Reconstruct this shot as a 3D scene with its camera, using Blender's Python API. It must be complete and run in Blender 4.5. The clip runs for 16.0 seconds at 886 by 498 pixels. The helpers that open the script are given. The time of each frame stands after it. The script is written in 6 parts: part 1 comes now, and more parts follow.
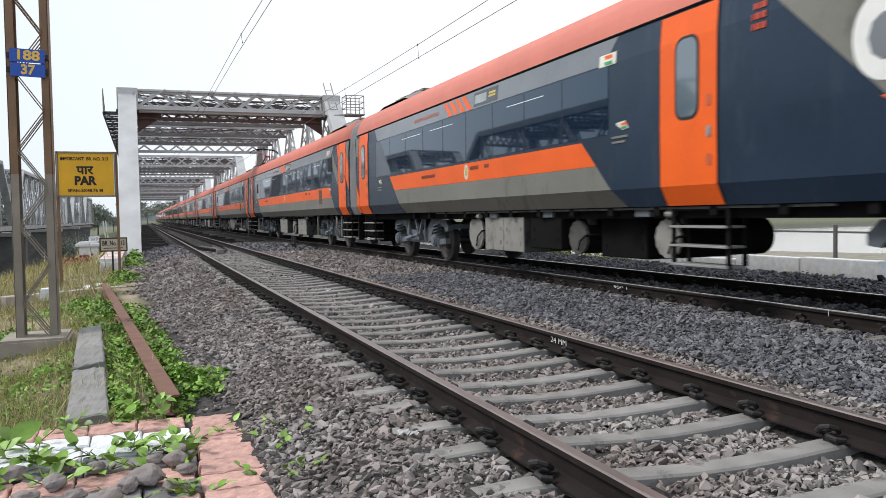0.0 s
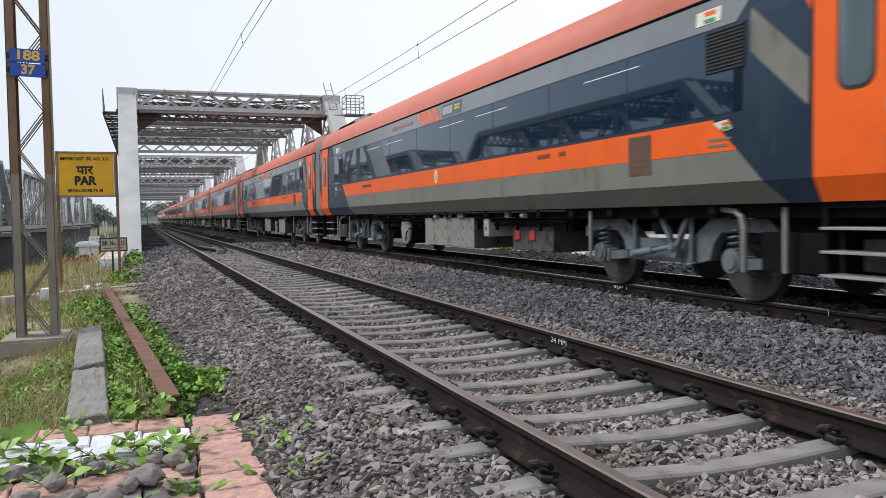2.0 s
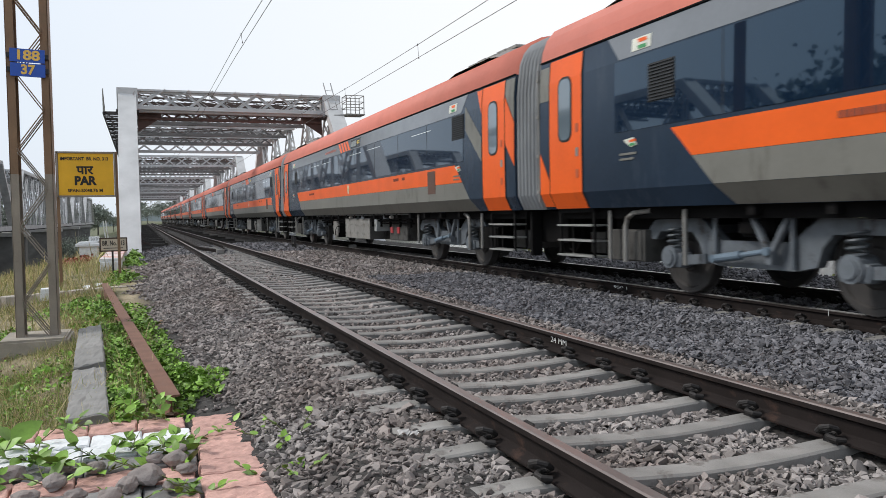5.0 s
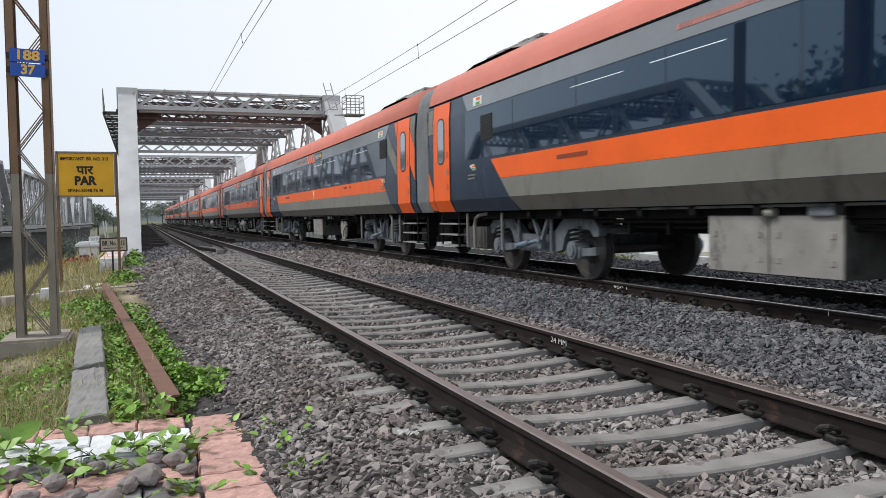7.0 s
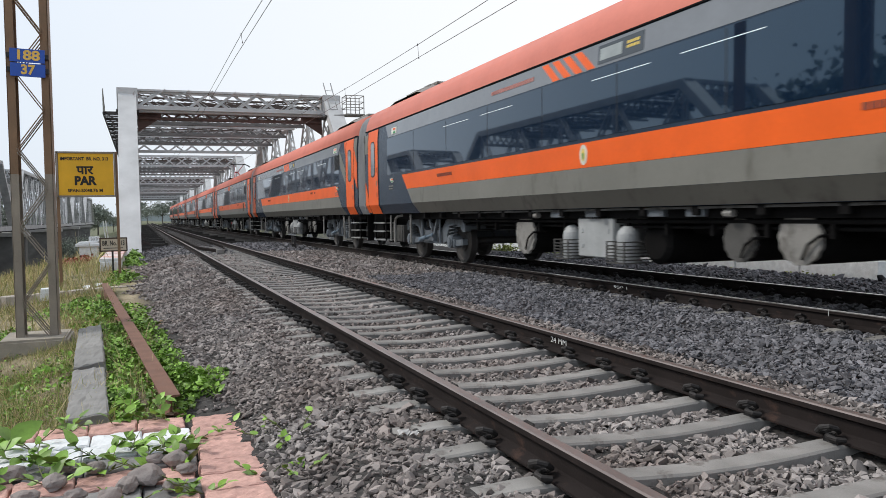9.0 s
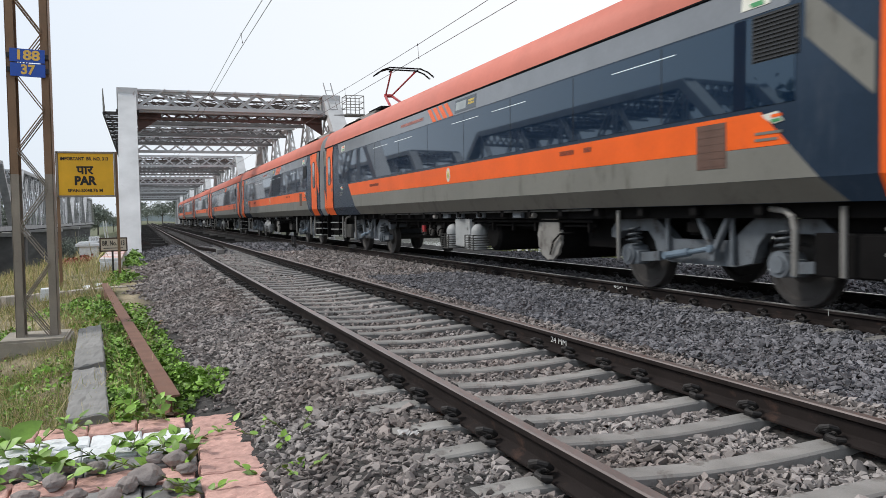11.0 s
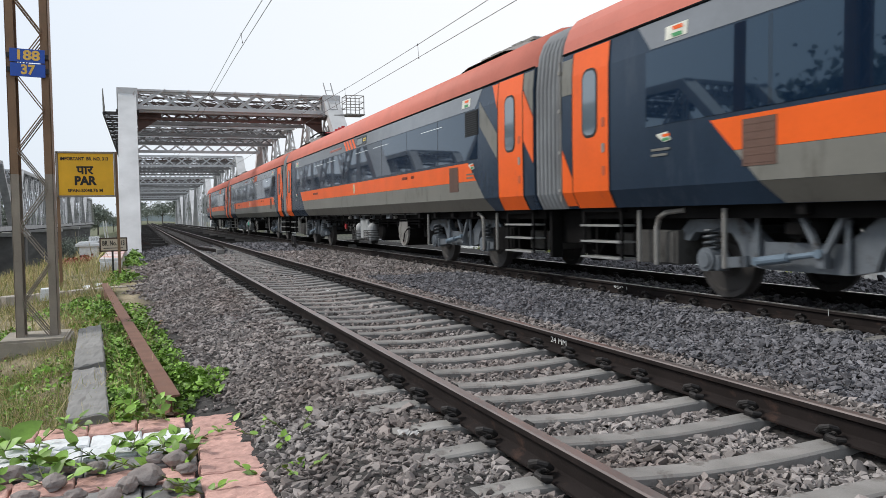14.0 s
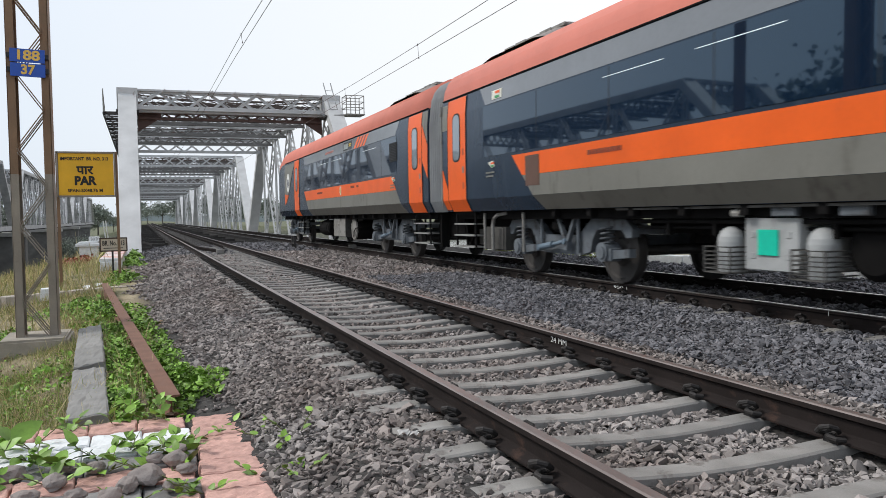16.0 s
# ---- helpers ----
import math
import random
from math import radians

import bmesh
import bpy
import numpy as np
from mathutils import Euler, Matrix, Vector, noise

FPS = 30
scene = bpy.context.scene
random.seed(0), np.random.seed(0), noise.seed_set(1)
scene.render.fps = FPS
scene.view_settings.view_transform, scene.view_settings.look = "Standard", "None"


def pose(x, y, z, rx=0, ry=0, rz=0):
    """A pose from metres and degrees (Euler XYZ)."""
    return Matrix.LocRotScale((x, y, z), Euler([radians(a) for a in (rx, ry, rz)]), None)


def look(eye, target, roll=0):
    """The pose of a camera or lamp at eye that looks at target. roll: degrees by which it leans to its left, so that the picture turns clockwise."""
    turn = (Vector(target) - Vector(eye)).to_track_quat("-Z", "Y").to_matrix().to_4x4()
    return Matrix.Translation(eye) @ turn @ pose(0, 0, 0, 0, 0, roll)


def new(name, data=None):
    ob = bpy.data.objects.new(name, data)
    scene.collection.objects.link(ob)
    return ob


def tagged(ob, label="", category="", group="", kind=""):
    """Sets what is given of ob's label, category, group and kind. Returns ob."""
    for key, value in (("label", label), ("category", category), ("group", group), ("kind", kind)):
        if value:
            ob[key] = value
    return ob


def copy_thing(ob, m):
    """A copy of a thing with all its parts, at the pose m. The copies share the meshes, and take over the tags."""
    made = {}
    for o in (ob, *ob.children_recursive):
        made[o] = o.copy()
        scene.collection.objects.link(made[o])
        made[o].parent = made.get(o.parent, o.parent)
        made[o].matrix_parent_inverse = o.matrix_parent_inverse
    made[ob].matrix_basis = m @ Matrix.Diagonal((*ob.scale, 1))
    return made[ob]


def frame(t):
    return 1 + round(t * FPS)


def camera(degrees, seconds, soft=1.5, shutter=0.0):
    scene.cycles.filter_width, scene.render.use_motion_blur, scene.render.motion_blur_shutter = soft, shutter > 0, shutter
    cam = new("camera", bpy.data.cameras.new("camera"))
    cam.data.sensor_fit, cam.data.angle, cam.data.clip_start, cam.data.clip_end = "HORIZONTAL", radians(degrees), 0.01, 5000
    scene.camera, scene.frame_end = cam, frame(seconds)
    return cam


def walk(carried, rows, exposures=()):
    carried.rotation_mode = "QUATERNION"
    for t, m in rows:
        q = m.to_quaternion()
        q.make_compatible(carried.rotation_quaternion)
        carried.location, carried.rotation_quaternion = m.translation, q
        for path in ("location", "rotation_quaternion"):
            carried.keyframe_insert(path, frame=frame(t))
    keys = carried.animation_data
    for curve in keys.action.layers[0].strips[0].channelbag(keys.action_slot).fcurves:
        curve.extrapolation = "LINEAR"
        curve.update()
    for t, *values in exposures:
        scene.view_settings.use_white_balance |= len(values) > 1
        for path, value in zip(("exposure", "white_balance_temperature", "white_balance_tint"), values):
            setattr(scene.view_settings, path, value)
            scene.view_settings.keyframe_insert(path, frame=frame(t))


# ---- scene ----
# ---- camera: a phone held still beside the line; rail tops lie at z = 0, the line runs along +y ----
EYE = (0.0, 0.0, 1.132)
YAW, PITCH = radians(21.213), radians(2.561)
AIM = (math.sin(YAW) * math.cos(PITCH), math.cos(YAW) * math.cos(PITCH), 1.132 - math.sin(PITCH))
cam = camera(59.53, 16.0, 0.62, 0.09)
VIEW = look(EYE, AIM, -1.11)
walk(cam, [(0.0, VIEW), (16.0, VIEW)], exposures=[(0.0, 0.15), (0.4, 0.02), (0.8, 0.0), (16.0, 0.0)])

# ---- light: a bright overcast sky with a soft veiled sun ----
world = bpy.data.worlds.new("overcast_sky")
scene.world = world
world.use_nodes = True
wn, wl = world.node_tree.nodes, world.node_tree.links
wn.clear()
w_out, w_bg, w_mix = wn.new("ShaderNodeOutputWorld"), wn.new("ShaderNodeBackground"), wn.new("ShaderNodeMix")
w_sky, w_mul = wn.new("ShaderNodeTexSky"), wn.new("ShaderNodeMix")
w_sky.sky_type, w_sky.sun_disc = "NISHITA", False
w_sky.sun_elevation, w_sky.sun_rotation = radians(47), radians(-67)
w_sky.dust_density, w_sky.air_density = 4.0, 1.0
w_mul.data_type, w_mul.blend_type = "RGBA", "MULTIPLY"
w_mul.inputs[0].default_value = 1.0
w_mul.inputs[7].default_value = (0.10, 0.10, 0.10, 1)
w_mix.data_type = "RGBA"
w_mix.inputs[0].default_value = 0.85
# thin cloud, brighter towards the veiled sun
w_tc, w_dot, w_rng, w_cloud = wn.new("ShaderNodeTexCoord"), wn.new("ShaderNodeVectorMath"), wn.new("ShaderNodeMapRange"), wn.new("ShaderNodeMix")
w_dot.operation = "DOT_PRODUCT"
w_dot.inputs[1].default_value = (0.80, 0.42, 0.42)
wl.new(w_tc.outputs["Generated"], w_dot.inputs[0])
w_rng.inputs[1].default_value, w_rng.inputs[2].default_value = 0.25, 0.95
wl.new(w_dot.outputs["Value"], w_rng.inputs[0])
w_cloud.data_type = "RGBA"
w_cloud.inputs[6].default_value = (0.76, 0.85, 0.96, 1)
w_cloud.inputs[7].default_value = (1.10, 1.10, 1.10, 1)
wl.new(w_rng.outputs[0], w_cloud.inputs[0])
wl.new(w_cloud.outputs[2], w_mix.inputs[7])
wl.new(w_sky.outputs[0], w_mul.inputs[6])
wl.new(w_mul.outputs[2], w_mix.inputs[6])
wl.new(w_mix.outputs[2], w_bg.inputs[0])
w_bg.inputs[1].default_value = 1.08
wl.new(w_bg.outputs[0], w_out.inputs[0])
sun = new("sun", bpy.data.lights.new("sun", "SUN"))
sun.data.energy, sun.data.angle, sun.data.color = 2.3, radians(14), (1.0, 0.965, 0.91)
sun.matrix_world = look((-46, 20, 54), (0, 0, 0))

# ---- materials ----
MATS = {}


def mat(name, color, rough=0.7, metal=0.0, var=0.25, size=0.3, bump=0.15, fine=0.02, spec=0.5, island=0.0, obrand=0.0, tint=None, coat=0.0, spots=None, sheen=None):
    """A procedural surface: two scales of colour variation, fine relief, optional change per piece."""
    if name in MATS:
        return MATS[name]
    m = bpy.data.materials.new(name)
    m.use_nodes = True
    n, l = m.node_tree.nodes, m.node_tree.links
    b = n["Principled BSDF"]
    tc = n.new("ShaderNodeTexCoord")
    n1, n2 = n.new("ShaderNodeTexNoise"), n.new("ShaderNodeTexNoise")
    n1.inputs["Scale"].default_value, n1.inputs["Detail"].default_value = 1.0 / size, 5
    n2.inputs["Scale"].default_value, n2.inputs["Detail"].default_value = 1.0 / fine, 3
    l.new(tc.outputs["Object"], n1.inputs["Vector"])
    l.new(tc.outputs["Object"], n2.inputs["Vector"])
    mx = n.new("ShaderNodeMix")
    mx.data_type = "RGBA"
    lo = tint if tint else tuple(c * (1 - var) for c in color)
    mx.inputs[6].default_value = (*lo, 1)
    mx.inputs[7].default_value = (*[min(1, c * (1 + var * 0.8)) for c in color], 1)
    add = n.new("ShaderNodeMath")
    add.operation = "MULTIPLY_ADD"
    l.new(n2.outputs[0], add.inputs[0])
    add.inputs[1].default_value = 0.5
    sub = n.new("ShaderNodeMath")
    sub.operation = "MULTIPLY_ADD"
    l.new(n1.outputs[0], sub.inputs[0])
    sub.inputs[1].default_value, sub.inputs[2].default_value = 1.6, -0.55
    l.new(sub.outputs[0], add.inputs[2])
    l.new(add.outputs[0], mx.inputs[0])
    col = mx.outputs[2]
    if spots:
        # patches of rust, dirt or worn paint, drawn out downwards
        sc, ns, rp, mp = n.new("ShaderNodeMapping"), n.new("ShaderNodeTexNoise"), n.new("ShaderNodeMapRange"), n.new("ShaderNodeMix")
        sc.inputs["Scale"].default_value = (1.0, 1.0, spots[3])
        l.new(tc.outputs["Object"], sc.inputs["Vector"])
        l.new(sc.outputs[0], ns.inputs["Vector"])
        ns.inputs["Scale"].default_value, ns.inputs["Detail"].default_value, ns.inputs["Roughness"].default_value = spots[1], 8, 0.7
        rp.inputs[1].default_value, rp.inputs[2].default_value = spots[2], spots[2] + 0.12
        l.new(ns.outputs[0], rp.inputs[0])
        mp.data_type = "RGBA"
        l.new(rp.outputs[0], mp.inputs[0])
        l.new(col, mp.inputs[6])
        mp.inputs[7].default_value = (*spots[0], 1)
        col = mp.outputs[2]
    for amount, kind in ((island, "g"), (obrand, "o")):
        if amount:
            rnd = n.new("ShaderNodeNewGeometry").outputs["Random Per Island"] if kind == "g" else n.new("ShaderNodeObjectInfo").outputs["Random"]
            mr = n.new("ShaderNodeMapRange")
            mr.inputs[3].default_value, mr.inputs[4].default_value = 1 - amount, 1 + amount
            l.new(rnd, mr.inputs[0])
            hs = n.new("ShaderNodeHueSaturation")
            l.new(mr.outputs[0], hs.inputs["Value"])
            l.new(col, hs.inputs["Color"])
            col = hs.outputs[0]
    l.new(col, b.inputs["Base Color"])
    b.inputs["Roughness"].default_value, b.inputs["Metallic"].default_value = rough, metal
    b.inputs["Specular IOR Level"].default_value = spec
    if sheen:
        b.inputs["Specular Tint"].default_value = (*sheen, 1)
    if coat:
        b.inputs["Coat Weight"].default_value, b.inputs["Coat Roughness"].default_value = coat, 0.06
    if bump:
        bp = n.new("ShaderNodeBump")
        bp.inputs["Strength"].default_value, bp.inputs["Distance"].default_value = bump, fine * 0.5
        l.new(n2.outputs[0], bp.inputs["Height"])
        l.new(bp.outputs[0], b.inputs["Normal"])
    MATS[name] = m
    return m


ORANGE = mat("orange_paint", (0.82, 0.125, 0.018), 0.34, 0, 0.12, 0.8, 0.02, 0.05, spec=0.25, spots=((0.62, 0.10, 0.03), 3.0, 0.60, 0.35))
ROOF_ORANGE = mat("dusty_orange_roof", (0.60, 0.185, 0.135), 0.55, 0, 0.14, 0.9, 0.03, 0.06, spec=0.25)
GREY_PAINT = mat("grey_paint", (0.185, 0.182, 0.162), 0.4, 0, 0.16, 1.0, 0.02, 0.05, spec=0.25, spots=((0.115, 0.11, 0.095), 2.5, 0.56, 0.3))
LIGHT_PANEL = mat("upper_grey_paint", (0.19, 0.205, 0.225), 0.16, 0, 0.16, 1.0, 0.02, 0.06, spec=0.4)
NAVY = mat("navy_paint", (0.021, 0.035, 0.058), 0.22, 0, 0.25, 1.2, 0.02, 0.05, spec=0.35, sheen=(0.7, 0.85, 1.0), spots=((0.036, 0.05, 0.072), 1.8, 0.55, 0.25))
GLASS = mat("dark_window_glass", (0.004, 0.013, 0.032), 0.03, 0, 0.1, 2.0, 0.0, 0.05, spec=0.95, sheen=(0.58, 0.82, 1.0))
DOOR_GLASS = mat("door_glass", (0.10, 0.14, 0.17), 0.05, 0, 0.1, 0.5, 0.0, 0.05, spec=1.0, coat=1.0)
# grey band's tone with the shade of the inward tuck put into it
SKIRT = mat("skirt_shaded_paint", (0.10, 0.096, 0.084), 0.5, 0, 0.2, 0.9, 0.03, 0.04, spots=((0.06, 0.055, 0.048), 2.5, 0.54, 0.5))
BELLOWS = mat("grey_rubber_bellows", (0.33, 0.335, 0.34), 0.75, 0, 0.25, 0.5, 0.1, 0.02)
# near-black: grime plus the shade beneath the coaches, put into the colour
UNDER = mat("underframe_grime_shade", (0.010, 0.0095, 0.0095), 0.92, 0, 0.4, 0.4, 0.2, 0.02, spec=0.08)
BOGIE = mat("bogie_grey_steel", (0.135, 0.152, 0.17), 0.55, 0.1, 0.35, 0.25, 0.15, 0.015, spots=((0.05, 0.045, 0.042), 5.0, 0.54, 0.7))
BOX_GREY = mat("equipment_box_grey", (0.25, 0.24, 0.222), 0.6, 0, 0.3, 0.4, 0.08, 0.02, spots=((0.10, 0.09, 0.08), 3.5, 0.55, 0.6))
GREASY_WHITE = mat("greasy_white_paint", (0.36, 0.37, 0.37), 0.55, 0, 0.25, 0.3, 0.06, 0.02, spots=((0.2, 0.19, 0.18), 4.0, 0.58, 0.5))
# on box ends this colour holds shade as well as grime
GRIMY = mat("grimy_grey_paint", (0.085, 0.082, 0.077), 0.7, 0, 0.35, 0.3, 0.08, 0.02, spec=0.25, spots=((0.03, 0.028, 0.026), 4.0, 0.52, 0.6))
WHITE = mat("white_paint", (0.74, 0.74, 0.72), 0.5, 0, 0.12, 0.3, 0.06, 0.02)
STEEL = mat("wheel_steel", (0.052, 0.048, 0.046), 0.6, 0.2, 0.3, 0.2, 0.05, 0.02)
# rust, darkened so that its colour also holds the shade on rail webs
RUST = mat("rail_rust", (0.021, 0.0165, 0.0155), 0.85, 0.0, 0.35, 0.25, 0.25, 0.01, spec=0.12, spots=((0.055, 0.034, 0.027), 5.0, 0.58, 1.6))
RAIL_TOP = mat("worn_rail_head", (0.23, 0.19, 0.175), 0.34, 0.6, 0.25, 0.5, 0.08, 0.01)
BRIGHT_RUST = mat("old_rail_rust", (0.165, 0.080, 0.052), 0.8, 0, 0.35, 0.2, 0.3, 0.008)
CONCRETE = mat("sleeper_concrete", (0.228, 0.218, 0.206), 0.9, 0, 0.35, 0.25, 0.6, 0.008, obrand=0.14, spots=((0.11, 0.095, 0.085), 6.0, 0.55, 1.0))
STONE = mat("ballast_stone", (0.150, 0.147, 0.158), 0.9, 0, 0.3, 1.1, 0.6, 0.006, spec=0.2, island=0.55, tint=(0.095, 0.092, 0.096))
STONE_WARM = mat("dusty_ballast_stone", (0.24, 0.222, 0.214), 0.9, 0, 0.3, 0.9, 0.6, 0.006, spec=0.2, island=0.55, tint=(0.155, 0.124, 0.110))
CLIP = mat("clip_rust_black", (0.022, 0.019, 0.018), 0.75, 0.1, 0.3, 0.05, 0.1, 0.01)
PALE_STEEL = mat("silver_bridge_paint", (0.52, 0.52, 0.52), 0.55, 0.0, 0.22, 1.2, 0.08, 0.03, spots=((0.20, 0.13, 0.10), 2.2, 0.63, 0.45))
# inner bracing: paint and rust darkened to carry the dim inside of the truss
PALE_SHADED = mat("shaded_bridge_paint", (0.20, 0.195, 0.19), 0.6, 0.1, 0.35, 0.8, 0.1, 0.03)
RUSTY_STEEL = mat("rusty_shaded_bracing", (0.10, 0.075, 0.065), 0.75, 0.1, 0.4, 0.4, 0.15, 0.02)
DARK_STEEL = mat("dark_bridge_deck", (0.055, 0.05, 0.048), 0.75, 0.1, 0.35, 0.5, 0.1, 0.02)
INK = mat("black_paint", (0.012, 0.012, 0.012), 0.6, 0, 0.1, 0.1, 0.0)
TEAL = mat("teal_sticker", (0.0, 0.52, 0.36), 0.5, 0, 0.1, 0.1, 0.0)
RED = mat("red_insulator", (0.42, 0.035, 0.04), 0.45, 0, 0.2, 0.2, 0.05)
SHINE = mat("polished_rail_head", (0.38, 0.36, 0.35), 0.3, 0.9, 0.2, 0.6, 0.05, 0.01)
WIRE = mat("copper_wire_dull", (0.10, 0.085, 0.08), 0.5, 0.6, 0.2, 0.2, 0.0)


# ---- building helpers ----
def box(bm, x0, x1, y0, y1, z0, z1):
    v = [bm.verts.new(p) for p in ((x0, y0, z0), (x1, y0, z0), (x1, y1, z0), (x0, y1, z0), (x0, y0, z1), (x1, y0, z1), (x1, y1, z1), (x0, y1, z1))]
    for f in ((3, 2, 1, 0), (4, 5, 6, 7), (0, 1, 5, 4), (1, 2, 6, 5), (2, 3, 7, 6), (3, 0, 4, 7)):
        bm.faces.new([v[i] for i in f])


def bbox(bm, x0, x1, y0, y1, z0, z1, b=0.01):
    """A box with bevelled edges."""
    t = bmesh.new()
    box(t, x0, x1, y0, y1, z0, z1)
    bmesh.ops.bevel(t, geom=list(t.edges), offset=b, segments=2, affect="EDGES", profile=0.6)
    merge(bm, t)


def merge(bm, t):
    me = bpy.data.meshes.new("t")
    t.to_mesh(me)
    t.free()
    bm.from_mesh(me)
    bpy.data.meshes.remove(me)


def beam(bm, a, b, w, h, up=(0, 0, 1)):
    """A bar of section w x h from a to b."""
    a, b = Vector(a), Vector(b)
    d = (b - a).normalized()
    up = Vector(up)
    if abs(d.dot(up)) > 0.98:
        up = Vector((0, 1, 0))
    s = d.cross(up).normalized()
    u = s.cross(d)
    v = []
    for p in (a, b):
        for i, j in ((-1, -1), (1, -1), (1, 1), (-1, 1)):
            v.append(bm.verts.new(p + s * (i * w / 2) + u * (j * h / 2)))
    for f in ((3, 2, 1, 0), (4, 5, 6, 7), (0, 1, 5, 4), (1, 2, 6, 5), (2, 3, 7, 6), (3, 0, 4, 7)):
        bm.faces.new([v[i] for i in f])


def rod(bm, a, b, r, n=8, r2=None):
    a, b = Vector(a), Vector(b)
    d = (b - a).normalized()
    s = d.cross(Vector((0, 0, 1)) if abs(d.z) < 0.95 else Vector((1, 0, 0))).normalized()
    u = s.cross(d)
    rings = []
    for p, rr in ((a, r), (b, r if r2 is None else r2)):
        rings.append([bm.verts.new(p + (s * math.cos(2 * math.pi * i / n) + u * math.sin(2 * math.pi * i / n)) * rr) for i in range(n)])
    for i in range(n):
        bm.faces.new((rings[0][i], rings[0][(i + 1) % n], rings[1][(i + 1) % n], rings[1][i]))
    bm.faces.new(rings[0][::-1])
    bm.faces.new(rings[1])


def lathe_x(bm, prof, n=28):
    """A body of revolution round the x axis; prof: (x, r)."""
    rings = [[bm.verts.new((x, r * math.cos(2 * math.pi * i / n), r * math.sin(2 * math.pi * i / n))) for i in range(n)] for x, r in prof]
    for p, q in zip(rings, rings[1:]):
        for i in range(n):
            bm.faces.new((p[i], p[(i + 1) % n], q[(i + 1) % n], q[i]))
    bm.faces.new(rings[0][::-1])
    bm.faces.new(rings[-1])


def tube(bm, path, r, n=6):
    """A round bar bent along a path, in one piece."""
    pts = [Vector(p) for p in path]
    rings, ref = [], None
    for i, p in enumerate(pts):
        d = (pts[min(i + 1, len(pts) - 1)] - pts[max(i - 1, 0)]).normalized()
        s = ref - d * ref.dot(d) if ref is not None else d.cross(Vector((0, 0, 1)) if abs(d.z) < 0.9 else Vector((1, 0, 0)))
        s.normalize()
        ref = s
        u = s.cross(d)
        rings.append([bm.verts.new(p + (s * math.cos(2 * math.pi * k / n) + u * math.sin(2 * math.pi * k / n)) * r) for k in range(n)])
    for a, b in zip(rings, rings[1:]):
        for k in range(n):
            bm.faces.new((a[k], a[(k + 1) % n], b[(k + 1) % n], b[k]))
    bm.faces.new(rings[0][::-1])
    bm.faces.new(rings[-1])


def extrude_y(bm, prof, y0, y1):
    """A prism along y from a closed outline (x, z)."""
    a = [bm.verts.new((x, y0, z)) for x, z in prof]
    b = [bm.verts.new((x, y1, z)) for x, z in prof]
    n = len(prof)
    for i in range(n):
        bm.faces.new((a[i], a[(i + 1) % n], b[(i + 1) % n], b[i]))
    bm.faces.new(a[::-1])
    bm.faces.new(b)


def extrude_x(bm, prof, x0, x1):
    """A prism along x from a closed outline (y, z)."""
    a = [bm.verts.new((x0, y, z)) for y, z in prof]
    b = [bm.verts.new((x1, y, z)) for y, z in prof]
    n = len(prof)
    for i in range(n):
        bm.faces.new((a[i], a[(i + 1) % n], b[(i + 1) % n], b[i]))
    bm.faces.new(a[::-1])
    bm.faces.new(b)


def mesh_of(name, bm, material, smooth=False):
    bmesh.ops.recalc_face_normals(bm, faces=bm.faces)
    me = bpy.data.meshes.new(name)
    bm.to_mesh(me)
    bm.free()
    me.materials.append(material)
    if smooth:
        me.polygons.foreach_set("use_smooth", [True] * len(me.polygons))
    return me


def part(name, bm, material, parent=None, label="", smooth=False, at=None):
    """One mesh object, under a thing or a part. bm may be a bmesh or a ready mesh."""
    me = bm if isinstance(bm, bpy.types.Mesh) else mesh_of(name, bm, material, smooth)
    ob = new(name, me)
    if at is not None:
        ob.matrix_basis = at
    if parent is not None:
        ob.parent = parent
    if label:
        tagged(ob, label)
    return ob


def thing(name, label, category, group="", kind="", at=None):
    ob = new(name)
    ob.empty_display_size = 0.2
    if at is not None:
        ob.matrix_basis = at
    return tagged(ob, label, category, group, kind)


def solid(name, bm, material, label, category, group="", kind="", at=None, smooth=False):
    """A thing of one mesh."""
    return tagged(part(name, bm, material, None, "", smooth, at), label, category, group, kind)


def scatter(name, variants, material, which, places, turns, sizes):
    """Many small pieces in one mesh. variants: list of (verts, faces); turns: (n, 3, 3)."""
    vs, loops, starts, totals = [], [], [], []
    base, lstart = 0, 0
    for k, (v, f) in enumerate(variants):
        idx = np.nonzero(which == k)[0]
        if not len(idx):
            continue
        v = np.asarray(v, float)
        p = np.einsum("nij,vj->nvi", turns[idx], v) * sizes[idx][:, None, None] + places[idx][:, None, :]
        vs.append(p.reshape(-1, 3))
        fl = np.concatenate([np.asarray(a) for a in f])
        ft = np.array([len(a) for a in f])
        loops.append((fl[None, :] + (base + np.arange(len(idx)) * len(v))[:, None]).reshape(-1))
        tt = np.tile(ft, len(idx))
        totals.append(tt)
        base += len(idx) * len(v)
    vs, loops, totals = np.concatenate(vs), np.concatenate(loops), np.concatenate(totals)
    starts = np.concatenate(([0], np.cumsum(totals)[:-1]))
    me = bpy.data.meshes.new(name)
    me.vertices.add(len(vs))
    me.vertices.foreach_set("co", vs.astype(np.float32).ravel())
    me.loops.add(len(loops))
    me.loops.foreach_set("vertex_index", loops.astype(np.int32))
    me.polygons.add(len(totals))
    me.polygons.foreach_set("loop_start", starts.astype(np.int32))
    me.polygons.foreach_set("use_smooth", np.zeros(len(totals), bool))
    me.update(calc_edges=True)
    me.materials.append(material)
    return new(name, me)


RNG = np.random.default_rng(7)


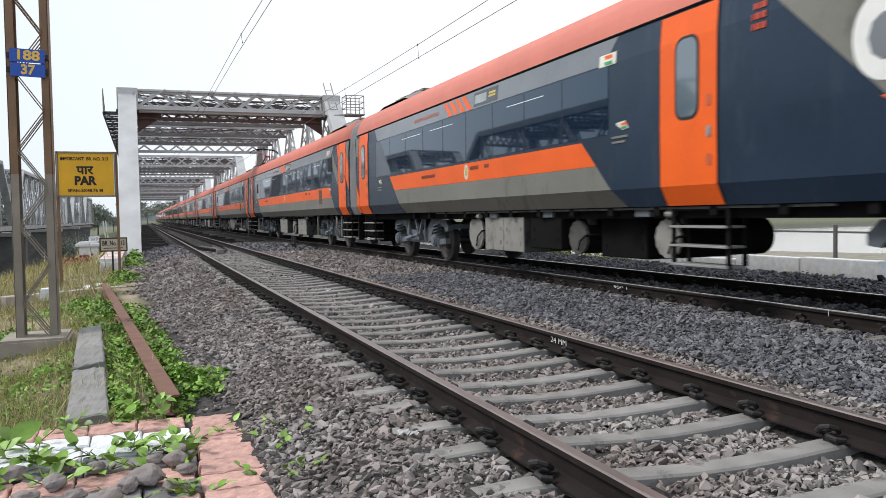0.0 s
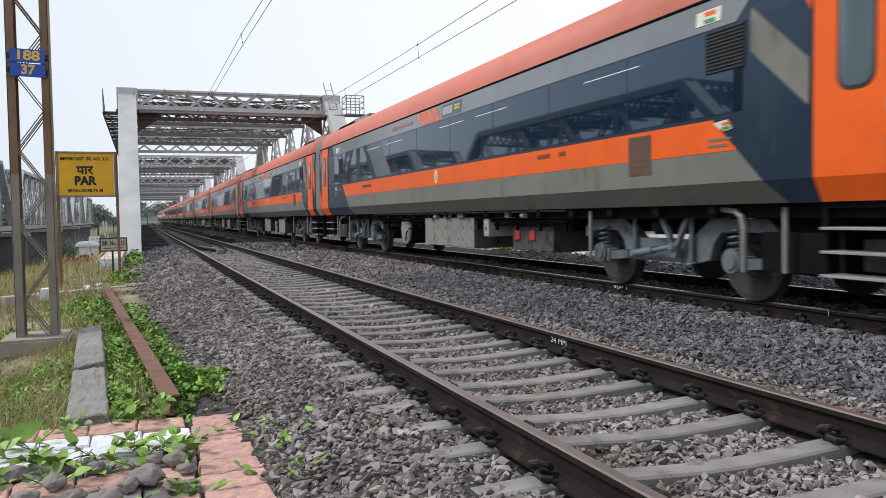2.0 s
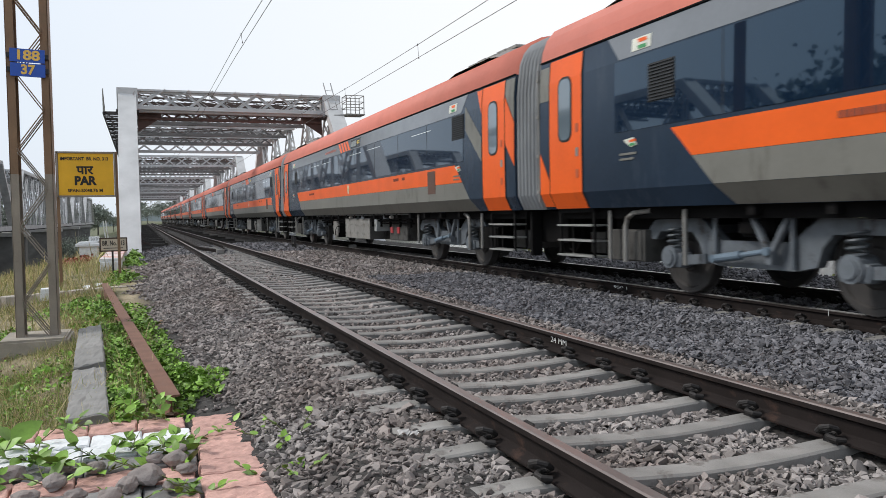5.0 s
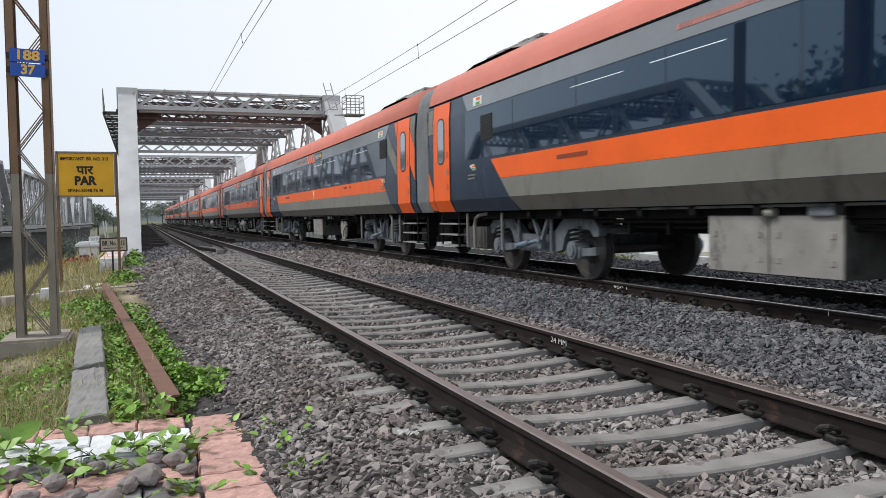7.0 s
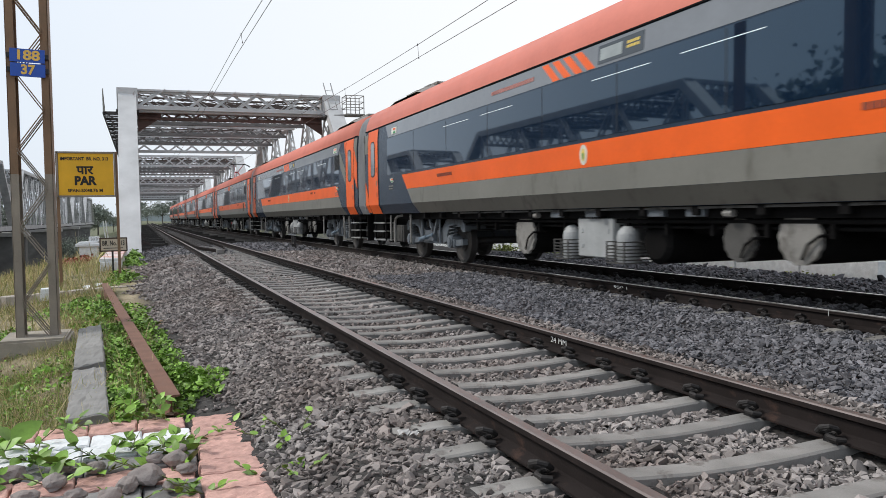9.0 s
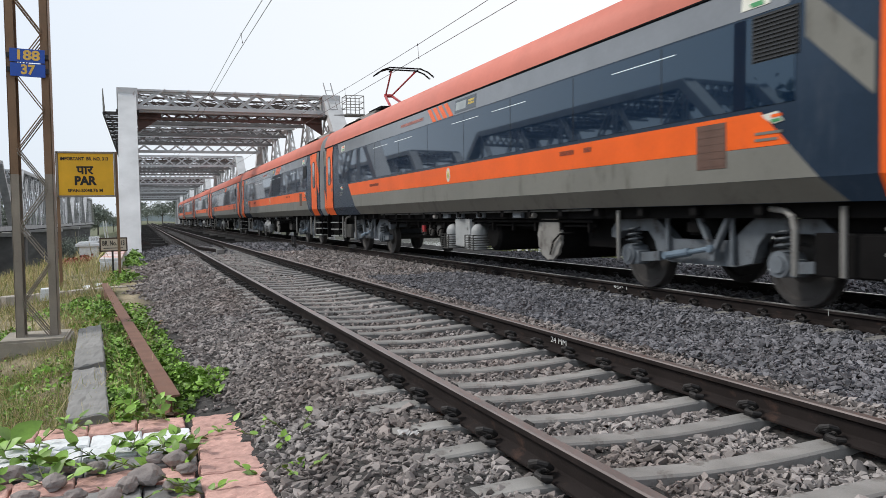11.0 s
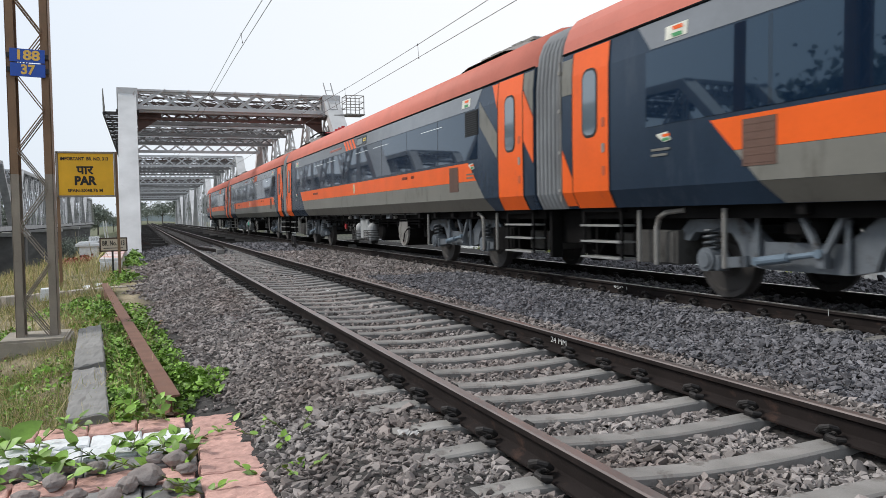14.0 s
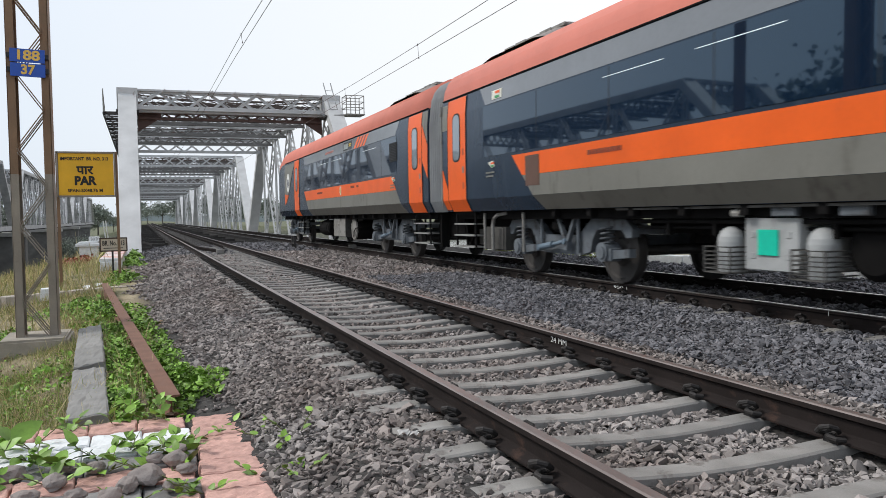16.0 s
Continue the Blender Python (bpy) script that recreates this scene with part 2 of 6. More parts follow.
def random_turns(n, tilt=math.pi):
    a, b, c = RNG.uniform(0, 2 * math.pi, n), RNG.uniform(-tilt, tilt, n), RNG.uniform(-tilt, tilt, n)
    ca, sa, cb, sb, cc, sc = np.cos(a), np.sin(a), np.cos(b), np.sin(b), np.cos(c), np.sin(c)
    z, o = np.zeros(n), np.ones(n)
    rz = np.stack([np.stack([ca, -sa, z], -1), np.stack([sa, ca, z], -1), np.stack([z, z, o], -1)], 1)
    rx = np.stack([np.stack([o, z, z], -1), np.stack([z, cb, -sb], -1), np.stack([z, sb, cb], -1)], 1)
    ry = np.stack([np.stack([cc, z, sc], -1), np.stack([z, o, z], -1), np.stack([-sc, z, cc], -1)], 1)
    return rz @ rx @ ry


# ---- the line ----
NEAR_X, FAR_X, HALF_GAUGE = 2.742, 7.890, 0.872
BANK_Y = 41.0


def lerp_table(x, table):
    return np.interp(x, [a for a, b in table], [b for a, b in table])


CROSS = ((-2000, -9.0), (-60, -9.0), (-30, -7.5), (-9, -3.0), (-5, -1.15), (-2.4, -0.62), (-0.6, -0.46), (0.1, -0.42), (0.62, -0.33), (1.05, -0.215), (1.35, -0.196), (1.70, -0.205), (1.95, -0.248),
         (3.5, -0.248), (3.75, -0.200), (4.6, -0.17), (5.3, -0.20), (6.0, -0.18), (6.6, -0.20), (9.2, -0.20), (10.2, -0.14), (11.2, -0.12), (12.2, -0.55), (13.2, -1.05), (16, -1.3), (40, -1.8), (120, -6.0), (2000, -9.0))


def ground_z(x, y):
    """Height of the ground: embankment, river bank under the bridge, far bank."""
    x, y = np.asarray(x, float), np.asarray(y, float)
    top = lerp_table(x, CROSS)
    top = top - 0.19 * np.exp(-((x + 1.75) / 0.75) ** 2) * np.exp(-((y - 9.6) / 2.4) ** 2)
    drop = np.clip((y - BANK_Y) / 16.0, 0, 1)
    far = np.clip((y - 286.0) / 14.0, 0, 1)
    k = drop * (1 - far)
    k = k * k * (3 - 2 * k)
    return top * (1 - k) + np.minimum(top, -10.5) * k


def grid_mesh(name, xs, ys, material, zf, rough=0.0):
    gx, gy = np.meshgrid(xs, ys)
    z = zf(gx, gy)
    if rough:
        z = z + RNG.normal(0, rough, z.shape) * ((gx > -60) & (gx < 60) & (gy < 60))
    v = np.stack([gx, gy, z], -1).reshape(-1, 3)
    nx, ny = len(xs), len(ys)
    i = (np.arange(ny - 1)[:, None] * nx + np.arange(nx - 1)[None, :]).reshape(-1)
    f = np.stack([i, i + 1, i + nx + 1, i + nx], -1)
    me = bpy.data.meshes.new(name)
    me.from_pydata(v.tolist(), [], f.tolist())
    me.materials.append(material)
    return new(name, me)


# ---- ground ----
def ground_material():
    """Soil and dry grass on the bank, grit darkened as gap shade under the tracks, pale dusty ground beyond them."""
    m = bpy.data.materials.new("embankment_ground")
    m.use_nodes = True
    n, l = m.node_tree.nodes, m.node_tree.links
    b = n["Principled BSDF"]
    tc, sep = n.new("ShaderNodeTexCoord"), n.new("ShaderNodeSeparateXYZ")
    l.new(tc.outputs["Object"], sep.inputs[0])
    big, fine = n.new("ShaderNodeTexNoise"), n.new("ShaderNodeTexNoise")
    big.inputs["Scale"].default_value, big.inputs["Detail"].default_value = 1.3, 6
    fine.inputs["Scale"].default_value, fine.inputs["Detail"].default_value = 22, 4
    for t in (big, fine):
        l.new(tc.outputs["Object"], t.inputs["Vector"])

    def ramp(source, stops):
        r = n.new("ShaderNodeValToRGB")
        while len(r.color_ramp.elements) < len(stops):
            r.color_ramp.elements.new(0.5)
        for e, (p, c) in zip(r.color_ramp.elements, stops):
            e.position, e.color = p, (*c, 1)
        l.new(source, r.inputs[0])
        return r.outputs[0]

    def blend(fac, a, c):
        x = n.new("ShaderNodeMix")
        x.data_type = "RGBA"
        l.new(fac, x.inputs[0])
        l.new(a, x.inputs[6])
        l.new(c, x.inputs[7])
        return x.outputs[2]

    def step(lo, hi, source, wobble):
        a = n.new("ShaderNodeMath")
        a.operation = "MULTIPLY_ADD"
        l.new(big.outputs[0], a.inputs[0])
        a.inputs[1].default_value = wobble
        l.new(source, a.inputs[2])
        r = n.new("ShaderNodeMapRange")
        r.inputs[1].default_value, r.inputs[2].default_value = lo + wobble / 2, hi + wobble / 2
        l.new(a.outputs[0], r.inputs[0])
        return r.outputs[0]

    grass = ramp(big.outputs[0], ((0.3, (0.09, 0.085, 0.04)), (0.5, (0.22, 0.185, 0.11)), (0.7, (0.36, 0.30, 0.20))))
    # grit is near-black to stand in for shade in gaps between stones
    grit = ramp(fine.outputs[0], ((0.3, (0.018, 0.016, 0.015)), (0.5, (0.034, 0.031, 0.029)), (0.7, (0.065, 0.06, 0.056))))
    pale = ramp(big.outputs[0], ((0.3, (0.17, 0.155, 0.12)), (0.7, (0.28, 0.26, 0.21))))
    mud = ramp(big.outputs[0], ((0.3, (0.07, 0.07, 0.066)), (0.7, (0.14, 0.135, 0.125))))
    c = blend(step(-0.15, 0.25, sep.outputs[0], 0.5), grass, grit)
    c = blend(step(12.2, 13.2, sep.outputs[0], 1.0), c, pale)
    c = blend(step(42.0, 50.0, sep.outputs[1], 4.0), c, mud)
    far = ramp(big.outputs[0], ((0.3, (0.06, 0.075, 0.035)), (0.7, (0.14, 0.14, 0.08))))
    c = blend(step(290.0, 300.0, sep.outputs[1], 6.0), c, far)
    l.new(c, b.inputs["Base Color"])
    b.inputs["Roughness"].default_value = 0.95
    bp = n.new("ShaderNodeBump")
    bp.inputs["Strength"].default_value, bp.inputs["Distance"].default_value = 0.8, 0.03
    l.new(fine.outputs[0], bp.inputs["Height"])
    l.new(bp.outputs[0], b.inputs["Normal"])
    return m


gxs = np.unique(np.round(np.concatenate([np.linspace(-2000, -100, 12), np.linspace(-100, -12, 20), np.linspace(-12, -3, 30), np.linspace(-3, 1.6, 60), np.linspace(1.6, 13, 80), np.linspace(13, 60, 25), np.linspace(60, 2000, 14)]), 3))
gys = np.unique(np.round(np.concatenate([np.linspace(-600, -20, 10), np.linspace(-20, 2, 12), np.linspace(2, 16, 110), np.linspace(16, 60, 90), np.linspace(60, 300, 60), np.linspace(300, 3500, 20)]), 3))
tagged(grid_mesh("ground", gxs, gys, ground_material(), ground_z, 0.008), "railway embankment with dry grass, shade-dark grit and mud bank", "ground", kind="structure")

WATER = mat("river_water", (0.12, 0.13, 0.12), 0.12, 0, 0.2, 8.0, 0.25, 0.6, spec=0.6)
bm = bmesh.new()
box(bm, -1500, 1500, 48, 296, -9.6, -9.0)
solid("water", bm, WATER, "slow grey river under the bridges", "river", kind="structure")


# ---- ballast ----
def rock(seed, points=12, flat=0.54):
    """A broken stone: a cube whose corners are pushed about, cut to a few faces."""
    r = random.Random(seed)
    bm = bmesh.new()
    pts = []
    for i in range(points):
        while True:
            p = Vector((r.uniform(-1, 1), r.uniform(-1, 1), r.uniform(-1, 1)))
            if 0.6 < p.length < 1:
                break
        pts.append(bm.verts.new((p.x * r.uniform(1.1, 1.6), p.y * 0.85, p.z * flat)))
    h = bmesh.ops.convex_hull(bm, input=pts)
    bmesh.ops.delete(bm, geom=[v for v in bm.verts if not v.link_faces], context="VERTS")
    bm.verts.index_update()
    out = ([tuple(v.co) for v in bm.verts], [[v.index for v in f.verts] for f in bm.faces])
    bm.free()
    return out


ROCKS = [rock(i) for i in range(18)]


def lay_stones(name, x0, x1, y0, y1, density, size, keep=None, lift=0.0, spread=0.38, stone=None):
    n = int((x1 - x0) * (y1 - y0) * density)
    x, y = RNG.uniform(x0, x1, n), RNG.uniform(y0, y1, n)
    if keep is not None:
        k = keep(x, y)
        x, y = x[k], y[k]
        n = len(x)
    s = size * np.exp(RNG.normal(0, spread, n))
    z = ground_z(x, y) + lift + RNG.uniform(-1.15, 0.95, n) * size
    ob = scatter(name, ROCKS, stone or STONE, RNG.integers(0, len(ROCKS), n), np.stack([x, y, z], -1), random_turns(n, 0.85), s)
    return tagged(ob, "dark grey crushed stone track ballast", "ballast", kind="stuff")


# sleepers lie a little askew and unevenly spaced
SKEW = 0.075
SLEEPER_YS = [3.24 + 0.575 * k + random.uniform(-0.03, 0.03) for k in range(-24, 0)]
SLEEPER_YS += [3.24, 3.86, 4.38, 4.98, 5.48, 6.06, 6.60, 7.17, 7.77, 8.40, 8.93]
SLEEPER_YS += [8.93 + 0.578 * k + random.uniform(-0.03, 0.03) for k in range(1, 56)]


def off_rails(x, y):
    """Keeps stones off the rails, and mostly off the tops of the sleepers."""
    skewed = y + SKEW * (x - np.where(x < 5.3, NEAR_X, FAR_X))
    d = np.min(np.abs(skewed[:, None] - np.array(SLEEPER_YS)[None, :]), axis=1)
    off = np.minimum(np.abs(x - NEAR_X), np.abs(x - FAR_X))
    buried = 0.5 + 0.5 * np.sin(y * 0.9 + 0.6) * np.sin(y * 2.3)
    ok = (d > 0.098) | (off > 1.36) | (off > 0.95) & (RNG.uniform(0, 1, len(x)) < 0.03 + 0.16 * buried) | (RNG.uniform(0, 1, len(x)) < 0.03)
    for c in (NEAR_X, FAR_X):
        for s in (-1, 1):
            ok &= np.abs(x - c - s * HALF_GAUGE) > 0.085
    return ok


def shoulder(x, y):
    edge = 0.30 + 0.14 * np.sin(y * 1.3) + 0.10 * np.sin(y * 3.7 + 1) - 0.055 * np.clip(y - 8, 0, 14)
    edge = np.where(y < 6.2, 0.60, edge)
    fade = np.clip((x - edge) / np.where(y < 6.2, 0.06, 0.25), 0, 1)
    return off_rails(x, y) & (RNG.uniform(0, 1, len(x)) < fade)


lay_stones("ballast", 0.2, 4.4, 2.6, 8.0, 2300, 0.0222, shoulder, 0.0, stone=STONE_WARM)
lay_stones("ballast", -0.3, 4.4, 8.0, 16.0, 1250, 0.0252, shoulder, 0.004, stone=STONE_WARM)
lay_stones("ballast", 4.4, 7.4, 3.0, 16.0, 1300, 0.0242, off_rails, 0.012)
lay_stones("ballast", -0.5, 7.4, 16.0, 30.0, 420, 0.034, shoulder, 0.005, stone=STONE_WARM)
lay_stones("ballast", -0.6, 7.4, 30.0, 43.0, 90, 0.055, shoulder, 0.005)
lay_stones("ballast", 0.55, 7.4, -6.0, 2.6, 230, 0.04, off_rails, 0.005, stone=STONE_WARM)
lay_stones("ballast", 7.4, 12.6, 2.6, 22.0, 420, 0.036, off_rails, 0.02)


# ---- track ----
RAIL = [(-0.075, -0.172), (0.075, -0.172), (0.075, -0.160), (0.016, -0.138), (0.010, -0.125), (0.010, -0.052), (0.036, -0.036), (0.0345, -0.008), (0.026, 0.0),
        (-0.026, 0.0), (-0.0345, -0.008), (-0.036, -0.036), (-0.010, -0.052), (-0.010, -0.125), (-0.016, -0.138), (-0.075, -0.160)]


def rail(name, x, y0, y1, parent, label, z=0.0, body=None, top=None):
    bm = bmesh.new()
    extrude_y(bm, [(a, b) for a, b in RAIL], y0, y1)
    me = mesh_of(name, bm, body or RUST)
    me.materials.append(top or RAIL_TOP)
    for p in me.polygons:
        if p.normal.z > 0.2 and p.center.z > -0.02:
            p.material_index = 1
    return part(name, me, None, parent, label, at=pose(x, 0, z))


def sleeper_mesh():
    """A concrete sleeper, high at the rail seats and dished in the middle."""
    bm = bmesh.new()
    w = 0.084
    tops = ((-1.37, -0.190), (-1.05, -0.168), (-0.74, -0.168), (-0.45, -0.190), (-0.16, -0.204), (0.16, -0.204), (0.45, -0.190), (0.74, -0.168), (1.05, -0.168), (1.37, -0.190))
    rows = []
    for x, z in tops:
        rows.append([bm.verts.new(p) for p in ((x, -w - 0.022, -0.40), (x, -w - 0.002, z - 0.012), (x, -w + 0.012, z), (x, w - 0.012, z), (x, w + 0.002, z - 0.012), (x, w + 0.022, -0.40))])
    for a, b in zip(rows, rows[1:]):
        for i in range(5):
            bm.faces.new((a[i], b[i], b[i + 1], a[i + 1]))
    bm.faces.new(rows[0])
    bm.faces.new(rows[-1][::-1])
    return mesh_of("sleeper", bm, CONCRETE)


def clip_mesh():
    """An elastic rail clip: a bent bar of round steel on its shoulder."""
    bm = bmesh.new()
    path = [(0.015, -0.055, 0.03), (0.06, -0.055, 0.022), (0.105, -0.045, 0.035), (0.118, -0.012, 0.055), (0.10, 0.02, 0.062), (0.06, 0.026, 0.052), (0.03, 0.012, 0.036), (0.045, -0.012, 0.024), (0.085, -0.004, 0.024), (0.112, 0.03, 0.028), (0.105, 0.065, 0.024), (0.06, 0.075, 0.02)]
    path = [(a * 1.1, b * 1.25, c * 1.55) for a, b, c in path]
    tube(bm, path, 0.0155, 8)
    return mesh_of("rail_clip", bm, CLIP)


SLEEPER, CLIP_ME = sleeper_mesh(), clip_mesh()
SHOULDER = bmesh.new()
box(SHOULDER, 0.045, 0.085, -0.045, 0.06, -0.02, 0.018)
SHOULDER = mesh_of("clip_shoulder", SHOULDER, CLIP)


def track(name, cx, label, clips_to):
    t = thing(name, label, "railway track", "main line tracks", at=pose(cx, 0, 0))
    rails = [rail("rail", s * HALF_GAUGE, -14, 300, t, "brown rusted running rail with worn head", top=SHINE if cx > 5 else None) for s in (-1, 1)]
    for y in SLEEPER_YS:
        sl = part("sleeper", SLEEPER, None, t, at=pose(random.uniform(-0.015, 0.015), y, random.uniform(-0.006, 0.003), 0, 0, -math.degrees(SKEW) + random.uniform(-0.8, 0.8)))
        if 1.5 < y < clips_to:
            for s in (-1, 1):
                for side in (-1, 1):
                    x = s * HALF_GAUGE
                    at = pose(x, 0, -0.165, 0, 0, 0 if side > 0 else 180) @ pose(0.03, 0, 0)
                    part("rail_clip", CLIP_ME, None, sl, at=at)
                    part("clip_shoulder", SHOULDER, None, sl, at=at)
    return t, rails


near_track, near_rails = track("near_track", NEAR_X, "near broad gauge track on concrete sleepers in ballast", 26)
far_track, far_rails = track("far_track", FAR_X, "far broad gauge track under the passing train", 22)


# ---- the train ----
PITCH_L = 25.15
SPEED, FIRST_GANG = 22.46, 23.77
SIDE = ((1.18, 1.50), (1.43, 1.62), (2.2, 1.625), (3.215, 1.613), (3.60, 1.575))
ROOF = ((1.575, 3.60), (1.545, 3.80), (1.46, 4.0), (1.32, 4.16), (1.05, 4.29), (0.6, 4.38), (0.0, 4.41))


def side_x(z):
    return float(np.interp(z, [a for a, b in SIDE], [b for a, b in SIDE]))


def skin(bm, y0, y1, z0, z1, off=0.006, lean0=0.0, lean1=0.0, side=-1):
    """A panel that follows the body side; its ends may lean: y shifts by lean per metre of height above z0."""
    zs = [z0] + [z for z, _ in SIDE if z0 + 0.01 < z < z1 - 0.01] + [z1]
    outer, inner = [], []
    for z in zs:
        a, b = y0 + lean0 * (z - z0), y1 + lean1 * (z - z0)
        xo, xi = side * (side_x(z) + off), side * (side_x(z) - 0.01)
        outer.append((bm.verts.new((xo, a, z)), bm.verts.new((xo, b, z))))
        inner.append((bm.verts.new((xi, a, z)), bm.verts.new((xi, b, z))))
    for (a, b), (c, d) in zip(outer, outer[1:]):
        bm.faces.new((a, b, d, c))
    for k in range(len(zs) - 1):
        bm.faces.new((outer[k][0], outer[k + 1][0], inner[k + 1][0], inner[k][0]))
        bm.faces.new((outer[k][1], inner[k][1], inner[k + 1][1], outer[k + 1][1]))
    bm.faces.new((outer[0][0], inner[0][0], inner[0][1], outer[0][1]))
    bm.faces.new((outer[-1][0], outer[-1][1], inner[-1][1], inner[-1][0]))


def flat_shape(bm, pts, off=0.012, side=-1):
    """A flat mark on the body side from an outline (y, z)."""
    t = bmesh.new()
    t.faces.new([t.verts.new((0, y, z)) for y, z in pts])
    for knot in (1.43, 2.2, 3.215):
        bmesh.ops.bisect_plane(t, geom=list(t.verts) + list(t.edges) + list(t.faces), plane_co=(0, 0, knot), plane_no=(0, 0, 1))
    ring = bmesh.ops.extrude_face_region(t, geom=list(t.faces))
    out = {v for v in ring["geom"] if isinstance(v, bmesh.types.BMVert)}
    for v in t.verts:
        v.co.x = side * (side_x(v.co.z) + (off if v in out else -0.004))
    merge(bm, t)


def oval(y, z, ry, rz, n=20):
    return [(y + ry * math.cos(2 * math.pi * i / n), z + rz * math.sin(2 * math.pi * i / n)) for i in range(n)]


def round_rect(y0, y1, z0, z1, r, n=5):
    out = []
    for cy, cz, a0 in ((y1 - r, z1 - r, 0), (y0 + r, z1 - r, 90), (y0 + r, z0 + r, 180), (y1 - r, z0 + r, 270)):
        for i in range(n + 1):
            a = radians(a0 + 90 * i / n)
            out.append((cy + r * math.cos(a), cz + r * math.sin(a)))
    return out


def shell(bm, ring, stations):
    """Loft of an open outline (x, z); stations: (y, width factor, height shift of what lies above 1.2 m)."""
    rows = []
    for y, kx, kz in stations:
        rows.append([bm.verts.new((x * kx, y, 1.18 + (z - 1.18) * kz)) for x, z in ring])
    for a, b in zip(rows, rows[1:]):
        for i in range(len(ring) - 1):
            bm.faces.new((a[i], a[i + 1], b[i + 1], b[i]))
    return rows


def body_and_roof(c, y0, y1, cab=0):
    """Closed body sides and ends, and the roof; cab: +1 nose at y1, -1 nose at y0."""
    st = [(y0, 1, 1), (y1, 1, 1)]
    if cab:
        nose = [(0.0, 1, 1), (1.2, 0.985, 0.985), (2.4, 0.93, 0.93), (3.3, 0.83, 0.83), (3.9, 0.68, 0.66), (4.3, 0.45, 0.42)]
        if cab > 0:
            st = [(y0, 1, 1)] + [(y1 - 4.3 + d, a, b) for d, a, b in nose]
        else:
            st = [(y0 + 4.3 - d, a, b) for d, a, b in nose[::-1]] + [(y1, 1, 1)]
    low = [(-x, z) for z, x in SIDE]
    ring = [(x, z) for z, x in SIDE][::-1] + low[:1] + low[1:]
    ring = [(x, z) for z, x in reversed(SIDE)] + [(-x, z) for z, x in SIDE]
    bm = bmesh.new()
    rows = shell(bm, ring, st)
    for r in (rows[0], rows[-1]):
        bm.faces.new(r)
    part("body", bm, NAVY, c, "navy painted coach body")
    bm = bmesh.new()
    ring = [(x, z) for x, z in ROOF] + [(-x, z) for x, z in ROOF[-2::-1]]
    rows = shell(bm, ring, st)
    for r in (rows[0], rows[-1]):
        bm.faces.new(r)
    part("roof", bm, ROOF_ORANGE, c, "dusty orange curved roof", smooth=True)
    # rain gutter along the eaves
    bm = bmesh.new()
    ya, yb = (y0 + (4.3 if cab < 0 else 0), y1 - (4.3 if cab > 0 else 0))
    for s in (-1, 1):
        beam(bm, (s * 1.583, ya, 3.60), (s * 1.583, yb, 3.60), 0.03, 0.022)
    part("gutter", bm, UNDER, c, "dark rain gutter line")
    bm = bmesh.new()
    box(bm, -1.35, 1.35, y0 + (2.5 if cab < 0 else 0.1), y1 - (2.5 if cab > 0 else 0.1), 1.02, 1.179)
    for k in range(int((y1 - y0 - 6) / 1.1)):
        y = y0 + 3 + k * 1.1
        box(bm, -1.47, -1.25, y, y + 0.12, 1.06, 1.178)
    part("underframe", bm, UNDER, c, "underframe coloured near-black as in shade")


def door(c, y0, y1, name="door"):
    bm = bmesh.new()
    skin(bm, y0, y1, 1.185, 3.56, 0.012)
    d = part(name, bm, ORANGE, c, "orange plug door with tall rounded window")
    ym, w = (y0 + y1) / 2, 0.17 * (y1 - y0) / 0.95
    bm = bmesh.new()
    flat_shape(bm, round_rect(ym - w - 0.035, ym + w + 0.035, 2.23, 3.25, 0.15), 0.018)
    part("window_seal", bm, INK, d, "black rubber seal")
    bm = bmesh.new()
    flat_shape(bm, round_rect(ym - w, ym + w, 2.265, 3.215, 0.13), 0.022)
    part("door_window", bm, DOOR_GLASS, d, "door glass")
    for z in (2.05, 2.42, 1.72):
        bm = bmesh.new()
        flat_shape(bm, round_rect(y0 + 0.09, y0 + 0.17, z - 0.07, z + 0.07, 0.03), 0.02)
        part("door_button", bm, mat("door_label_paint", (0.5, 0.10, 0.04), 0.5) if z != 2.05 else BOX_GREY, d)
    bm = bmesh.new()
    for ya in (y0 - 0.016, y1 + 0.004):
        skin(bm, ya, ya + 0.012, 1.2, 3.56, 0.016)
    part("door_gap", bm, INK, c, "dark door joint")


def louvre(c, y0, y1, z0, z1):
    bm = bmesh.new()
    flat_shape(bm, [(y0, z0), (y1, z0), (y1, z1), (y0, z1)], 0.010)
    g = part("louvre", bm, INK, c, "black ventilation louvre")
    n = 12
    for k in range(n):
        bm = bmesh.new()
        z = z0 + (z1 - z0) * (k + 0.5) / n
        x = -(side_x(z) + 0.014)
        beam(bm, (x, y0 + 0.02, z), (x, y1 - 0.02, z), 0.02, 0.014)
        part("slat", bm, mat("louvre_slat", (0.024, 0.026, 0.03), 0.5, 0.0), g)


def marks(c, y, z, w, rows, material, name="lettering"):
    """Unreadable lettering as plain bars."""
    bm = bmesh.new()
    for r in range(rows):
        x = y
        while x < y + w - 0.02:
            d = random.uniform(0.035, 0.075)
            flat_shape(bm, [(x, z - r * 0.11), (min(x + d, y + w), z - r * 0.11), (min(x + d, y + w), z - r * 0.11 + 0.07), (x, z - r * 0.11 + 0.07)], 0.013)
            x += d + 0.022
    part(name, bm, material, c)


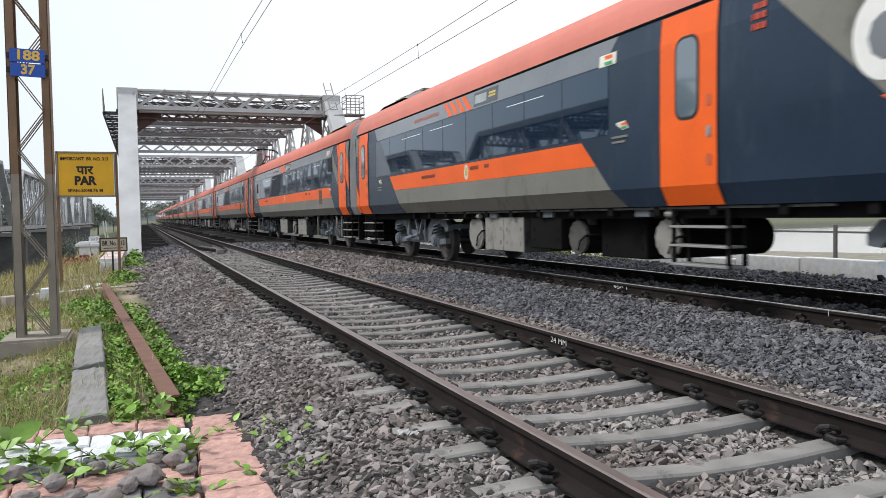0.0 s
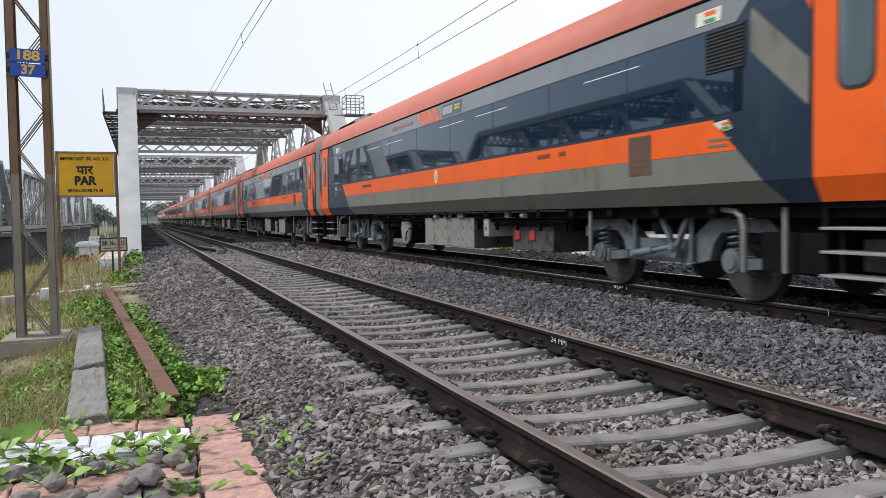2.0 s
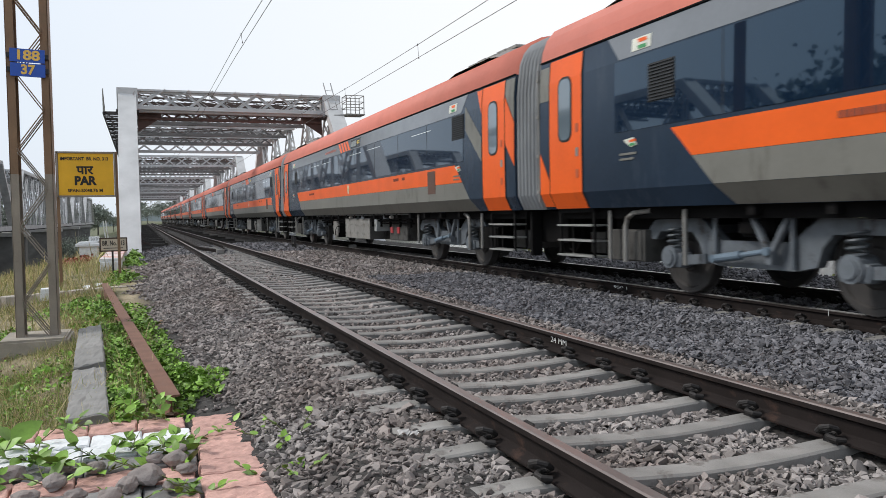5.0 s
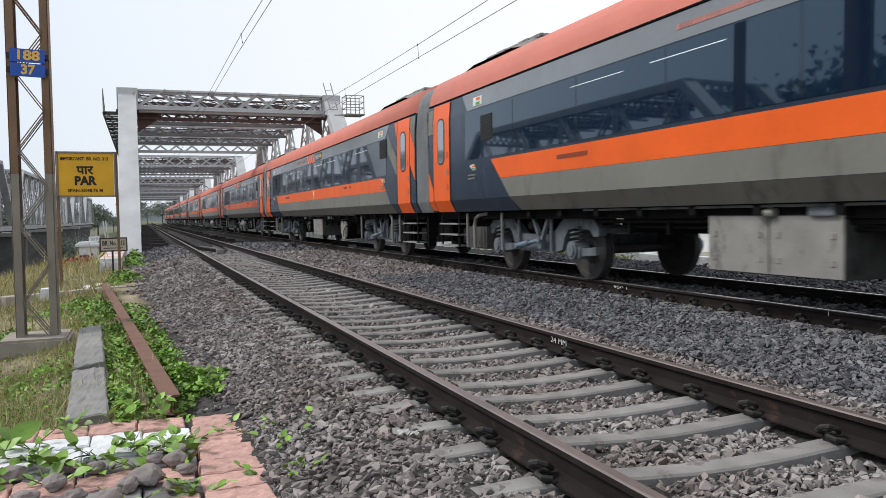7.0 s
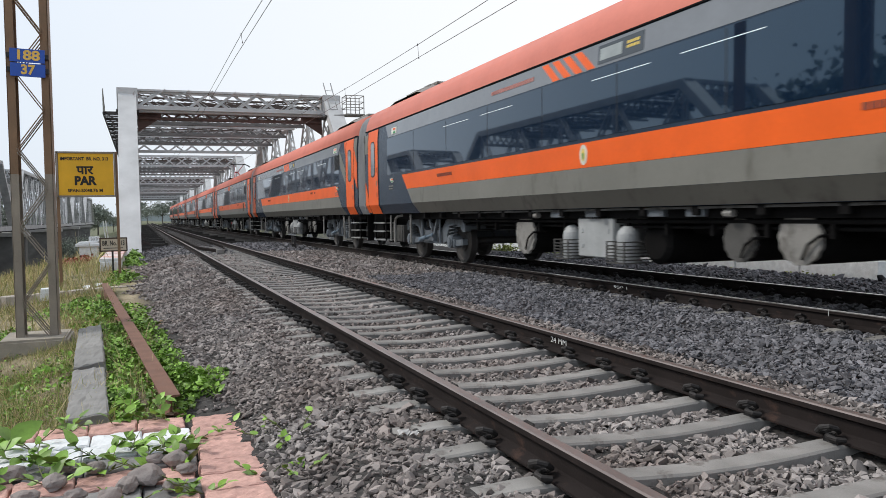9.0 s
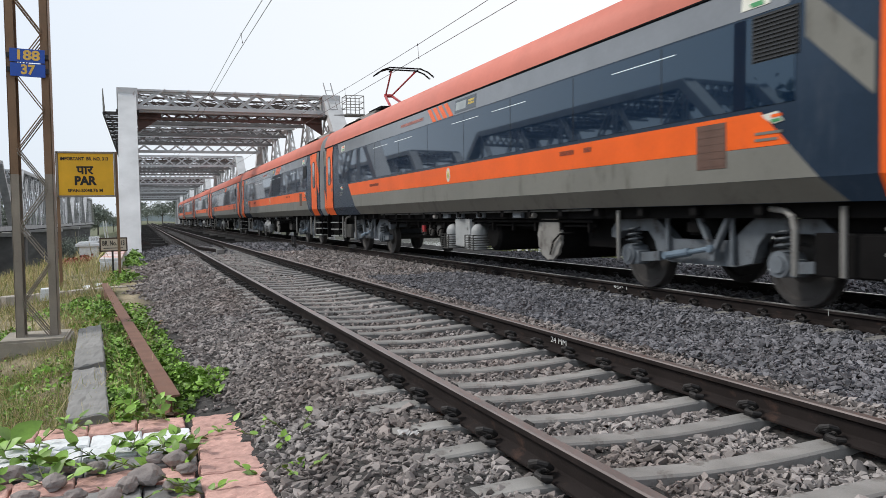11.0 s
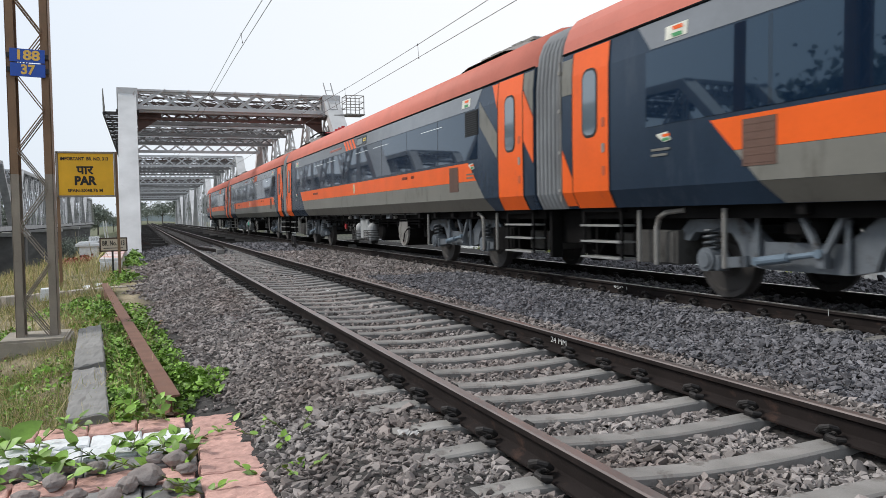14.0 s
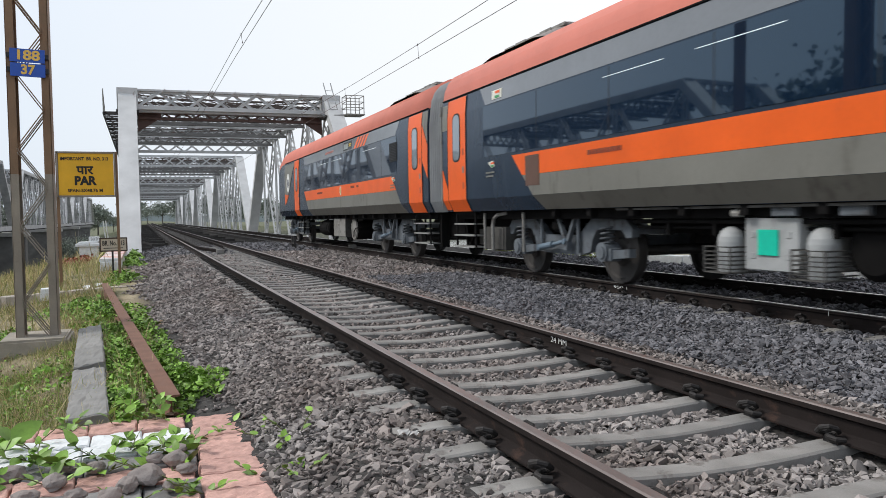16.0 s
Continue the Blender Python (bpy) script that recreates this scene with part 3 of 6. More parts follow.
FADED_RED = mat("faded_red_letter_paint", (0.42, 0.16, 0.13), 0.4)
DARK_LETTER = mat("dark_letter_paint", (0.22, 0.05, 0.025), 0.5)
DULL_RED = mat("dull_red_letter_paint", (0.42, 0.05, 0.02), 0.5)
CREAM = mat("cream_decal", (0.66, 0.66, 0.58), 0.5)
GREEN = mat("green_decal", (0.05, 0.28, 0.10), 0.5)
YELLOW = mat("display_amber", (0.72, 0.52, 0.10), 0.5)
BROWN = mat("brown_grille_paint", (0.115, 0.062, 0.045), 0.6)


def sidewall(c, ya, yb, windows, mid, turned=False):
    """The paint scheme of the side: skirt, grey band, orange band, window band and upper panel."""
    lean = 1.05
    lo = 1.185
    for side in (-1, 1):
        bm = bmesh.new()
        skin(bm, ya, yb, lo, 1.43, 0.005, lean, lean, side)
        part("skirt_panel", bm, SKIRT, c, "angled skirt panel, its grey darkened as in shade")
        o = lean * (1.43 - lo)
        bm = bmesh.new()
        skin(bm, ya + o, yb + o, 1.434, 1.79, 0.005, lean, lean, side)
        part("grey_band", bm, GREY_PAINT, c, "grey lower band")
        o2 = o + lean * (1.79 - 1.43)
        bm = bmesh.new()
        skin(bm, ya + o2, yb + o2, 1.794, 2.17, 0.005, lean, lean, side)
        part("orange_band", bm, ORANGE, c, "bright orange stripe")
        bm = bmesh.new()
        skin(bm, windows[0], windows[1], 2.225, 3.20, 0.007, 0, 0, side)
        wb = part("window_band", bm, GLASS, c, "dark mirror-like window band")
        n = 9
        for k in range(1, n):
            y = windows[0] + (windows[1] - windows[0]) * k / n
            bm = bmesh.new()
            skin(bm, y - 0.007, y + 0.007, 2.24, 3.19, 0.0095, 0, 0, side)
            part("pane_joint", bm, INK, wb)
        bm = bmesh.new()
        skin(bm, windows[0] + 0.1, windows[1] - 0.1, 3.225, 3.575, 0.005, -0.9, 0.9, side)
        part("upper_panel", bm, LIGHT_PANEL, c, "glossy grey panel above the windows")
    # interior lights, added as glowing strips on the outer face of the glass
    for k, y in enumerate(np.arange(windows[0] + 1.9, windows[1] - 2.5, 2.02)):
        if k % 3 == 1:
            continue
        bm = bmesh.new()
        skin(bm, float(y), float(y) + 1.4, 3.054, 3.064, 0.009)
        part("interior_light", bm, LED, c, "glowing strip on the glass standing for an interior light")
    # crest, slashes and the destination display; the coaches of the rear half are turned about
    way = -1 if turned else 1
    bm = bmesh.new()
    flat_shape(bm, oval(mid, 1.99, 0.105, 0.155), 0.010)
    crest = part("crest", bm, CREAM, c, "round cream crest")
    bm = bmesh.new()
    flat_shape(bm, oval(mid, 1.99, 0.05, 0.095), 0.014)
    part("crest_centre", bm, YELLOW, crest)
    bm = bmesh.new()
    flat_shape(bm, oval(mid, 1.97, 0.022, 0.05), 0.017)
    part("crest_figure", bm, GREEN, crest)
    s0 = mid - 3.05 if turned else mid - 0.33
    for k in range(4):
        y = s0 + k * 0.345
        bm = bmesh.new()
        skin(bm, y, y + 0.21, 3.235, 3.555, 0.010, way * 1.3, way * 1.3)
        part("slash", bm, ORANGE, c, "orange slash mark")
    d0 = mid - 1.55 if turned else mid - 1.50
    bm = bmesh.new()
    skin(bm, d0, d0 + 1.1, 3.26, 3.53, 0.010)
    disp = part("destination_display", bm, mat("display_grey", (0.045, 0.055, 0.065), 0.12), c, "dark glazed destination display with amber text bars")
    bm = bmesh.new()
    for r in range(2):
        for k in range(4):
            skin(bm, d0 + 0.10 + k * 0.075, d0 + 0.155 + k * 0.075, 3.36 + r * 0.06, 3.40 + r * 0.06, 0.013)
    part("display_bar", bm, YELLOW, disp)
    bm = bmesh.new()
    skin(bm, d0 + 0.5, d0 + 1.05, 3.31, 3.48, 0.013)
    part("display_pane", bm, mat("display_pale", (0.30, 0.33, 0.33), 0.15), disp)
    if turned:
        marks(c, mid + 1.0, 3.36, 1.3, 1, FADED_RED)
    else:
        marks(c, mid + 1.6, 3.36, 1.7, 1, FADED_RED)
    marks(c, yb - 2.4, 1.98, 0.9, 1, DARK_LETTER)
    marks(c, ya + 4.9, 2.02, 0.42, 1, DARK_LETTER)
    marks(c, ya + 4.4, 2.02, 0.2, 1, DARK_LETTER)


LED = bpy.data.materials.new("interior_light")
LED.use_nodes = True
LED.node_tree.nodes["Principled BSDF"].inputs["Emission Color"].default_value = (0.7, 0.95, 1, 1)
LED.node_tree.nodes["Principled BSDF"].inputs["Emission Strength"].default_value = 0.22


def flag(c, y, z):
    bm = bmesh.new()
    flat_shape(bm, [(y, z), (y + 0.42, z), (y + 0.42, z + 0.17), (y, z + 0.17)], 0.012)
    f = part("flag_decal", bm, CREAM, c, "small white, orange and green decal")
    for m, dz in ((ORANGE, 0.10), (GREEN, 0.012)):
        bm = bmesh.new()
        flat_shape(bm, [(y + 0.08, z + dz), (y + 0.26, z + dz), (y + 0.3, z + dz + 0.05), (y + 0.1, z + dz + 0.05)], 0.016)
        part("decal_stripe", bm, m, f)


def logo(c, y, z):
    bm = bmesh.new()
    flat_shape(bm, [(y, z + 0.02), (y + 0.13, z), (y + 0.26, z + 0.07), (y + 0.30, z + 0.11), (y + 0.08, z + 0.13)], 0.012)
    f = part("logo_decal", bm, CREAM, c, "small cream, orange and green decal over text bars")
    for m, dz in ((ORANGE, 0.075), (GREEN, 0.025)):
        bm = bmesh.new()
        flat_shape(bm, [(y + 0.02, z + dz), (y + 0.15, z + dz - 0.012), (y + 0.17, z + dz + 0.022), (y + 0.04, z + dz + 0.03)], 0.016)
        part("decal_stripe", bm, m, f)
    bm = bmesh.new()
    flat_shape(bm, [(y + 0.02, z - 0.10), (y + 0.4, z - 0.10), (y + 0.4, z - 0.07), (y + 0.02, z - 0.07)], 0.012)
    flat_shape(bm, [(y + 0.08, z - 0.17), (y + 0.4, z - 0.17), (y + 0.4, z - 0.14), (y + 0.08, z - 0.14)], 0.012)
    part("text_bar", bm, GREY_PAINT, f)


# ---- running gear ----
WHEEL_R = 0.50


def wheelset_mesh():
    bm = bmesh.new()
    for s in (-1, 1):
        prof = [(-0.06, 0.10), (-0.06, 0.2), (-0.03, 0.23), (-0.03, 0.41), (-0.068, 0.43), (-0.068, 0.498), (0.05, WHEEL_R), (0.05, 0.528), (0.075, 0.522), (0.075, 0.43), (0.03, 0.41), (0.03, 0.22), (0.05, 0.2), (0.05, 0.10)]
        t = bmesh.new()
        lathe_x(t, [(x if s < 0 else -x, r) for x, r in prof], 40)
        bmesh.ops.translate(t, verts=t.verts, vec=(s * HALF_GAUGE, 0, 0))
        merge(bm, t)
    rod(bm, (-1.15, 0, 0), (1.15, 0, 0), 0.085, 14)
    return mesh_of("wheelset", bm, STEEL)


def side_frame_mesh():
    """A bogie side frame with its dropped middle."""
    out = [(-2.05, 0.86), (-1.9, 1.0), (-0.95, 1.02), (-0.55, 0.74), (0.55, 0.74), (0.95, 1.02), (1.9, 1.0), (2.05, 0.86), (2.05, 0.74), (1.9, 0.72), (1.78, 0.84), (1.12, 0.84), (0.98, 0.70), (0.9, 0.48), (0.6, 0.42), (-0.6, 0.42), (-0.9, 0.48), (-0.98, 0.70), (-1.12, 0.84), (-1.78, 0.84), (-1.9, 0.72), (-2.05, 0.74)]
    bm = bmesh.new()
    extrude_x(bm, out, -0.07, 0.07)
    bmesh.ops.bevel(bm, geom=[e for e in bm.edges if e.calc_face_angle(0) > 0.5], offset=0.012, segments=1, affect="EDGES")
    return mesh_of("side_frame", bm, BOGIE)


def transom_mesh(y0, y1, z0, z1):
    bm = bmesh.new()
    bbox(bm, -1.02, 1.02, y0, y1, z0, z1, 0.012)
    return mesh_of("transom", bm, BOGIE)


def axle_box_mesh():
    bm = bmesh.new()
    rod(bm, (-1.02, 0, 0.5), (-1.29, 0, 0.5), 0.15, 18)
    rod(bm, (-1.29, 0, 0.5), (-1.315, 0, 0.5), 0.10, 14)
    bbox(bm, -1.25, -1.05, -0.2, 0.16, 0.36, 0.56, 0.03)
    beam(bm, (-1.15, -0.1, 0.46), (-1.15, -0.62, 0.50), 0.12, 0.13)
    return mesh_of("axle_box", bm, BOGIE)


def coil_mesh(r=0.10, h=0.3, turns=4, wire=0.02):
    bm = bmesh.new()
    n = turns * 10
    pts = [(r * math.cos(2 * math.pi * i / 10), r * math.sin(2 * math.pi * i / 10), h * i / n) for i in range(n + 1)]
    tube(bm, pts, wire, 6)
    return mesh_of("coil_spring", bm, mat("spring_steel", (0.09, 0.10, 0.11), 0.5, 0.3))


def damper_mesh():
    bm = bmesh.new()
    rod(bm, (0, -0.42, 0.02), (0, 0.02, 0.08), 0.055, 12)
    rod(bm, (0, 0.02, 0.08), (0, 0.42, 0.14), 0.035, 10)
    for y, z in ((-0.44, 0.02), (0.44, 0.14)):
        rod(bm, (-0.05, y, z), (0.05, y, z), 0.05, 10)
    return mesh_of("yaw_damper", bm, mat("damper_blue_grey", (0.15, 0.20, 0.25), 0.45, 0.2))


def bracket_mesh():
    bm = bmesh.new()
    beam(bm, (0, -0.28, 0), (0, 0.0, -0.46), 0.07, 0.06)
    beam(bm, (0, 0.28, 0), (0, 0.0, -0.46), 0.07, 0.06)
    box(bm, -0.05, 0.05, -0.06, 0.06, -0.56, -0.40)
    return mesh_of("damper_bracket", bm, BOGIE)


def airbag_mesh():
    bm = bmesh.new()
    for z0, z1, r in ((0.0, 0.04, 0.24), (0.04, 0.10, 0.28), (0.10, 0.17, 0.28), (0.17, 0.22, 0.24)):
        rod(bm, (0, 0, z0), (0, 0, z1), r, 20)
    return mesh_of("air_spring", bm, UNDER)


GEAR = {"wheelset": wheelset_mesh(), "frame": transom_mesh(-0.4, 0.4, 0.50, 0.70), "beam": transom_mesh(-0.05, 0.05, 0.78, 0.90), "side": side_frame_mesh(), "axle": axle_box_mesh(), "coil": coil_mesh(), "damper": damper_mesh(), "bracket": bracket_mesh(), "bag": airbag_mesh()}


def bogie(c, y):
    b = part("bogie", GEAR["frame"], None, c, "grey steel bogie frame", at=pose(0, y, 0))
    for s in (-1, 1):
        part("side_frame", GEAR["side"], None, b, at=pose(s * 1.08, 0, 0))
        part("end_beam", GEAR["beam"], None, b, at=pose(0, s * 2.0, 0))
    sets = []
    for d in (-1.43, 1.43):
        sets.append(part("wheelset", GEAR["wheelset"], None, b, "dark steel wheels on an axle", at=pose(0, d, WHEEL_R)))
        part("axle_box", GEAR["axle"], None, b, at=pose(0, d, 0))
        part("axle_box", GEAR["axle"], None, b, at=pose(0, d, 0, 0, 0, 180))
        for s in (-1, 1):
            part("coil_spring", GEAR["coil"], None, b, at=pose(s * 1.17, d, 0.60))
    for s in (-1, 1):
        part("air_spring", GEAR["bag"], None, b, at=pose(s * 1.02, 0, 0.80))
    part("damper_bracket", GEAR["bracket"], None, b, at=pose(-1.25, -0.35, 1.05))
    part("yaw_damper", GEAR["damper"], None, b, at=pose(-1.28, 0.1, 0.50, 0, 0, 180))
    for d in (-0.62, 0.62):
        bm = bmesh.new()
        rod(bm, (-1.2, d, 0.45), (-1.2, d, 1.05), 0.032, 8)
        part("vertical_damper", bm, BOGIE, b)
    return sets


def steps(c, y0, y1):
    bm = bmesh.new()
    box(bm, -1.46, -1.16, y0, y1, 1.12, 1.178)
    s = part("footstep", bm, UNDER, c, "steel entrance steps")
    for y in (y0 + 0.02, y1 - 0.02):
        for x, za, zb in ((-1.44, 1.15, 0.42), (-1.2, 1.15, 0.45)):
            bm = bmesh.new()
            beam(bm, (x, y, za), (x, y, zb), 0.03, 0.06)
            part("stringer", bm, UNDER, s)
    for z in (0.92, 0.68, 0.44):
        bm = bmesh.new()
        bbox(bm, -1.50, -1.2, y0, y1, z - 0.018, z + 0.012, 0.005)
        part("tread", bm, mat("worn_tread_steel", (0.36, 0.36, 0.35), 0.5, 0.4), s)


def gear_box(c, y0, y1, z0, material=None, x=-1.36, name="equipment_box"):
    bm = bmesh.new()
    bbox(bm, x, 0.35, y0, y1, z0, 1.06, 0.025)
    # default body darker than its covers: grime and shade coloured into the ends
    b = part(name, bm, GRIMY if material is None else material, c, "scuffed grey equipment box")
    n = max(1, int((y1 - y0) / 0.7))
    for k in range(n):
        ya = y0 + (y1 - y0) * (k + 0.012) / n
        yb = y0 + (y1 - y0) * (k + 0.988) / n
        bm = bmesh.new()
        bbox(bm, x - 0.010, x + 0.02, ya, yb, z0 + 0.012, 1.045, 0.006)
        p = part("box_cover", bm, material or BOX_GREY, b)
        for yy, zz in ((ya + 0.10, 0.80), (yb - 0.15, 0.80), (ya + 0.10, z0 + 0.14), (yb - 0.15, z0 + 0.14)):
            bm = bmesh.new()
            bbox(bm, x - 0.022, x, yy, yy + 0.06, zz, zz + 0.07, 0.006)
            part("latch", bm, material or BOX_GREY, p)
    for y in (y0 + 0.15, y1 - 0.15):
        bm = bmesh.new()
        box(bm, x + 0.1, 0.3, y - 0.05, y + 0.05, 1.05, 1.15)
        part("hanger", bm, UNDER, b)
    return b


def drum(c, y, length, r, z, material, x=-1.05, name="air_tank"):
    """A tank lying along the coach with domed ends."""
    bm = bmesh.new()
    t = bmesh.new()
    lathe_x(t, [(-length / 2, r * 0.35), (-length / 2 + 0.05, r * 0.8), (-length / 2 + 0.12, r), (length / 2 - 0.12, r), (length / 2 - 0.05, r * 0.8), (length / 2, r * 0.35)], 24)
    bmesh.ops.rotate(t, verts=t.verts, matrix=Matrix.Rotation(math.pi / 2, 3, "Z"))
    bmesh.ops.translate(t, verts=t.verts, vec=(x, y, z))
    merge(bm, t)
    for d in (-length * 0.28, length * 0.28):
        rod(bm, (x, y + d - 0.03, z), (x, y + d + 0.03, z), r + 0.012, 24)
        box(bm, x - 0.04, x + 0.04, y + d - 0.03, y + d + 0.03, z + r * 0.9, 1.1)
    return part(name, bm, material, c, "round underfloor tank")


def disc(c, y, r, z, material, x=-1.30, depth=1.9):
    """A drum lying across the coach, with a bolted flange on its outer end."""
    bm = bmesh.new()
    rod(bm, (x + 0.06, y, z), (x + depth, y, z), r * 0.97, 28)
    body = part("blower_drum", bm, UNDER, c, "round grimy drum across the coach")
    bm = bmesh.new()
    rim = [(y + math.cos(math.pi * k / 26) * r * (1.0 if k % 4 < 2 else 0.955), z + math.sin(math.pi * k / 26) * r * (1.0 if k % 4 < 2 else 0.955)) for k in range(52)]
    extrude_x(bm, rim, x, x + 0.05)
    face = part("drum_cover", bm, material, body, "pale round cover with a notched flange")
    bm = bmesh.new()
    tube(bm, [(x - 0.03, y - r * 0.2, z - r * 0.75), (x - 0.05, y - r * 0.55, z - r * 0.2), (x - 0.03, y - r * 1.0, z + r * 0.1), (x + 0.2, y - r * 1.25, z + r * 0.15)], 0.018, 6)
    part("cable", bm, UNDER, face)
    bm = bmesh.new()
    for d in (-0.55, 0.55):
        box(bm, x + 0.1, x + 0.25, y + d * r - 0.04, y + d * r + 0.04, z + r * 0.7, 1.14)
    part("hanger", bm, GRIMY, body)
    return body


def cage(c, y):
    """A white bottle standing in a wire basket."""
    bm = bmesh.new()
    prof = [(0.38, 0.165), (0.74, 0.17), (0.80, 0.16), (0.86, 0.13), (0.90, 0.085), (0.92, 0.03)]
    for (za, ra), (zb, rb) in zip(prof, prof[1:]):
        rod(bm, (-1.25, y, za), (-1.25, y, zb), ra, 20, rb)
    part("vacuum_bottle", bm, GREASY_WHITE, c, "white rounded tank in a steel basket")
    bm = bmesh.new()
    box(bm, -1.49, -1.01, y - 0.23, y + 0.23, 0.365, 0.38)
    k = part("basket", bm, GRIMY, c, "steel wire basket under the white bottle")
    for z in (0.42, 0.47, 0.52, 0.57, 0.62, 0.68):
        bm = bmesh.new()
        tube(bm, [(-1.02, y + 0.22, z), (-1.48, y + 0.22, z), (-1.48, y - 0.22, z), (-1.02, y - 0.22, z)], 0.010, 5)
        part("wire", bm, GRIMY, k)
    for yy in (y - 0.22, y, y + 0.22):
        bm = bmesh.new()
        rod(bm, (-1.48, yy, 0.37), (-1.48, yy, 0.69), 0.014, 6)
        part("upright", bm, GRIMY, k)


def toilet_tanks(c, y, w):
    """A white cabinet between two bottles in baskets, with a dark tank lying across behind the nearer one."""
    gear_box(c, y - w / 2, y + w / 2, 0.42, GREASY_WHITE, -1.34)
    cage(c, y + w / 2 + 0.32)
    cage(c, y - w / 2 - 0.24)
    bm = bmesh.new()
    rod(bm, (-1.1, y - w / 2 - 0.75, 0.70), (0.9, y - w / 2 - 0.75, 0.70), 0.33, 22)
    rod(bm, (-1.16, y - w / 2 - 0.75, 0.70), (-1.1, y - w / 2 - 0.75, 0.70), 0.26, 22, 0.33)
    part("water_tank", bm, UNDER, c, "dark round tank across the coach")


def pale_ducts(c, ys, material):
    """Small pale brackets and junction boxes right under the sole bar."""
    for y in ys:
        bm = bmesh.new()
        bbox(bm, -1.42, -1.1, y - 0.17, y + 0.17, 1.04, 1.15, 0.015)
        part("junction_box", bm, BOGIE, c, "pale junction box under the sole bar")
    bm = bmesh.new()
    beam(bm, (-1.44, 7.0, 1.155), (-1.44, 18.2, 1.155), 0.05, 0.03)
    part("cable_tray", bm, GRIMY, c, "grimy cable tray along the sole bar")
    for y in (ys[0] - 0.6, ys[-1] + 0.7):
        bm = bmesh.new()
        rod(bm, (-1.40, y - 0.07, 1.08), (-1.40, y + 0.07, 1.08), 0.05, 10)
        rod(bm, (-1.40, y, 1.05), (-1.40, y, 1.16), 0.02, 6)
        part("pipe_valve", bm, BOX_GREY, c, "small white valve")


def underfloor(c, kind, l):
    """Equipment between the bogies."""
    if kind == "boxes":
        gear_box(c, 7.55, 8.05, 0.56, GRIMY, -1.05)
        gear_box(c, 8.85, 10.70, 0.36)
        disc(c, 12.0, 0.40, 0.75, BOX_GREY)
        gear_box(c, 13.45, 15.45, 0.38)
        pale_ducts(c, (9.0, 13.7), BOGIE)
    elif kind == "long_box":
        gear_box(c, 7.95, 9.55, 0.42, GRIMY, -1.15)
        for y in (8.7, 9.3):
            bm = bmesh.new()
            bbox(bm, -1.19, -1.14, y - 0.10, y + 0.10, 0.62, 0.80, 0.01)
            part("red_cap", bm, RED, c, "small red cover")
        gear_box(c, 10.25, 10.5, 0.66, GREASY_WHITE, -1.34)
        gear_box(c, 10.95, 13.97, 0.40)
        disc(c, 15.7, 0.38, 0.74, BOX_GREY)
        pale_ducts(c, (9.2, 11.6, 12.4), BOGIE)
    elif kind == "drum_box":
        disc(c, 9.1, 0.42, 0.74, BOX_GREY, depth=2.2)
        gear_box(c, 5.9, 8.4, 0.50, UNDER, -1.0)
        gear_box(c, 12.2, 13.85, 0.40)
        disc(c, 15.2, 0.27, 0.80, GRIMY)
        pale_ducts(c, (10.9, 14.6), BOX_GREY)
    elif kind == "cages":
        gear_box(c, 5.9, 7.2, 0.62, UNDER, -1.0)
        disc(c, 8.65, 0.30, 0.80, BOX_GREY, depth=2.3)
        disc(c, 9.55, 0.27, 0.76, GRIMY)
        toilet_tanks(c, 12.6, 1.0)
        disc(c, 15.05, 0.37, 0.74, BOX_GREY)
        pale_ducts(c, (10.2, 11.0, 12.6, 13.7), BOX_GREY)
    elif kind == "rear_tanks":
        gear_box(c, 5.9, 7.8, 0.55, UNDER, -1.0)
        disc(c, 8.6, 0.42, 0.72, BOX_GREY, depth=2.2)
        toilet_tanks(c, 12.38, 0.84)
        for y in (14.2, 14.75, 15.3):
            disc(c, y, 0.17, 0.78, GRIMY, -1.2, 0.7)
        bm = bmesh.new()
        bbox(bm, -1.26, -1.20, 15.1, 15.25, 0.70, 0.86, 0.01)
        part("red_cap", bm, RED, c, "small red cover")
        pale_ducts(c, (9.6, 11.3, 12.4, 13.2), BOX_GREY)
    else:
        gear_box(c, 6.1, 8.6, 0.42, UNDER, -1.0)
        gear_box(c, 9.15, 9.85, 0.52, GRIMY, -1.10)
        disc(c, 12.12, 0.39, 0.74, BOX_GREY)
        toilet_tanks(c, 15.34, 0.80)
        pale_ducts(c, (9.0, 12.0, 14.2, 15.1), BOX_GREY)
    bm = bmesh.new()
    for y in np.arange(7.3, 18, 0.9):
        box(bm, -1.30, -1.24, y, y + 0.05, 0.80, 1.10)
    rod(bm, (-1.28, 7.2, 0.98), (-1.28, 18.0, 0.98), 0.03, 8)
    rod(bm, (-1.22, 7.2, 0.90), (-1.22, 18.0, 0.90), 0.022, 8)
    # wide dark block, added to stand for far-side gear and floor shade
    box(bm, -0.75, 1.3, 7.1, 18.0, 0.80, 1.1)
    part("pipework", bm, UNDER, c, "dark pipes and hangers with an added dark block under the floor")
    # end cabinets, the grey plates behind the steps and the upright pipes beside the bogies
    for ya, yb, yc, yd in ((2.0, 2.95, 0.95, 1.8), (l - 2.85, l - 1.92, l - 1.75, l - 1.05)):
        bm = bmesh.new()
        bbox(bm, -1.26, 0.9, ya, yb, 0.40, 0.86, 0.02)
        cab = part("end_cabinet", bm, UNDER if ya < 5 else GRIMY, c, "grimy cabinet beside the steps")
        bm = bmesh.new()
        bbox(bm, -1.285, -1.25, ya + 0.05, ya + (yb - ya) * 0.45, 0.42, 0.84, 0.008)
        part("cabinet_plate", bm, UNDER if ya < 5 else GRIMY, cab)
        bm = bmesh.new()
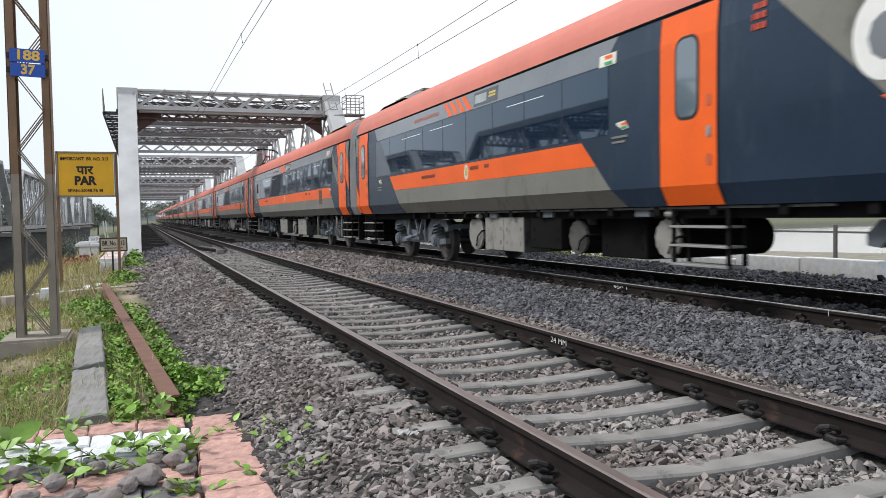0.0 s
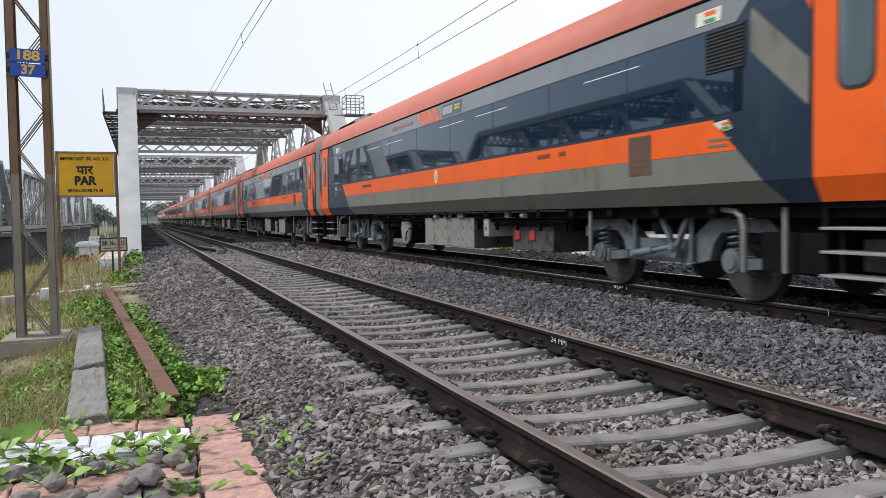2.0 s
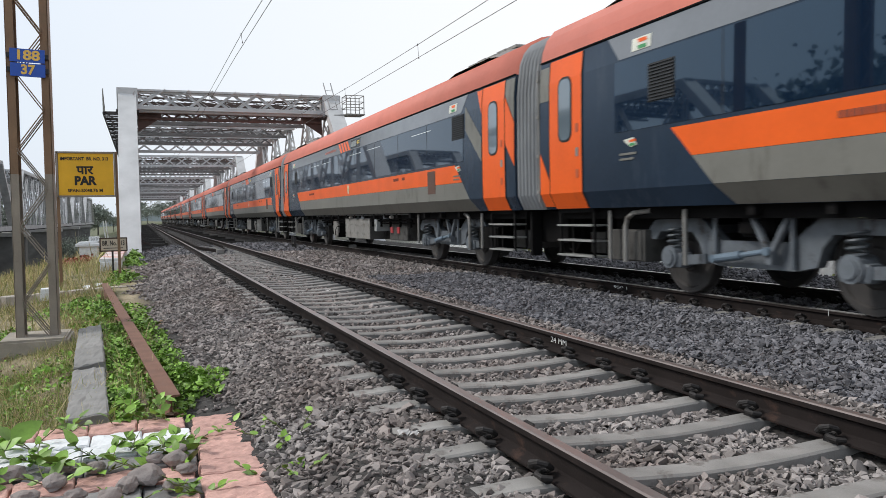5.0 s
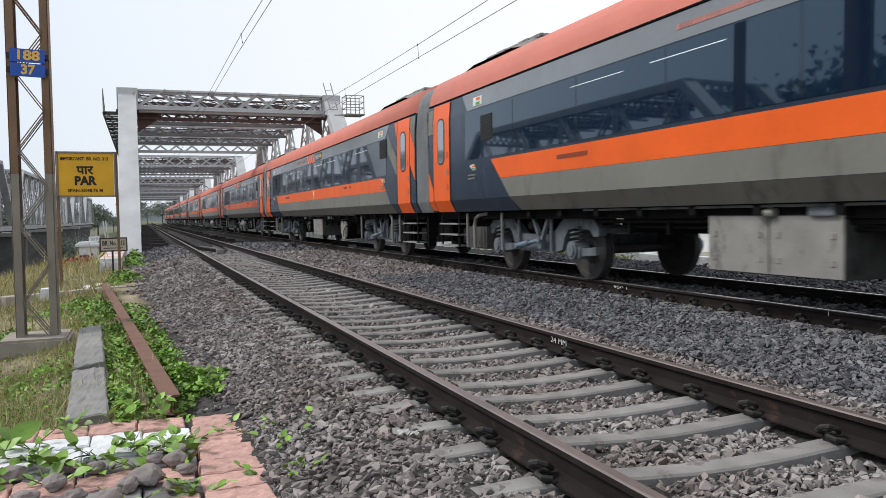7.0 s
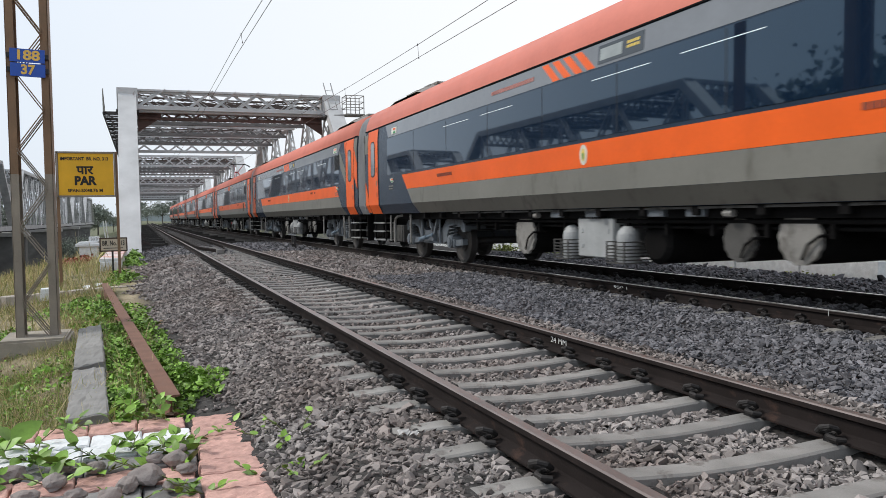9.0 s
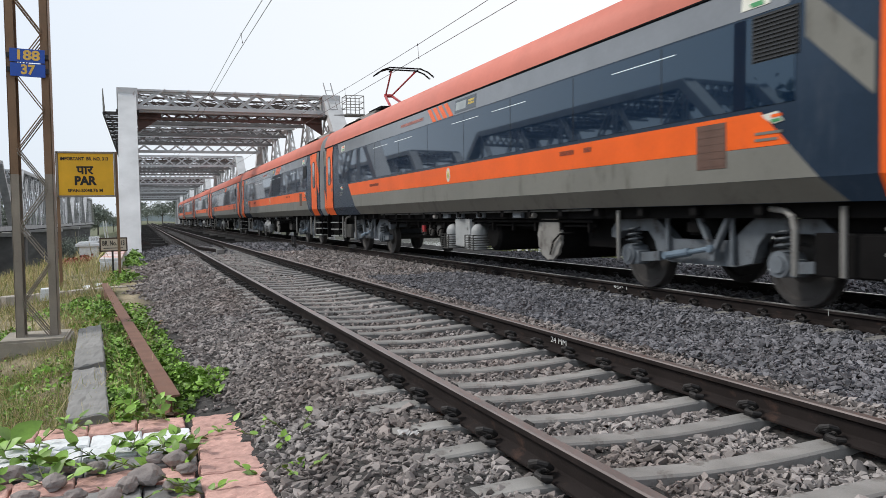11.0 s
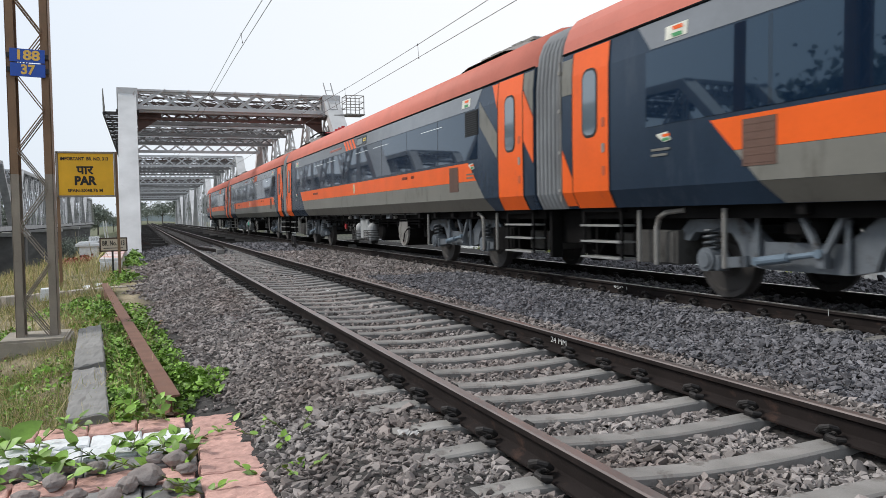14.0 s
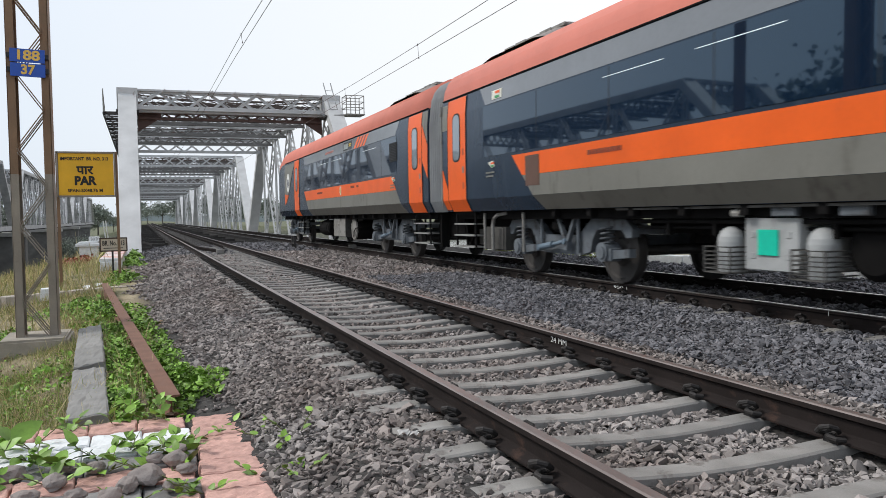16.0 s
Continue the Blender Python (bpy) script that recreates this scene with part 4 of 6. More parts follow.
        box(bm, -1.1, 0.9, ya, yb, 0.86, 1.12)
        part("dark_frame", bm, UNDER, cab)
        bm = bmesh.new()
        bbox(bm, -1.02, 0.8, yc, yd, 0.46, 0.80, 0.02)
        part("step_backing", bm, GRIMY, c, "dull plate behind the steps")
    for y in (2.45, 6.35, l - 2.2, l - 3.9):
        bm = bmesh.new()
        rod(bm, (-1.40, y, 0.42), (-1.40, y, 1.14), 0.030, 8)
        part("upright_pipe", bm, BOX_GREY, c, "pale upright pipe")
    for y, d in ((3.05, 0.35), (l - 2.62, -0.35)):
        bm = bmesh.new()
        tube(bm, [(-1.42, y, 0.40), (-1.42, y, 0.90), (-1.41, y + d * 0.12, 1.03), (-1.39, y + d * 0.45, 1.10), (-1.34, y + d * 1.4, 1.13)], 0.036, 8)
        part("air_pipe", bm, BOX_GREY, c, "pale bent air pipe")


def gangway(c):
    """The pleated rubber bellows at the near end of a coach."""
    bm = bmesh.new()
    ring = [(x, z) for z, x in SIDE] + [(x, z) for x, z in ROOF[1:]]
    ring = [(x, z) for x, z in ring] + [(-x, z) for x, z in ring[-2::-1]]
    st, n = [], 7
    p = 0.94 / n
    for i in range(n):
        y = -0.47 + p * i
        st += [(y, 0.82, 0.90), (y + p * 0.22, 0.915, 0.95), (y + p * 0.36, 0.975, 0.978), (y + p * 0.5, 0.99, 0.985), (y + p * 0.64, 0.975, 0.978), (y + p * 0.78, 0.915, 0.95)]
    st.append((0.47, 0.82, 0.90))
    shell(bm, ring, st)
    part("gangway_bellows", bm, BELLOWS, c, "grey pleated rubber gangway bellows")
    bm = bmesh.new()
    rod(bm, (-1.62, -0.44, 1.3), (-1.62, -0.44, 3.5), 0.02, 6)
    for z in (1.45, 2.05, 2.7, 3.3):
        box(bm, -1.65, -1.55, -0.47, -0.40, z, z + 0.05)
    part("bellows_post", bm, BOX_GREY, c)
    bm = bmesh.new()
    bbox(bm, -1.12, 1.12, -0.50, 0.50, 0.60, 1.16, 0.03)
    rod(bm, (-0.75, 0, 0.60), (0.75, 0, 0.60), 0.30, 20)
    rod(bm, (0, -0.7, 0.85), (0, 0.7, 0.85), 0.16, 12)
    part("coupler", bm, UNDER, c, "black coupler")
    bm = bmesh.new()
    box(bm, -1.35, -1.15, 0.36, 0.44, 0.36, 1.15)
    part("end_bracket", bm, UNDER, c)
    bm = bmesh.new()
    tube(bm, [(-1.0, -0.85, 0.98), (-1.02, -0.78, 0.66), (-1.02, -0.6, 0.44), (-1.02, -0.42, 0.50), (-1.0, -0.35, 0.8)], 0.026, 7)
    part("jumper_hose", bm, UNDER, c, "hanging black jumper hose")


def end_panel(c, y0, y1, far):
    """The narrow strip between door and bellows, with its orange wedge."""
    bm = bmesh.new()
    if far:
        flat_shape(bm, [(y0, 1.22), (y1, 1.22), (y1, 2.1), (y0, 1.62)], 0.010)
    else:
        flat_shape(bm, [(y0, 2.75), (y0, 1.98), (y1, 2.40), (y1, 3.25)], 0.010)
    part("wedge", bm, ORANGE, c, "orange wedge mark")
    bm = bmesh.new()
    if far:
        flat_shape(bm, [(y0, 2.95), (y1, 2.95), (y1, 3.5), (y0, 3.5)], 0.009)
    else:
        flat_shape(bm, [(y0, 2.80), (y1, 3.3), (y1, 3.55), (y0, 3.55)], 0.009)
    part("grey_patch", bm, GREY_PAINT, c)


def roof_gear(c, l, cab=0):
    """Sloping air-conditioning housings near the coach ends."""
    spots = []
    if cab >= 0:
        spots.append((1.2, 5.2))
    if cab <= 0:
        spots.append((l - 5.2, l - 1.2))
    for a, b in spots:
        bm = bmesh.new()
        prof = [(a, 4.32), (a + 1.1, 4.48), (b - 1.1, 4.48), (b, 4.32)]
        rows = []
        for x, dz in ((-1.25, -0.22), (-0.75, 0.0), (0.75, 0.0), (1.25, -0.22)):
            rows.append([bm.verts.new((x, y, z + dz)) for y, z in prof])
        for p, q in zip(rows, rows[1:]):
            for i in range(3):
                bm.faces.new((p[i], p[i + 1], q[i + 1], q[i]))
        r = part("roof_housing", bm, mat("roof_housing_grey", (0.20, 0.175, 0.165), 0.7, 0, 0.3), c, "dusty grey roof housing")
        for k in range(5):
            bm = bmesh.new()
            y = a + 1.0 + k * (b - a - 2.0) / 4
            bbox(bm, -0.8, 0.8, y - 0.22, y + 0.22, 4.44, 4.505 + 0.012 * (k % 2), 0.01)
            part("roof_vent", bm, BOX_GREY, r)


def pantograph(c, y, up=True, way=1):
    bm = bmesh.new()
    box(bm, -0.75, 0.75, y - 0.7, y + 0.7, 4.50, 4.58)
    for sx in (-0.6, 0.6):
        for sy in (-0.6, 0.6):
            for k in range(4):
                rod(bm, (sx, y + sy, 4.36 + k * 0.04), (sx, y + sy, 4.38 + k * 0.04), 0.09, 12)
            rod(bm, (sx, y + sy, 4.3), (sx, y + sy, 4.52), 0.05, 10)
    p = part("pantograph", bm, UNDER, c, "pantograph on red insulators")
    knee = (0, y - way * 0.9, 5.15) if up else (0, y - way, 4.66)
    head = (0, y + way * 0.75, 5.68) if up else (0, y + way * 0.9, 4.72)
    bm = bmesh.new()
    for s in (-1, 1):
        rod(bm, (s * 0.3, y + way * 0.3, 4.58), (s * 0.12, knee[1], knee[2]), 0.045, 8)
    part("lower_arm", bm, RED, p, "red lower arm")
    bm = bmesh.new()
    for s in (-1, 1):
        rod(bm, (s * 0.1, knee[1], knee[2]), (s * 0.4, head[1], head[2]), 0.028, 8)
    rod(bm, (-0.14, knee[1], knee[2]), (0.14, knee[1], knee[2]), 0.06, 8)
    part("upper_arm", bm, RED, p, "red upper arm")
    bm = bmesh.new()
    for d in (-0.18, 0.18):
        pts = [(-0.95, -0.18), (-0.75, -0.03), (-0.5, 0.06), (0.5, 0.06), (0.75, -0.03), (0.95, -0.18)]
        for a, b in zip(pts, pts[1:]):
            rod(bm, (a[0], head[1] + d, head[2] + a[1]), (b[0], head[1] + d, head[2] + b[1]), 0.025, 6)
    for s in (-0.4, 0.4):
        rod(bm, (s, head[1] - 0.2, head[2]), (s, head[1] + 0.2, head[2]), 0.03, 6)
    part("collector_head", bm, UNDER, p)
    for k in range(3):
        bm = bmesh.new()
        yy = y - way * (1.9 + k * 0.55)
        rod(bm, (-0.5, yy, 4.36), (-0.5, yy, 4.62), 0.07, 10)
        rod(bm, (-0.5, yy, 4.46), (-0.5, yy, 4.5), 0.12, 10)
        part("insulator", bm, RED, p)


# small gains and losses against the even speed
PACE = ((0.0, 0.15), (1.0, 0.36), (2.0, 0.02), (3.5, -0.12), (6.5, 0.0), (8.0, -0.03), (9.5, 0.10), (12.0, 0.26), (13.0, 0.28), (14.0, 0.18), (16.0, 0.03))


def coach(kind):
    """A middle coach between gangways at y = 0 and y = PITCH_L."""
    l = PITCH_L
    c = thing("railway_coach", "orange, grey and navy electric train coach on the far track", "train coach", "coaches of the passing train")
    body_and_roof(c, 0.47, l - 0.47)
    gangway(c)
    sidewall(c, 2.30, l - 4.95, (2.85, l - 2.68), 12.46, kind == "tanks")
    door(c, 0.87, 1.86)
    door(c, l - 1.80, l - 0.82)
    end_panel(c, 0.49, 0.85, False)
    end_panel(c, l - 0.80, l - 0.49, True)
    if kind != "tanks":
        bm = bmesh.new()
        flat_shape(bm, [(1.92, 2.15), (1.92, 2.62), (2.72, 3.32), (2.72, 2.85)], 0.009)
        part("diagonal_stripe", bm, GREY_PAINT, c, "grey diagonal stripe")
    bm = bmesh.new()
    flat_shape(bm, [(1.90, 3.10), (1.90, 3.55), (2.15, 3.55)], 0.010)
    part("corner_wedge", bm, ORANGE, c)
    louvre(c, 2.80, 3.45, 2.70, 3.20)
    if kind in ("boxes", "long_box", "drum_box"):
        louvre(c, l - 4.0, l - 3.45, 2.55, 3.05)
    flag(c, 3.2, 3.30)
    flag(c, l - 3.5, 3.28)
    logo(c, 3.0, 2.02)
    logo(c, l - 3.2, 2.0)
    for y in {"boxes": (4.5,), "long_box": (4.5,), "drum_box": (), "cages": (), "rear_tanks": (3.85,), "tanks": (3.85, 20.2)}[kind]:
        bm = bmesh.new()
        flat_shape(bm, [(y, 1.60), (y + 0.5, 1.60), (y + 0.5, 2.12), (y, 2.12)], 0.011)
        g = part("side_grille", bm, BROWN, c, "dull red-brown side grille")
        for k in range(6):
            bm = bmesh.new()
            z = 1.64 + k * 0.085
            beam(bm, (-side_x(z) - 0.008, y + 0.03, z), (-side_x(z) - 0.008, y + 0.47, z), 0.012, 0.02)
            part("slat", bm, BROWN, g)
    steps(c, 0.85, 1.9)
    steps(c, l - 1.85, l - 0.8)
    underfloor(c, kind, l)
    roof_gear(c, l)
    bogie(c, 4.85)
    bogie(c, l - 4.85)
    return c


def cab_coach(cab):
    """An end coach; cab -1: it leads, its far end on a gangway at y = PITCH_L; cab +1: it trails, its near end on the gangway at y = 0."""
    l = PITCH_L
    c = thing("driving_coach", "orange, grey and navy driving coach with sloped nose", "train coach", "coaches of the passing train")
    if cab < 0:
        y0, y1 = 0.2, l - 0.47
        sidewall(c, l - 14.7, l - 4.95, (l - 14.4, l - 2.68), l - 9.2)
        door(c, l - 16.65, l - 15.6)
        door(c, l - 1.80, l - 0.82)
        end_panel(c, l - 0.80, l - 0.49, True)
        steps(c, l - 16.65, l - 15.6)
        steps(c, l - 1.85, l - 0.8)
        logo(c, l - 3.2, 2.0)
        flag(c, l - 14.6, 3.2)
        logo(c, l - 14.9, 2.25)
        ny, sg = l, -1
        gear_box(c, l - 11.23, l - 9.52, 0.40)
        disc(c, l - 8.9, 0.37, 0.74, BOX_GREY)
        gear_box(c, l - 12.6, l - 11.5, 0.5, UNDER)
        disc(c, l - 13.0, 0.28, 0.72, GRIMY)
        gear_box(c, l - 14.6, l - 13.4, 0.42, UNDER, -1.1)
        disc(c, l - 15.3, 0.27, 0.75, BOX_GREY, depth=1.6)
        pale_ducts(c, (l - 14.9, l - 12.2, l - 10.0), BOX_GREY)
    else:
        y0, y1 = 0.47, l - 1.2
        gangway(c)
        sidewall(c, 2.30, 14.2, (2.85, 15.2), 9.0, True)
        door(c, 0.87, 1.86)
        door(c, 16.3, 17.35)
        end_panel(c, 0.49, 0.85, False)
        steps(c, 0.85, 1.9)
        steps(c, 16.3, 17.35)
        louvre(c, 2.80, 3.45, 2.55, 3.05)
        logo(c, 3.0, 2.02)
        ny, sg = 0.0, 1
        gear_box(c, 9.5, 11.2, 0.42)
        disc(c, 8.6, 0.36, 0.70, BOX_GREY)
        drum(c, 13.0, 1.8, 0.3, 0.7, UNDER)
    body_and_roof(c, y0, y1, cab)
    bm = bmesh.new()
    flat_shape(bm, [(ny + sg * 17.35, 3.50), (ny + sg * 19.75, 3.50), (ny + sg * 19.75, 1.75), (ny + sg * 18.85, 2.14)], 0.010)
    part("cab_triangle", bm, GREY_PAINT, c, "grey triangle behind the cab")
    bm = bmesh.new()
    flat_shape(bm, oval(ny + sg * 18.85, 2.68, 0.36, 0.42, 28), 0.016)
    disc_mark = part("round_badge", bm, WHITE, c, "white round badge with a grey shape")
    bm = bmesh.new()
    flat_shape(bm, oval(ny + sg * 18.85, 2.66, 0.19, 0.22, 9), 0.020)
    part("badge_shape", bm, LIGHT_PANEL, disc_mark)
    bm = bmesh.new()
    flat_shape(bm, [(ny + sg * 18.8, 2.13), (ny + sg * 19.75, 2.20), (ny + sg * 19.75, 1.70), (ny + sg * 19.4, 1.80)], 0.013)
    part("cab_wedge", bm, ORANGE, c, "orange wedge below the badge")
    marks(c, ny + sg * 17.3 - 0.1, 3.28, 0.2, 3, DULL_RED)
    roof_gear(c, l, cab)
    bogie(c, 4.85)
    bogie(c, l - 4.85 if cab < 0 else l - 6.2)
    return c


TRAIN = [cab_coach(-1)]
ORDER = ("boxes", "long_box", "boxes", "boxes", "long_box", "boxes", "drum_box", "cages", "cages", "rear_tanks", "tanks", "tanks", "rear_tanks", "tanks")
FIRST = {}
for kind in ORDER:
    if kind in FIRST:
        TRAIN.append(copy_thing(FIRST[kind], Matrix()))
    else:
        FIRST[kind] = coach(kind)
        TRAIN.append(FIRST[kind])
TRAIN.append(cab_coach(1))
pantograph(TRAIN[2], 3.7)
pantograph(TRAIN[10], PITCH_L - 4.2, True, -1)
pantograph(TRAIN[13], PITCH_L - 4.0, False)
bm = bmesh.new()
bbox(bm, -1.372, -1.352, 15.22, 15.52, 0.60, 0.89, 0.004)
part("warning_sticker", bm, TEAL, TRAIN[14], "square teal sticker")


def motions():
    """The train runs past at a steady speed; its wheels roll."""
    for i, c in enumerate(TRAIN):
        start = FIRST_GANG + PITCH_L * (i - 1)
        walk(c, [(t, pose(FAR_X, start - SPEED * t + gain, 0)) for t, gain in PACE])
    turn = math.degrees(SPEED / FPS / WHEEL_R)
    for c in TRAIN:
        for b in c.children:
            for w in b.children:
                if w.name.split(".")[0] == "wheelset":
                    y = w.location.y
                    walk(w, [(k / FPS, pose(0, y, WHEEL_R, turn * k)) for k in range(16 * FPS + 1)])


# ---- guard rails and details on the track ----
def guard_rails(cx, label):
    g = thing("guard_rails", label, "guard rail", "guard rails", at=pose(cx, 0, 0))
    for s in (-1, 1):
        bm = bmesh.new()
        pts = [(s * 0.04, 30.6), (s * 0.30, 32.2), (s * 0.52, 34.4), (s * 0.56, 38.0), (s * 0.56, 295.0)]
        for a, b in zip(pts, pts[1:]):
            beam(bm, (a[0], a[1], -0.06), (b[0], b[1], -0.06), 0.065, 0.05)
            beam(bm, (a[0], a[1], -0.12), (b[0], b[1], -0.12), 0.02, 0.08)
        part("guard_rail", bm, RUST, g, "dark inner guard rail")
    bm = bmesh.new()
    bbox(bm, -0.14, 0.14, 30.3, 30.62, -0.2, -0.02, 0.02)
    part("guard_nose", bm, BOX_GREY, g, "pale blunt nose of the guard rails")


guard_rails(NEAR_X, "guard rails meeting in a nose before the bridge")
guard_rails(FAR_X, "guard rails of the far track before the bridge")

WHITE_MARK = mat("white_stencil", (0.62, 0.62, 0.60), 0.6)


def lettering(text, size, material, parent, at, name="lettering", extrude=0.002, width=None, label="", bold=0.0):
    """Text as a mesh, standing in the x-z plane of its pose, facing -y, centred."""
    cu = bpy.data.curves.new("text", "FONT")
    cu.body, cu.size, cu.extrude, cu.align_x, cu.align_y, cu.offset = text, size, extrude, "CENTER", "CENTER", bold
    ob = bpy.data.objects.new("text", cu)
    scene.collection.objects.link(ob)
    bpy.context.view_layer.update()
    me = bpy.data.meshes.new_from_object(ob.evaluated_get(bpy.context.evaluated_depsgraph_get()))
    bpy.data.objects.remove(ob)
    me.materials.clear()
    me.materials.append(material)
    if width:
        xs = [v.co.x for v in me.vertices]
        k = width / max(0.001, max(xs) - min(xs))
        for v in me.vertices:
            v.co.x *= k
    return part(name, me, None, parent, label, at=at @ pose(0, 0, 0, 90, 0, 0))


lettering("24 MM", 0.08, WHITE_MARK, near_rails[1], pose(-0.014, 6.33, -0.076, 0, 0, -90), width=0.29)
lettering("950 1", 0.07, WHITE_MARK, far_rails[0], pose(-0.014, 10.33, -0.076, 0, 0, -90), width=0.36)
lettering("|", 0.08, WHITE_MARK, far_rails[0], pose(-0.037, 6.35, -0.02, 0, 0, -90))

bm = bmesh.new()
for y in (32.4, 32.9):
    beam(bm, (5.95, y, -0.5), (5.95, y, 0.32), 0.10, 0.06)
beam(bm, (5.95, 32.4, 0.05), (5.95, 32.9, 0.05), 0.05, 0.08)
solid("marker_post", bm, DARK_STEEL, "short dark steel trackside marker posts in ballast", "marker post")


# ---- truss bridges ----
def laced(bm, a, b, gap, axis, flat=0.10, pitch=0.9, bar=0.06):
    """A laced strut: two flanges joined by zigzag bars."""
    a, b, ax = Vector(a), Vector(b), Vector(axis) * (gap / 2)
    beam(bm, a - ax, b - ax, flat, flat)
    beam(bm, a + ax, b + ax, flat, flat)
    n = max(2, int((b - a).length / pitch))
    for i in range(n):
        p, q = a.lerp(b, i / n), a.lerp(b, (i + 1) / n)
        s = 1 if i % 2 else -1
        beam(bm, p + ax * s, q - ax * s, bar, bar * 0.5)
        beam(bm, p - ax * s, q + ax * s, bar, bar * 0.5)


NODES = (0.0, 10.0, 17.2, 24.4, 31.6, 38.8, 48.76)
SPAN, BRIDGE_Y = 48.8, 38.5


def truss_side(br, x, y0, zb, zt, near, material, post=0.55):
    bm = bmesh.new()
    inw = 0.25
    for y1, y2 in ((NODES[0], NODES[1]), (NODES[6], NODES[5])):
        bm2 = bmesh.new()
        beam(bm2, (x, y0 + y1, zb), (x, y0 + y2, zt), post * 1.75, post)
        if near:
            for k in range(24):
                f = (k + 0.5) / 24
                for s in (-1, 1):
                    p = Vector((x, y0 + y1, zb)).lerp(Vector((x, y0 + y2, zt)), f)
                    rod(bm2, (p.x + s * post * 0.72, p.y - 0.30, p.z), (p.x + s * post * 0.72, p.y - 0.335, p.z + 0.02), 0.03, 6)
        part("end_post", bm2, material, br, "riveted inclined end post")
    bm = bmesh.new()
    beam(bm, (x, y0 + NODES[1] - 0.3, zt), (x, y0 + NODES[5] + 0.3, zt), post * 1.1, 0.5)
    part("top_chord", bm, material, br)
    bm = bmesh.new()
    beam(bm, (x, y0 - 0.3, zb), (x, y0 + NODES[6] + 0.3, zb), post, 0.6)
    part("bottom_chord", bm, material, br)
    for i in range(1, 6):
        bm = bmesh.new()
        laced(bm, (x, y0 + NODES[i], zb), (x, y0 + NODES[i], zt), 0.42, (0, 1, 0), 0.12, 0.8 if near else 1.6)
        part("vertical", bm, material, br, "laced vertical strut")
    for i in range(1, 5):
        a, b = (i, i + 1) if i >= 3 else (i + 1, i)
        bm = bmesh.new()
        laced(bm, (x, y0 + NODES[a], zb), (x, y0 + NODES[b], zt), 0.34, (1, 0, 0), 0.12, 0.8 if near else 1.8)
        part("diagonal", bm, material, br, "laced diagonal")
        if near:
            bm = bmesh.new()
            laced(bm, (x, y0 + NODES[b], zb), (x, y0 + NODES[a], zt), 0.26, (1, 0, 0), 0.09, 0.9)
            part("counter_diagonal", bm, material, br)


def cross_frame(br, x0, x1, y, z0, z1, material, n, name="sway_frame", big=0.12):
    """A lattice beam across the bridge: two booms and crossed bars."""
    bm = bmesh.new()
    for z in (z0, z1):
        beam(bm, (x0, y, z), (x1, y, z), 0.30, big * 1.6)
    w = (x1 - x0) / n
    for i in range(n):
        xa, xb = x0 + i * w, x0 + (i + 1) * w
        beam(bm, (xa, y - 0.12, z0), (xb, y - 0.12, z1), 0.05, big)
        beam(bm, (xa, y + 0.12, z1), (xb, y + 0.12, z0), 0.05, big)
    part(name, bm, material, br, "lattice cross frame")


